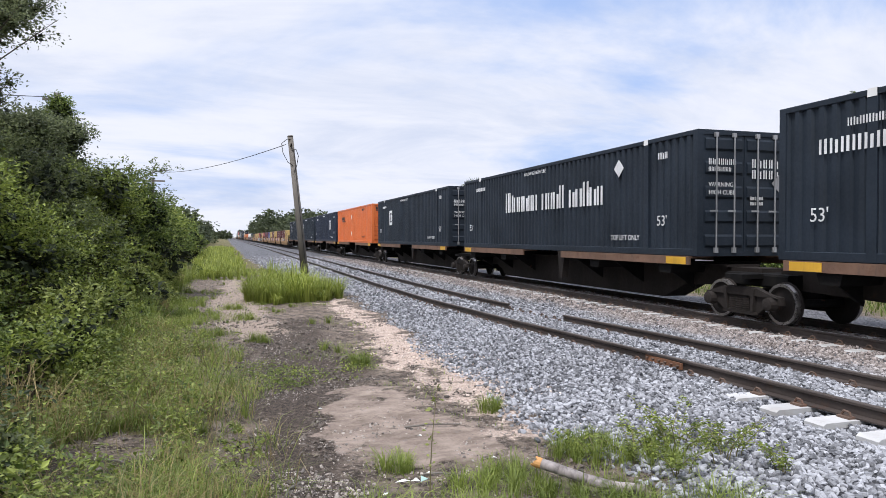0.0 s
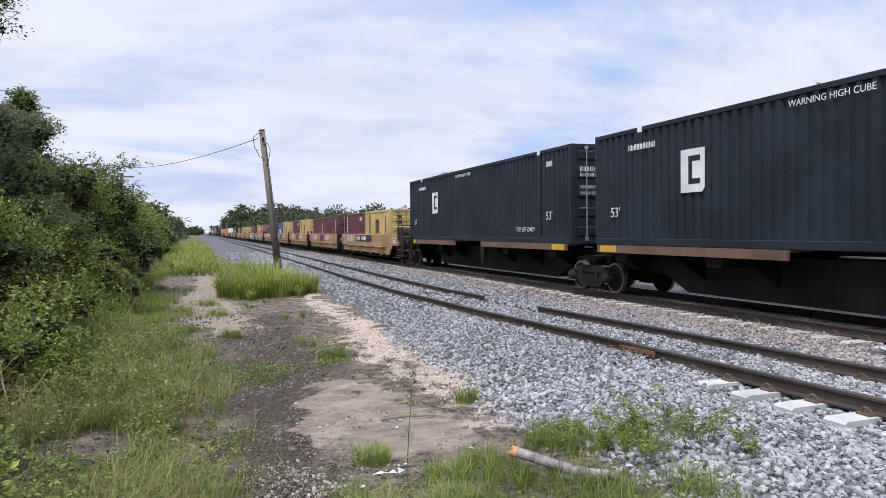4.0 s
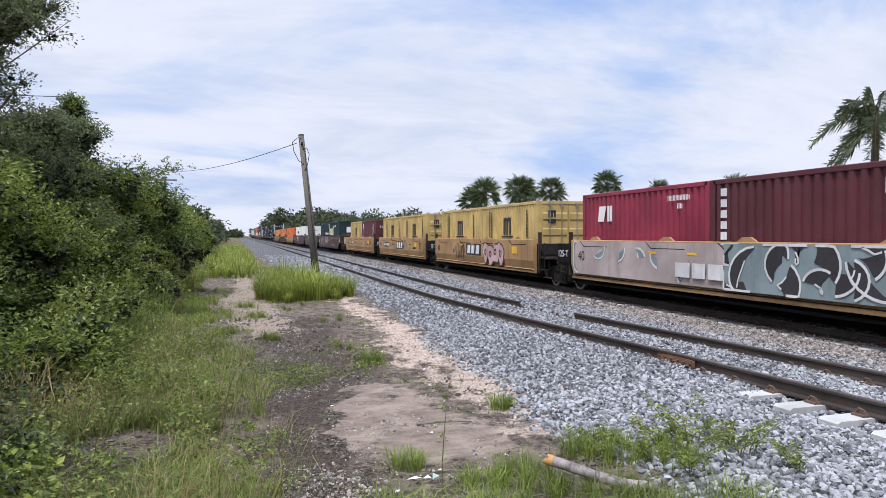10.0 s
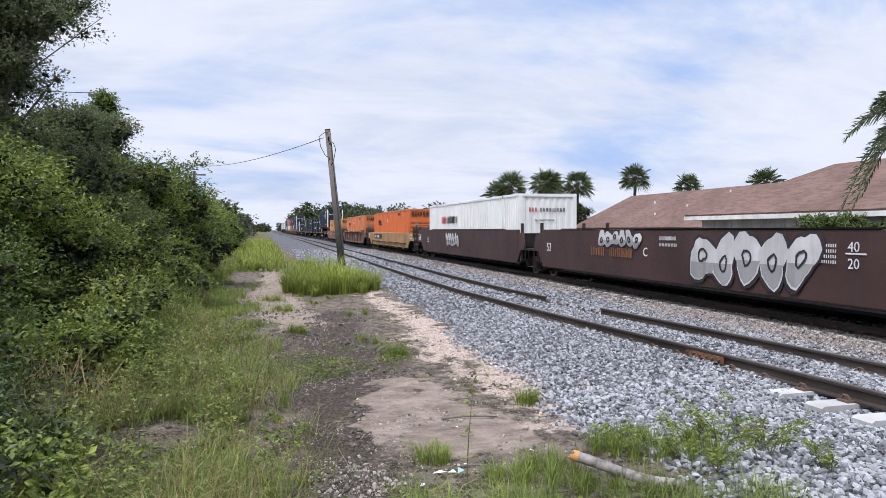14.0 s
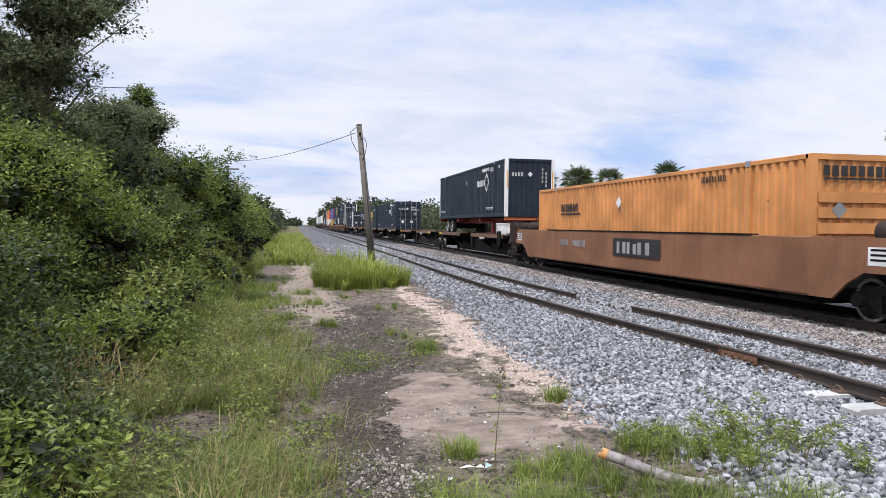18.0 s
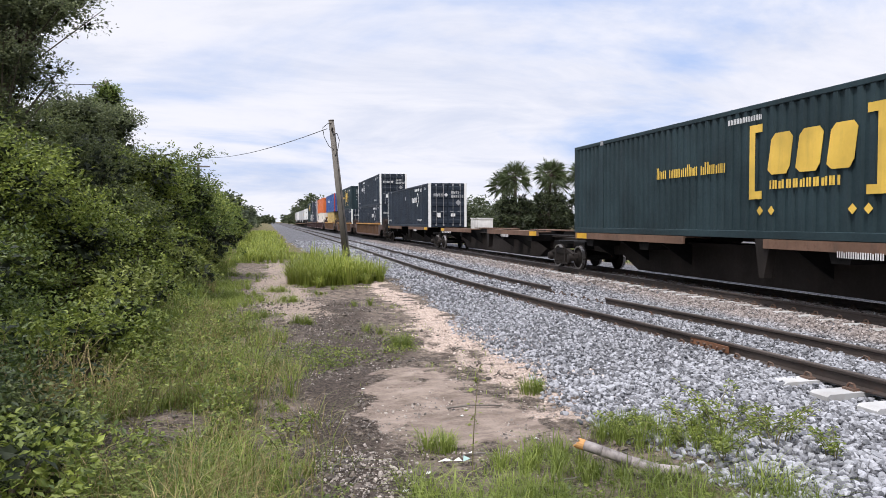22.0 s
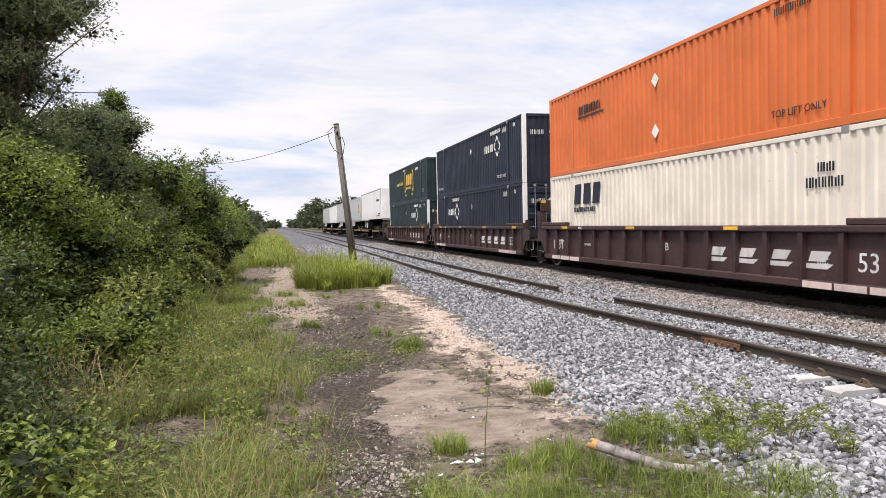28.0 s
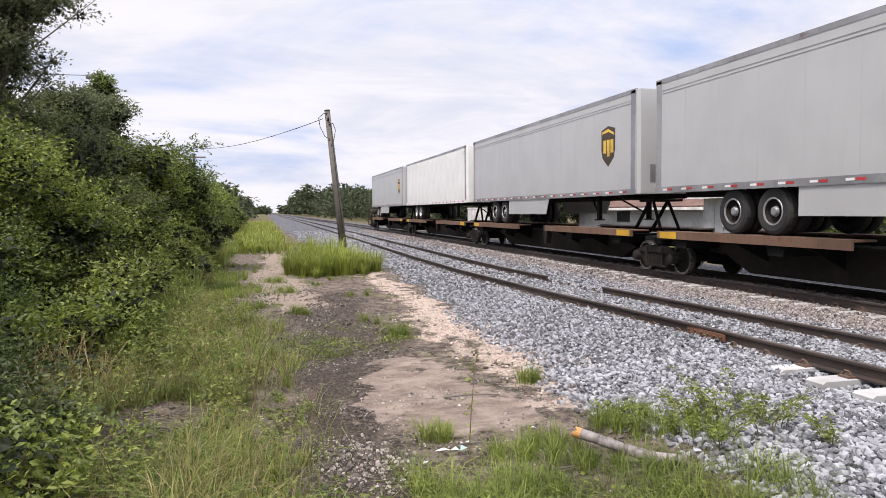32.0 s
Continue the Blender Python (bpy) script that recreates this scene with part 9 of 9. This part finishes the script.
grass_field("grass", "tangled low grass at the near edge of the verge", 11000, (0.9, 4.2, 3.8, 5.4), lambda x, y: np.clip((5.25 - 0.12 * x - y) * 1.6 + 1.3 * (value_noise(x, y, 0.4, 57) - 0.5), 0, 1) * (x < 3.7) * np.clip((value_noise(x, y, 0.22, 59) - 0.25) * 2.5, 0, 1), 0.05, 0.26, 0.006, 1.7, GRASS, 58)


ground_cover()


def make_small_things():
    # cut length of pipe
    p = thing("old_pipe", pose(2.42, 5.18, -0.2), "cut length of scuffed pale pipe with an orange broken end", "pipe")
    PIPE = paint("scuffed_pipe", (0.34, 0.30, 0.285), 0.5, 0.95, 0.9, grime=(0.05, 0.042, 0.04), rustcol=(0.05, 0.04, 0.037), scale=2.6)
    PIPE_END = paint("orange_pipe_end", (0.52, 0.27, 0.09), 0.7, 0.3)
    axis = [Vector((-0.05, -0.05, 0.17)), Vector((0.1, -0.2, 0.135)), Vector((0.27, -0.34, 0.085)), Vector((0.45, -0.45, 0.045)), Vector((0.66, -0.53, 0.03))]
    sh = Shape()
    for i in range(1, 4):
        sh.tube(axis[i], axis[i + 1], 0.042, 0.040, 16)
    sh.tube(axis[0].lerp(axis[1], 0.3), axis[1], 0.042, None, 16)
    part("tube", sh, PIPE, p, "", None, True)
    e = Shape()
    a, b = axis[0].lerp(axis[1], 0.02), axis[0].lerp(axis[1], 0.32)
    d = (b - a).normalized()
    u = d.cross(Vector((0, 0, 1))).normalized()
    w = u.cross(d)
    n = 14
    pts = []
    for r in (0.044, 0.034):
        for k in range(n):
            ang = 6.28318 * k / n
            tip = a + d * (0.02 if 0.5 < ang < 2.6 else 0.0) + d * 0.02 * math.sin(3 * ang)
            pts += [tip + r * (math.cos(ang) * u + math.sin(ang) * w), b + r * (math.cos(ang) * u + math.sin(ang) * w)]
    fs = []
    for k in range(n):
        j = (k + 1) % n
        fs += [(2 * k, 2 * j, 2 * j + 1, 2 * k + 1), (2 * n + 2 * k, 2 * n + 2 * k + 1, 2 * n + 2 * j + 1, 2 * n + 2 * j), (2 * k, 2 * n + 2 * k, 2 * n + 2 * j, 2 * j)]
    part("broken_end", e.poly(pts, fs), PIPE_END, p, "orange broken pipe mouth")
    # solid black plug, added in place of the shade inside the pipe
    part("bore", Shape().tube(a + d * 0.035, b, 0.035, None, 14), TYRE, p, "black plug standing in for the shaded hollow of the pipe")
    # litter
    l = thing("paper_litter", pose(1.42, 5.42, -0.21), "crumpled white and pale green paper litter on the dirt", "litter")
    LP = paint("white_paper", (0.75, 0.75, 0.72), 0.8, 0.2)
    LG = paint("pale_green_paper", (0.42, 0.58, 0.54), 0.8, 0.2)
    part("scrap", Shape().poly([(-0.13, 0.02, 0.015), (-0.05, -0.03, 0.035), (0.0, 0.01, 0.02), (-0.06, 0.04, 0.03)], [(0, 1, 2, 3)]).poly([(0.0, 0.0, 0.02), (0.07, -0.02, 0.02), (0.05, 0.03, 0.035)], [(0, 1, 2)]), LP, l)
    part("scrap", Shape().poly([(0.07, -0.04, 0.02), (0.13, -0.04, 0.04), (0.15, 0.01, 0.02), (0.09, 0.02, 0.05)], [(0, 1, 2, 3)]), LG, l)
    rng = random.Random(4)
    for k, (x, y) in enumerate(((1.66, 5.75), (1.85, 5.6), (2.35, 5.95), (1.2, 5.35), (0.95, 5.0), (2.55, 5.1), (1.05, 8.2), (1.9, 6.9), (-0.5, 6.5), (-0.65, 6.8), (0.62, 4.6))):
        q = thing("paper_scrap", pose(x, y, float(ground_z(np.array(x), np.array(y))), 0, 0, rng.uniform(0, 360)), "small crumpled pale scrap lying on the dirt", "litter", "scraps on the dirt")
        part("sheet", Shape().poly([(-0.02, -0.01, 0.005), (0.015, -0.015, 0.016), (0.02, 0.015, 0.006), (-0.01, 0.018, 0.018)], [(0, 1, 2, 3)]).poly([(-0.02, -0.01, 0.004), (-0.01, 0.015, 0.015), (-0.03, 0.015, 0.005)], [(0, 1, 2)]), LP, q)
    for k, (x, y, L, a) in enumerate(((2.05, 4.83, 0.5, 8), (1.75, 5.6, 0.35, -30), (0.5, 5.5, 0.3, 60), (-0.7, 6.5, 0.4, 20), (-0.9, 6.7, 0.45, -50), (-0.5, 6.9, 0.35, 110), (2.1, 7.1, 0.6, -10))):
        b = thing("dry_stick", pose(x, y, float(ground_z(np.array(x), np.array(y))) + 0.015, 0, 0, a), "dry grey stick lying on the ground", "stick", "sticks on the ground")
        part("twig", Shape().path([(-L / 2, 0, 0), (-L * 0.1, 0.03, 0.012), (L * 0.3, -0.01, 0.02), (L / 2, 0.03, 0.005)], 0.012, 6, 0.006), OLDWOOD, b)
    c = thing("utility_cabinet", pose(21.5, 69.5, -0.37), "pale grey utility cabinet beyond the track", "cabinet")
    part("body", Shape().box(-0.8, -1.3, 0, 0.8, 1.3, 2.3, 0.03), FASCIA, c)
    part("lid", Shape().box(-0.86, -1.36, 2.3, 0.86, 1.36, 2.4, 0.02), FASCIA, c)
    part("door", Shape().box(-0.84, -1.0, 0.2, -0.802, -0.05, 2.1), FASCIA, c)
    part("door", Shape().box(-0.84, 0.05, 0.2, -0.802, 1.0, 2.1), FASCIA, c)


make_small_things()

# ---------------------------------------------------------------- all that moves
def motions():
    for ob, s, z in MOVING:
        walk(ob, [(0, pose(MAIN_X, s, z)), (16, pose(MAIN_X, s - SPEED * 16, z)), (32, pose(MAIN_X, s - SPEED * 32, z))])


motions()
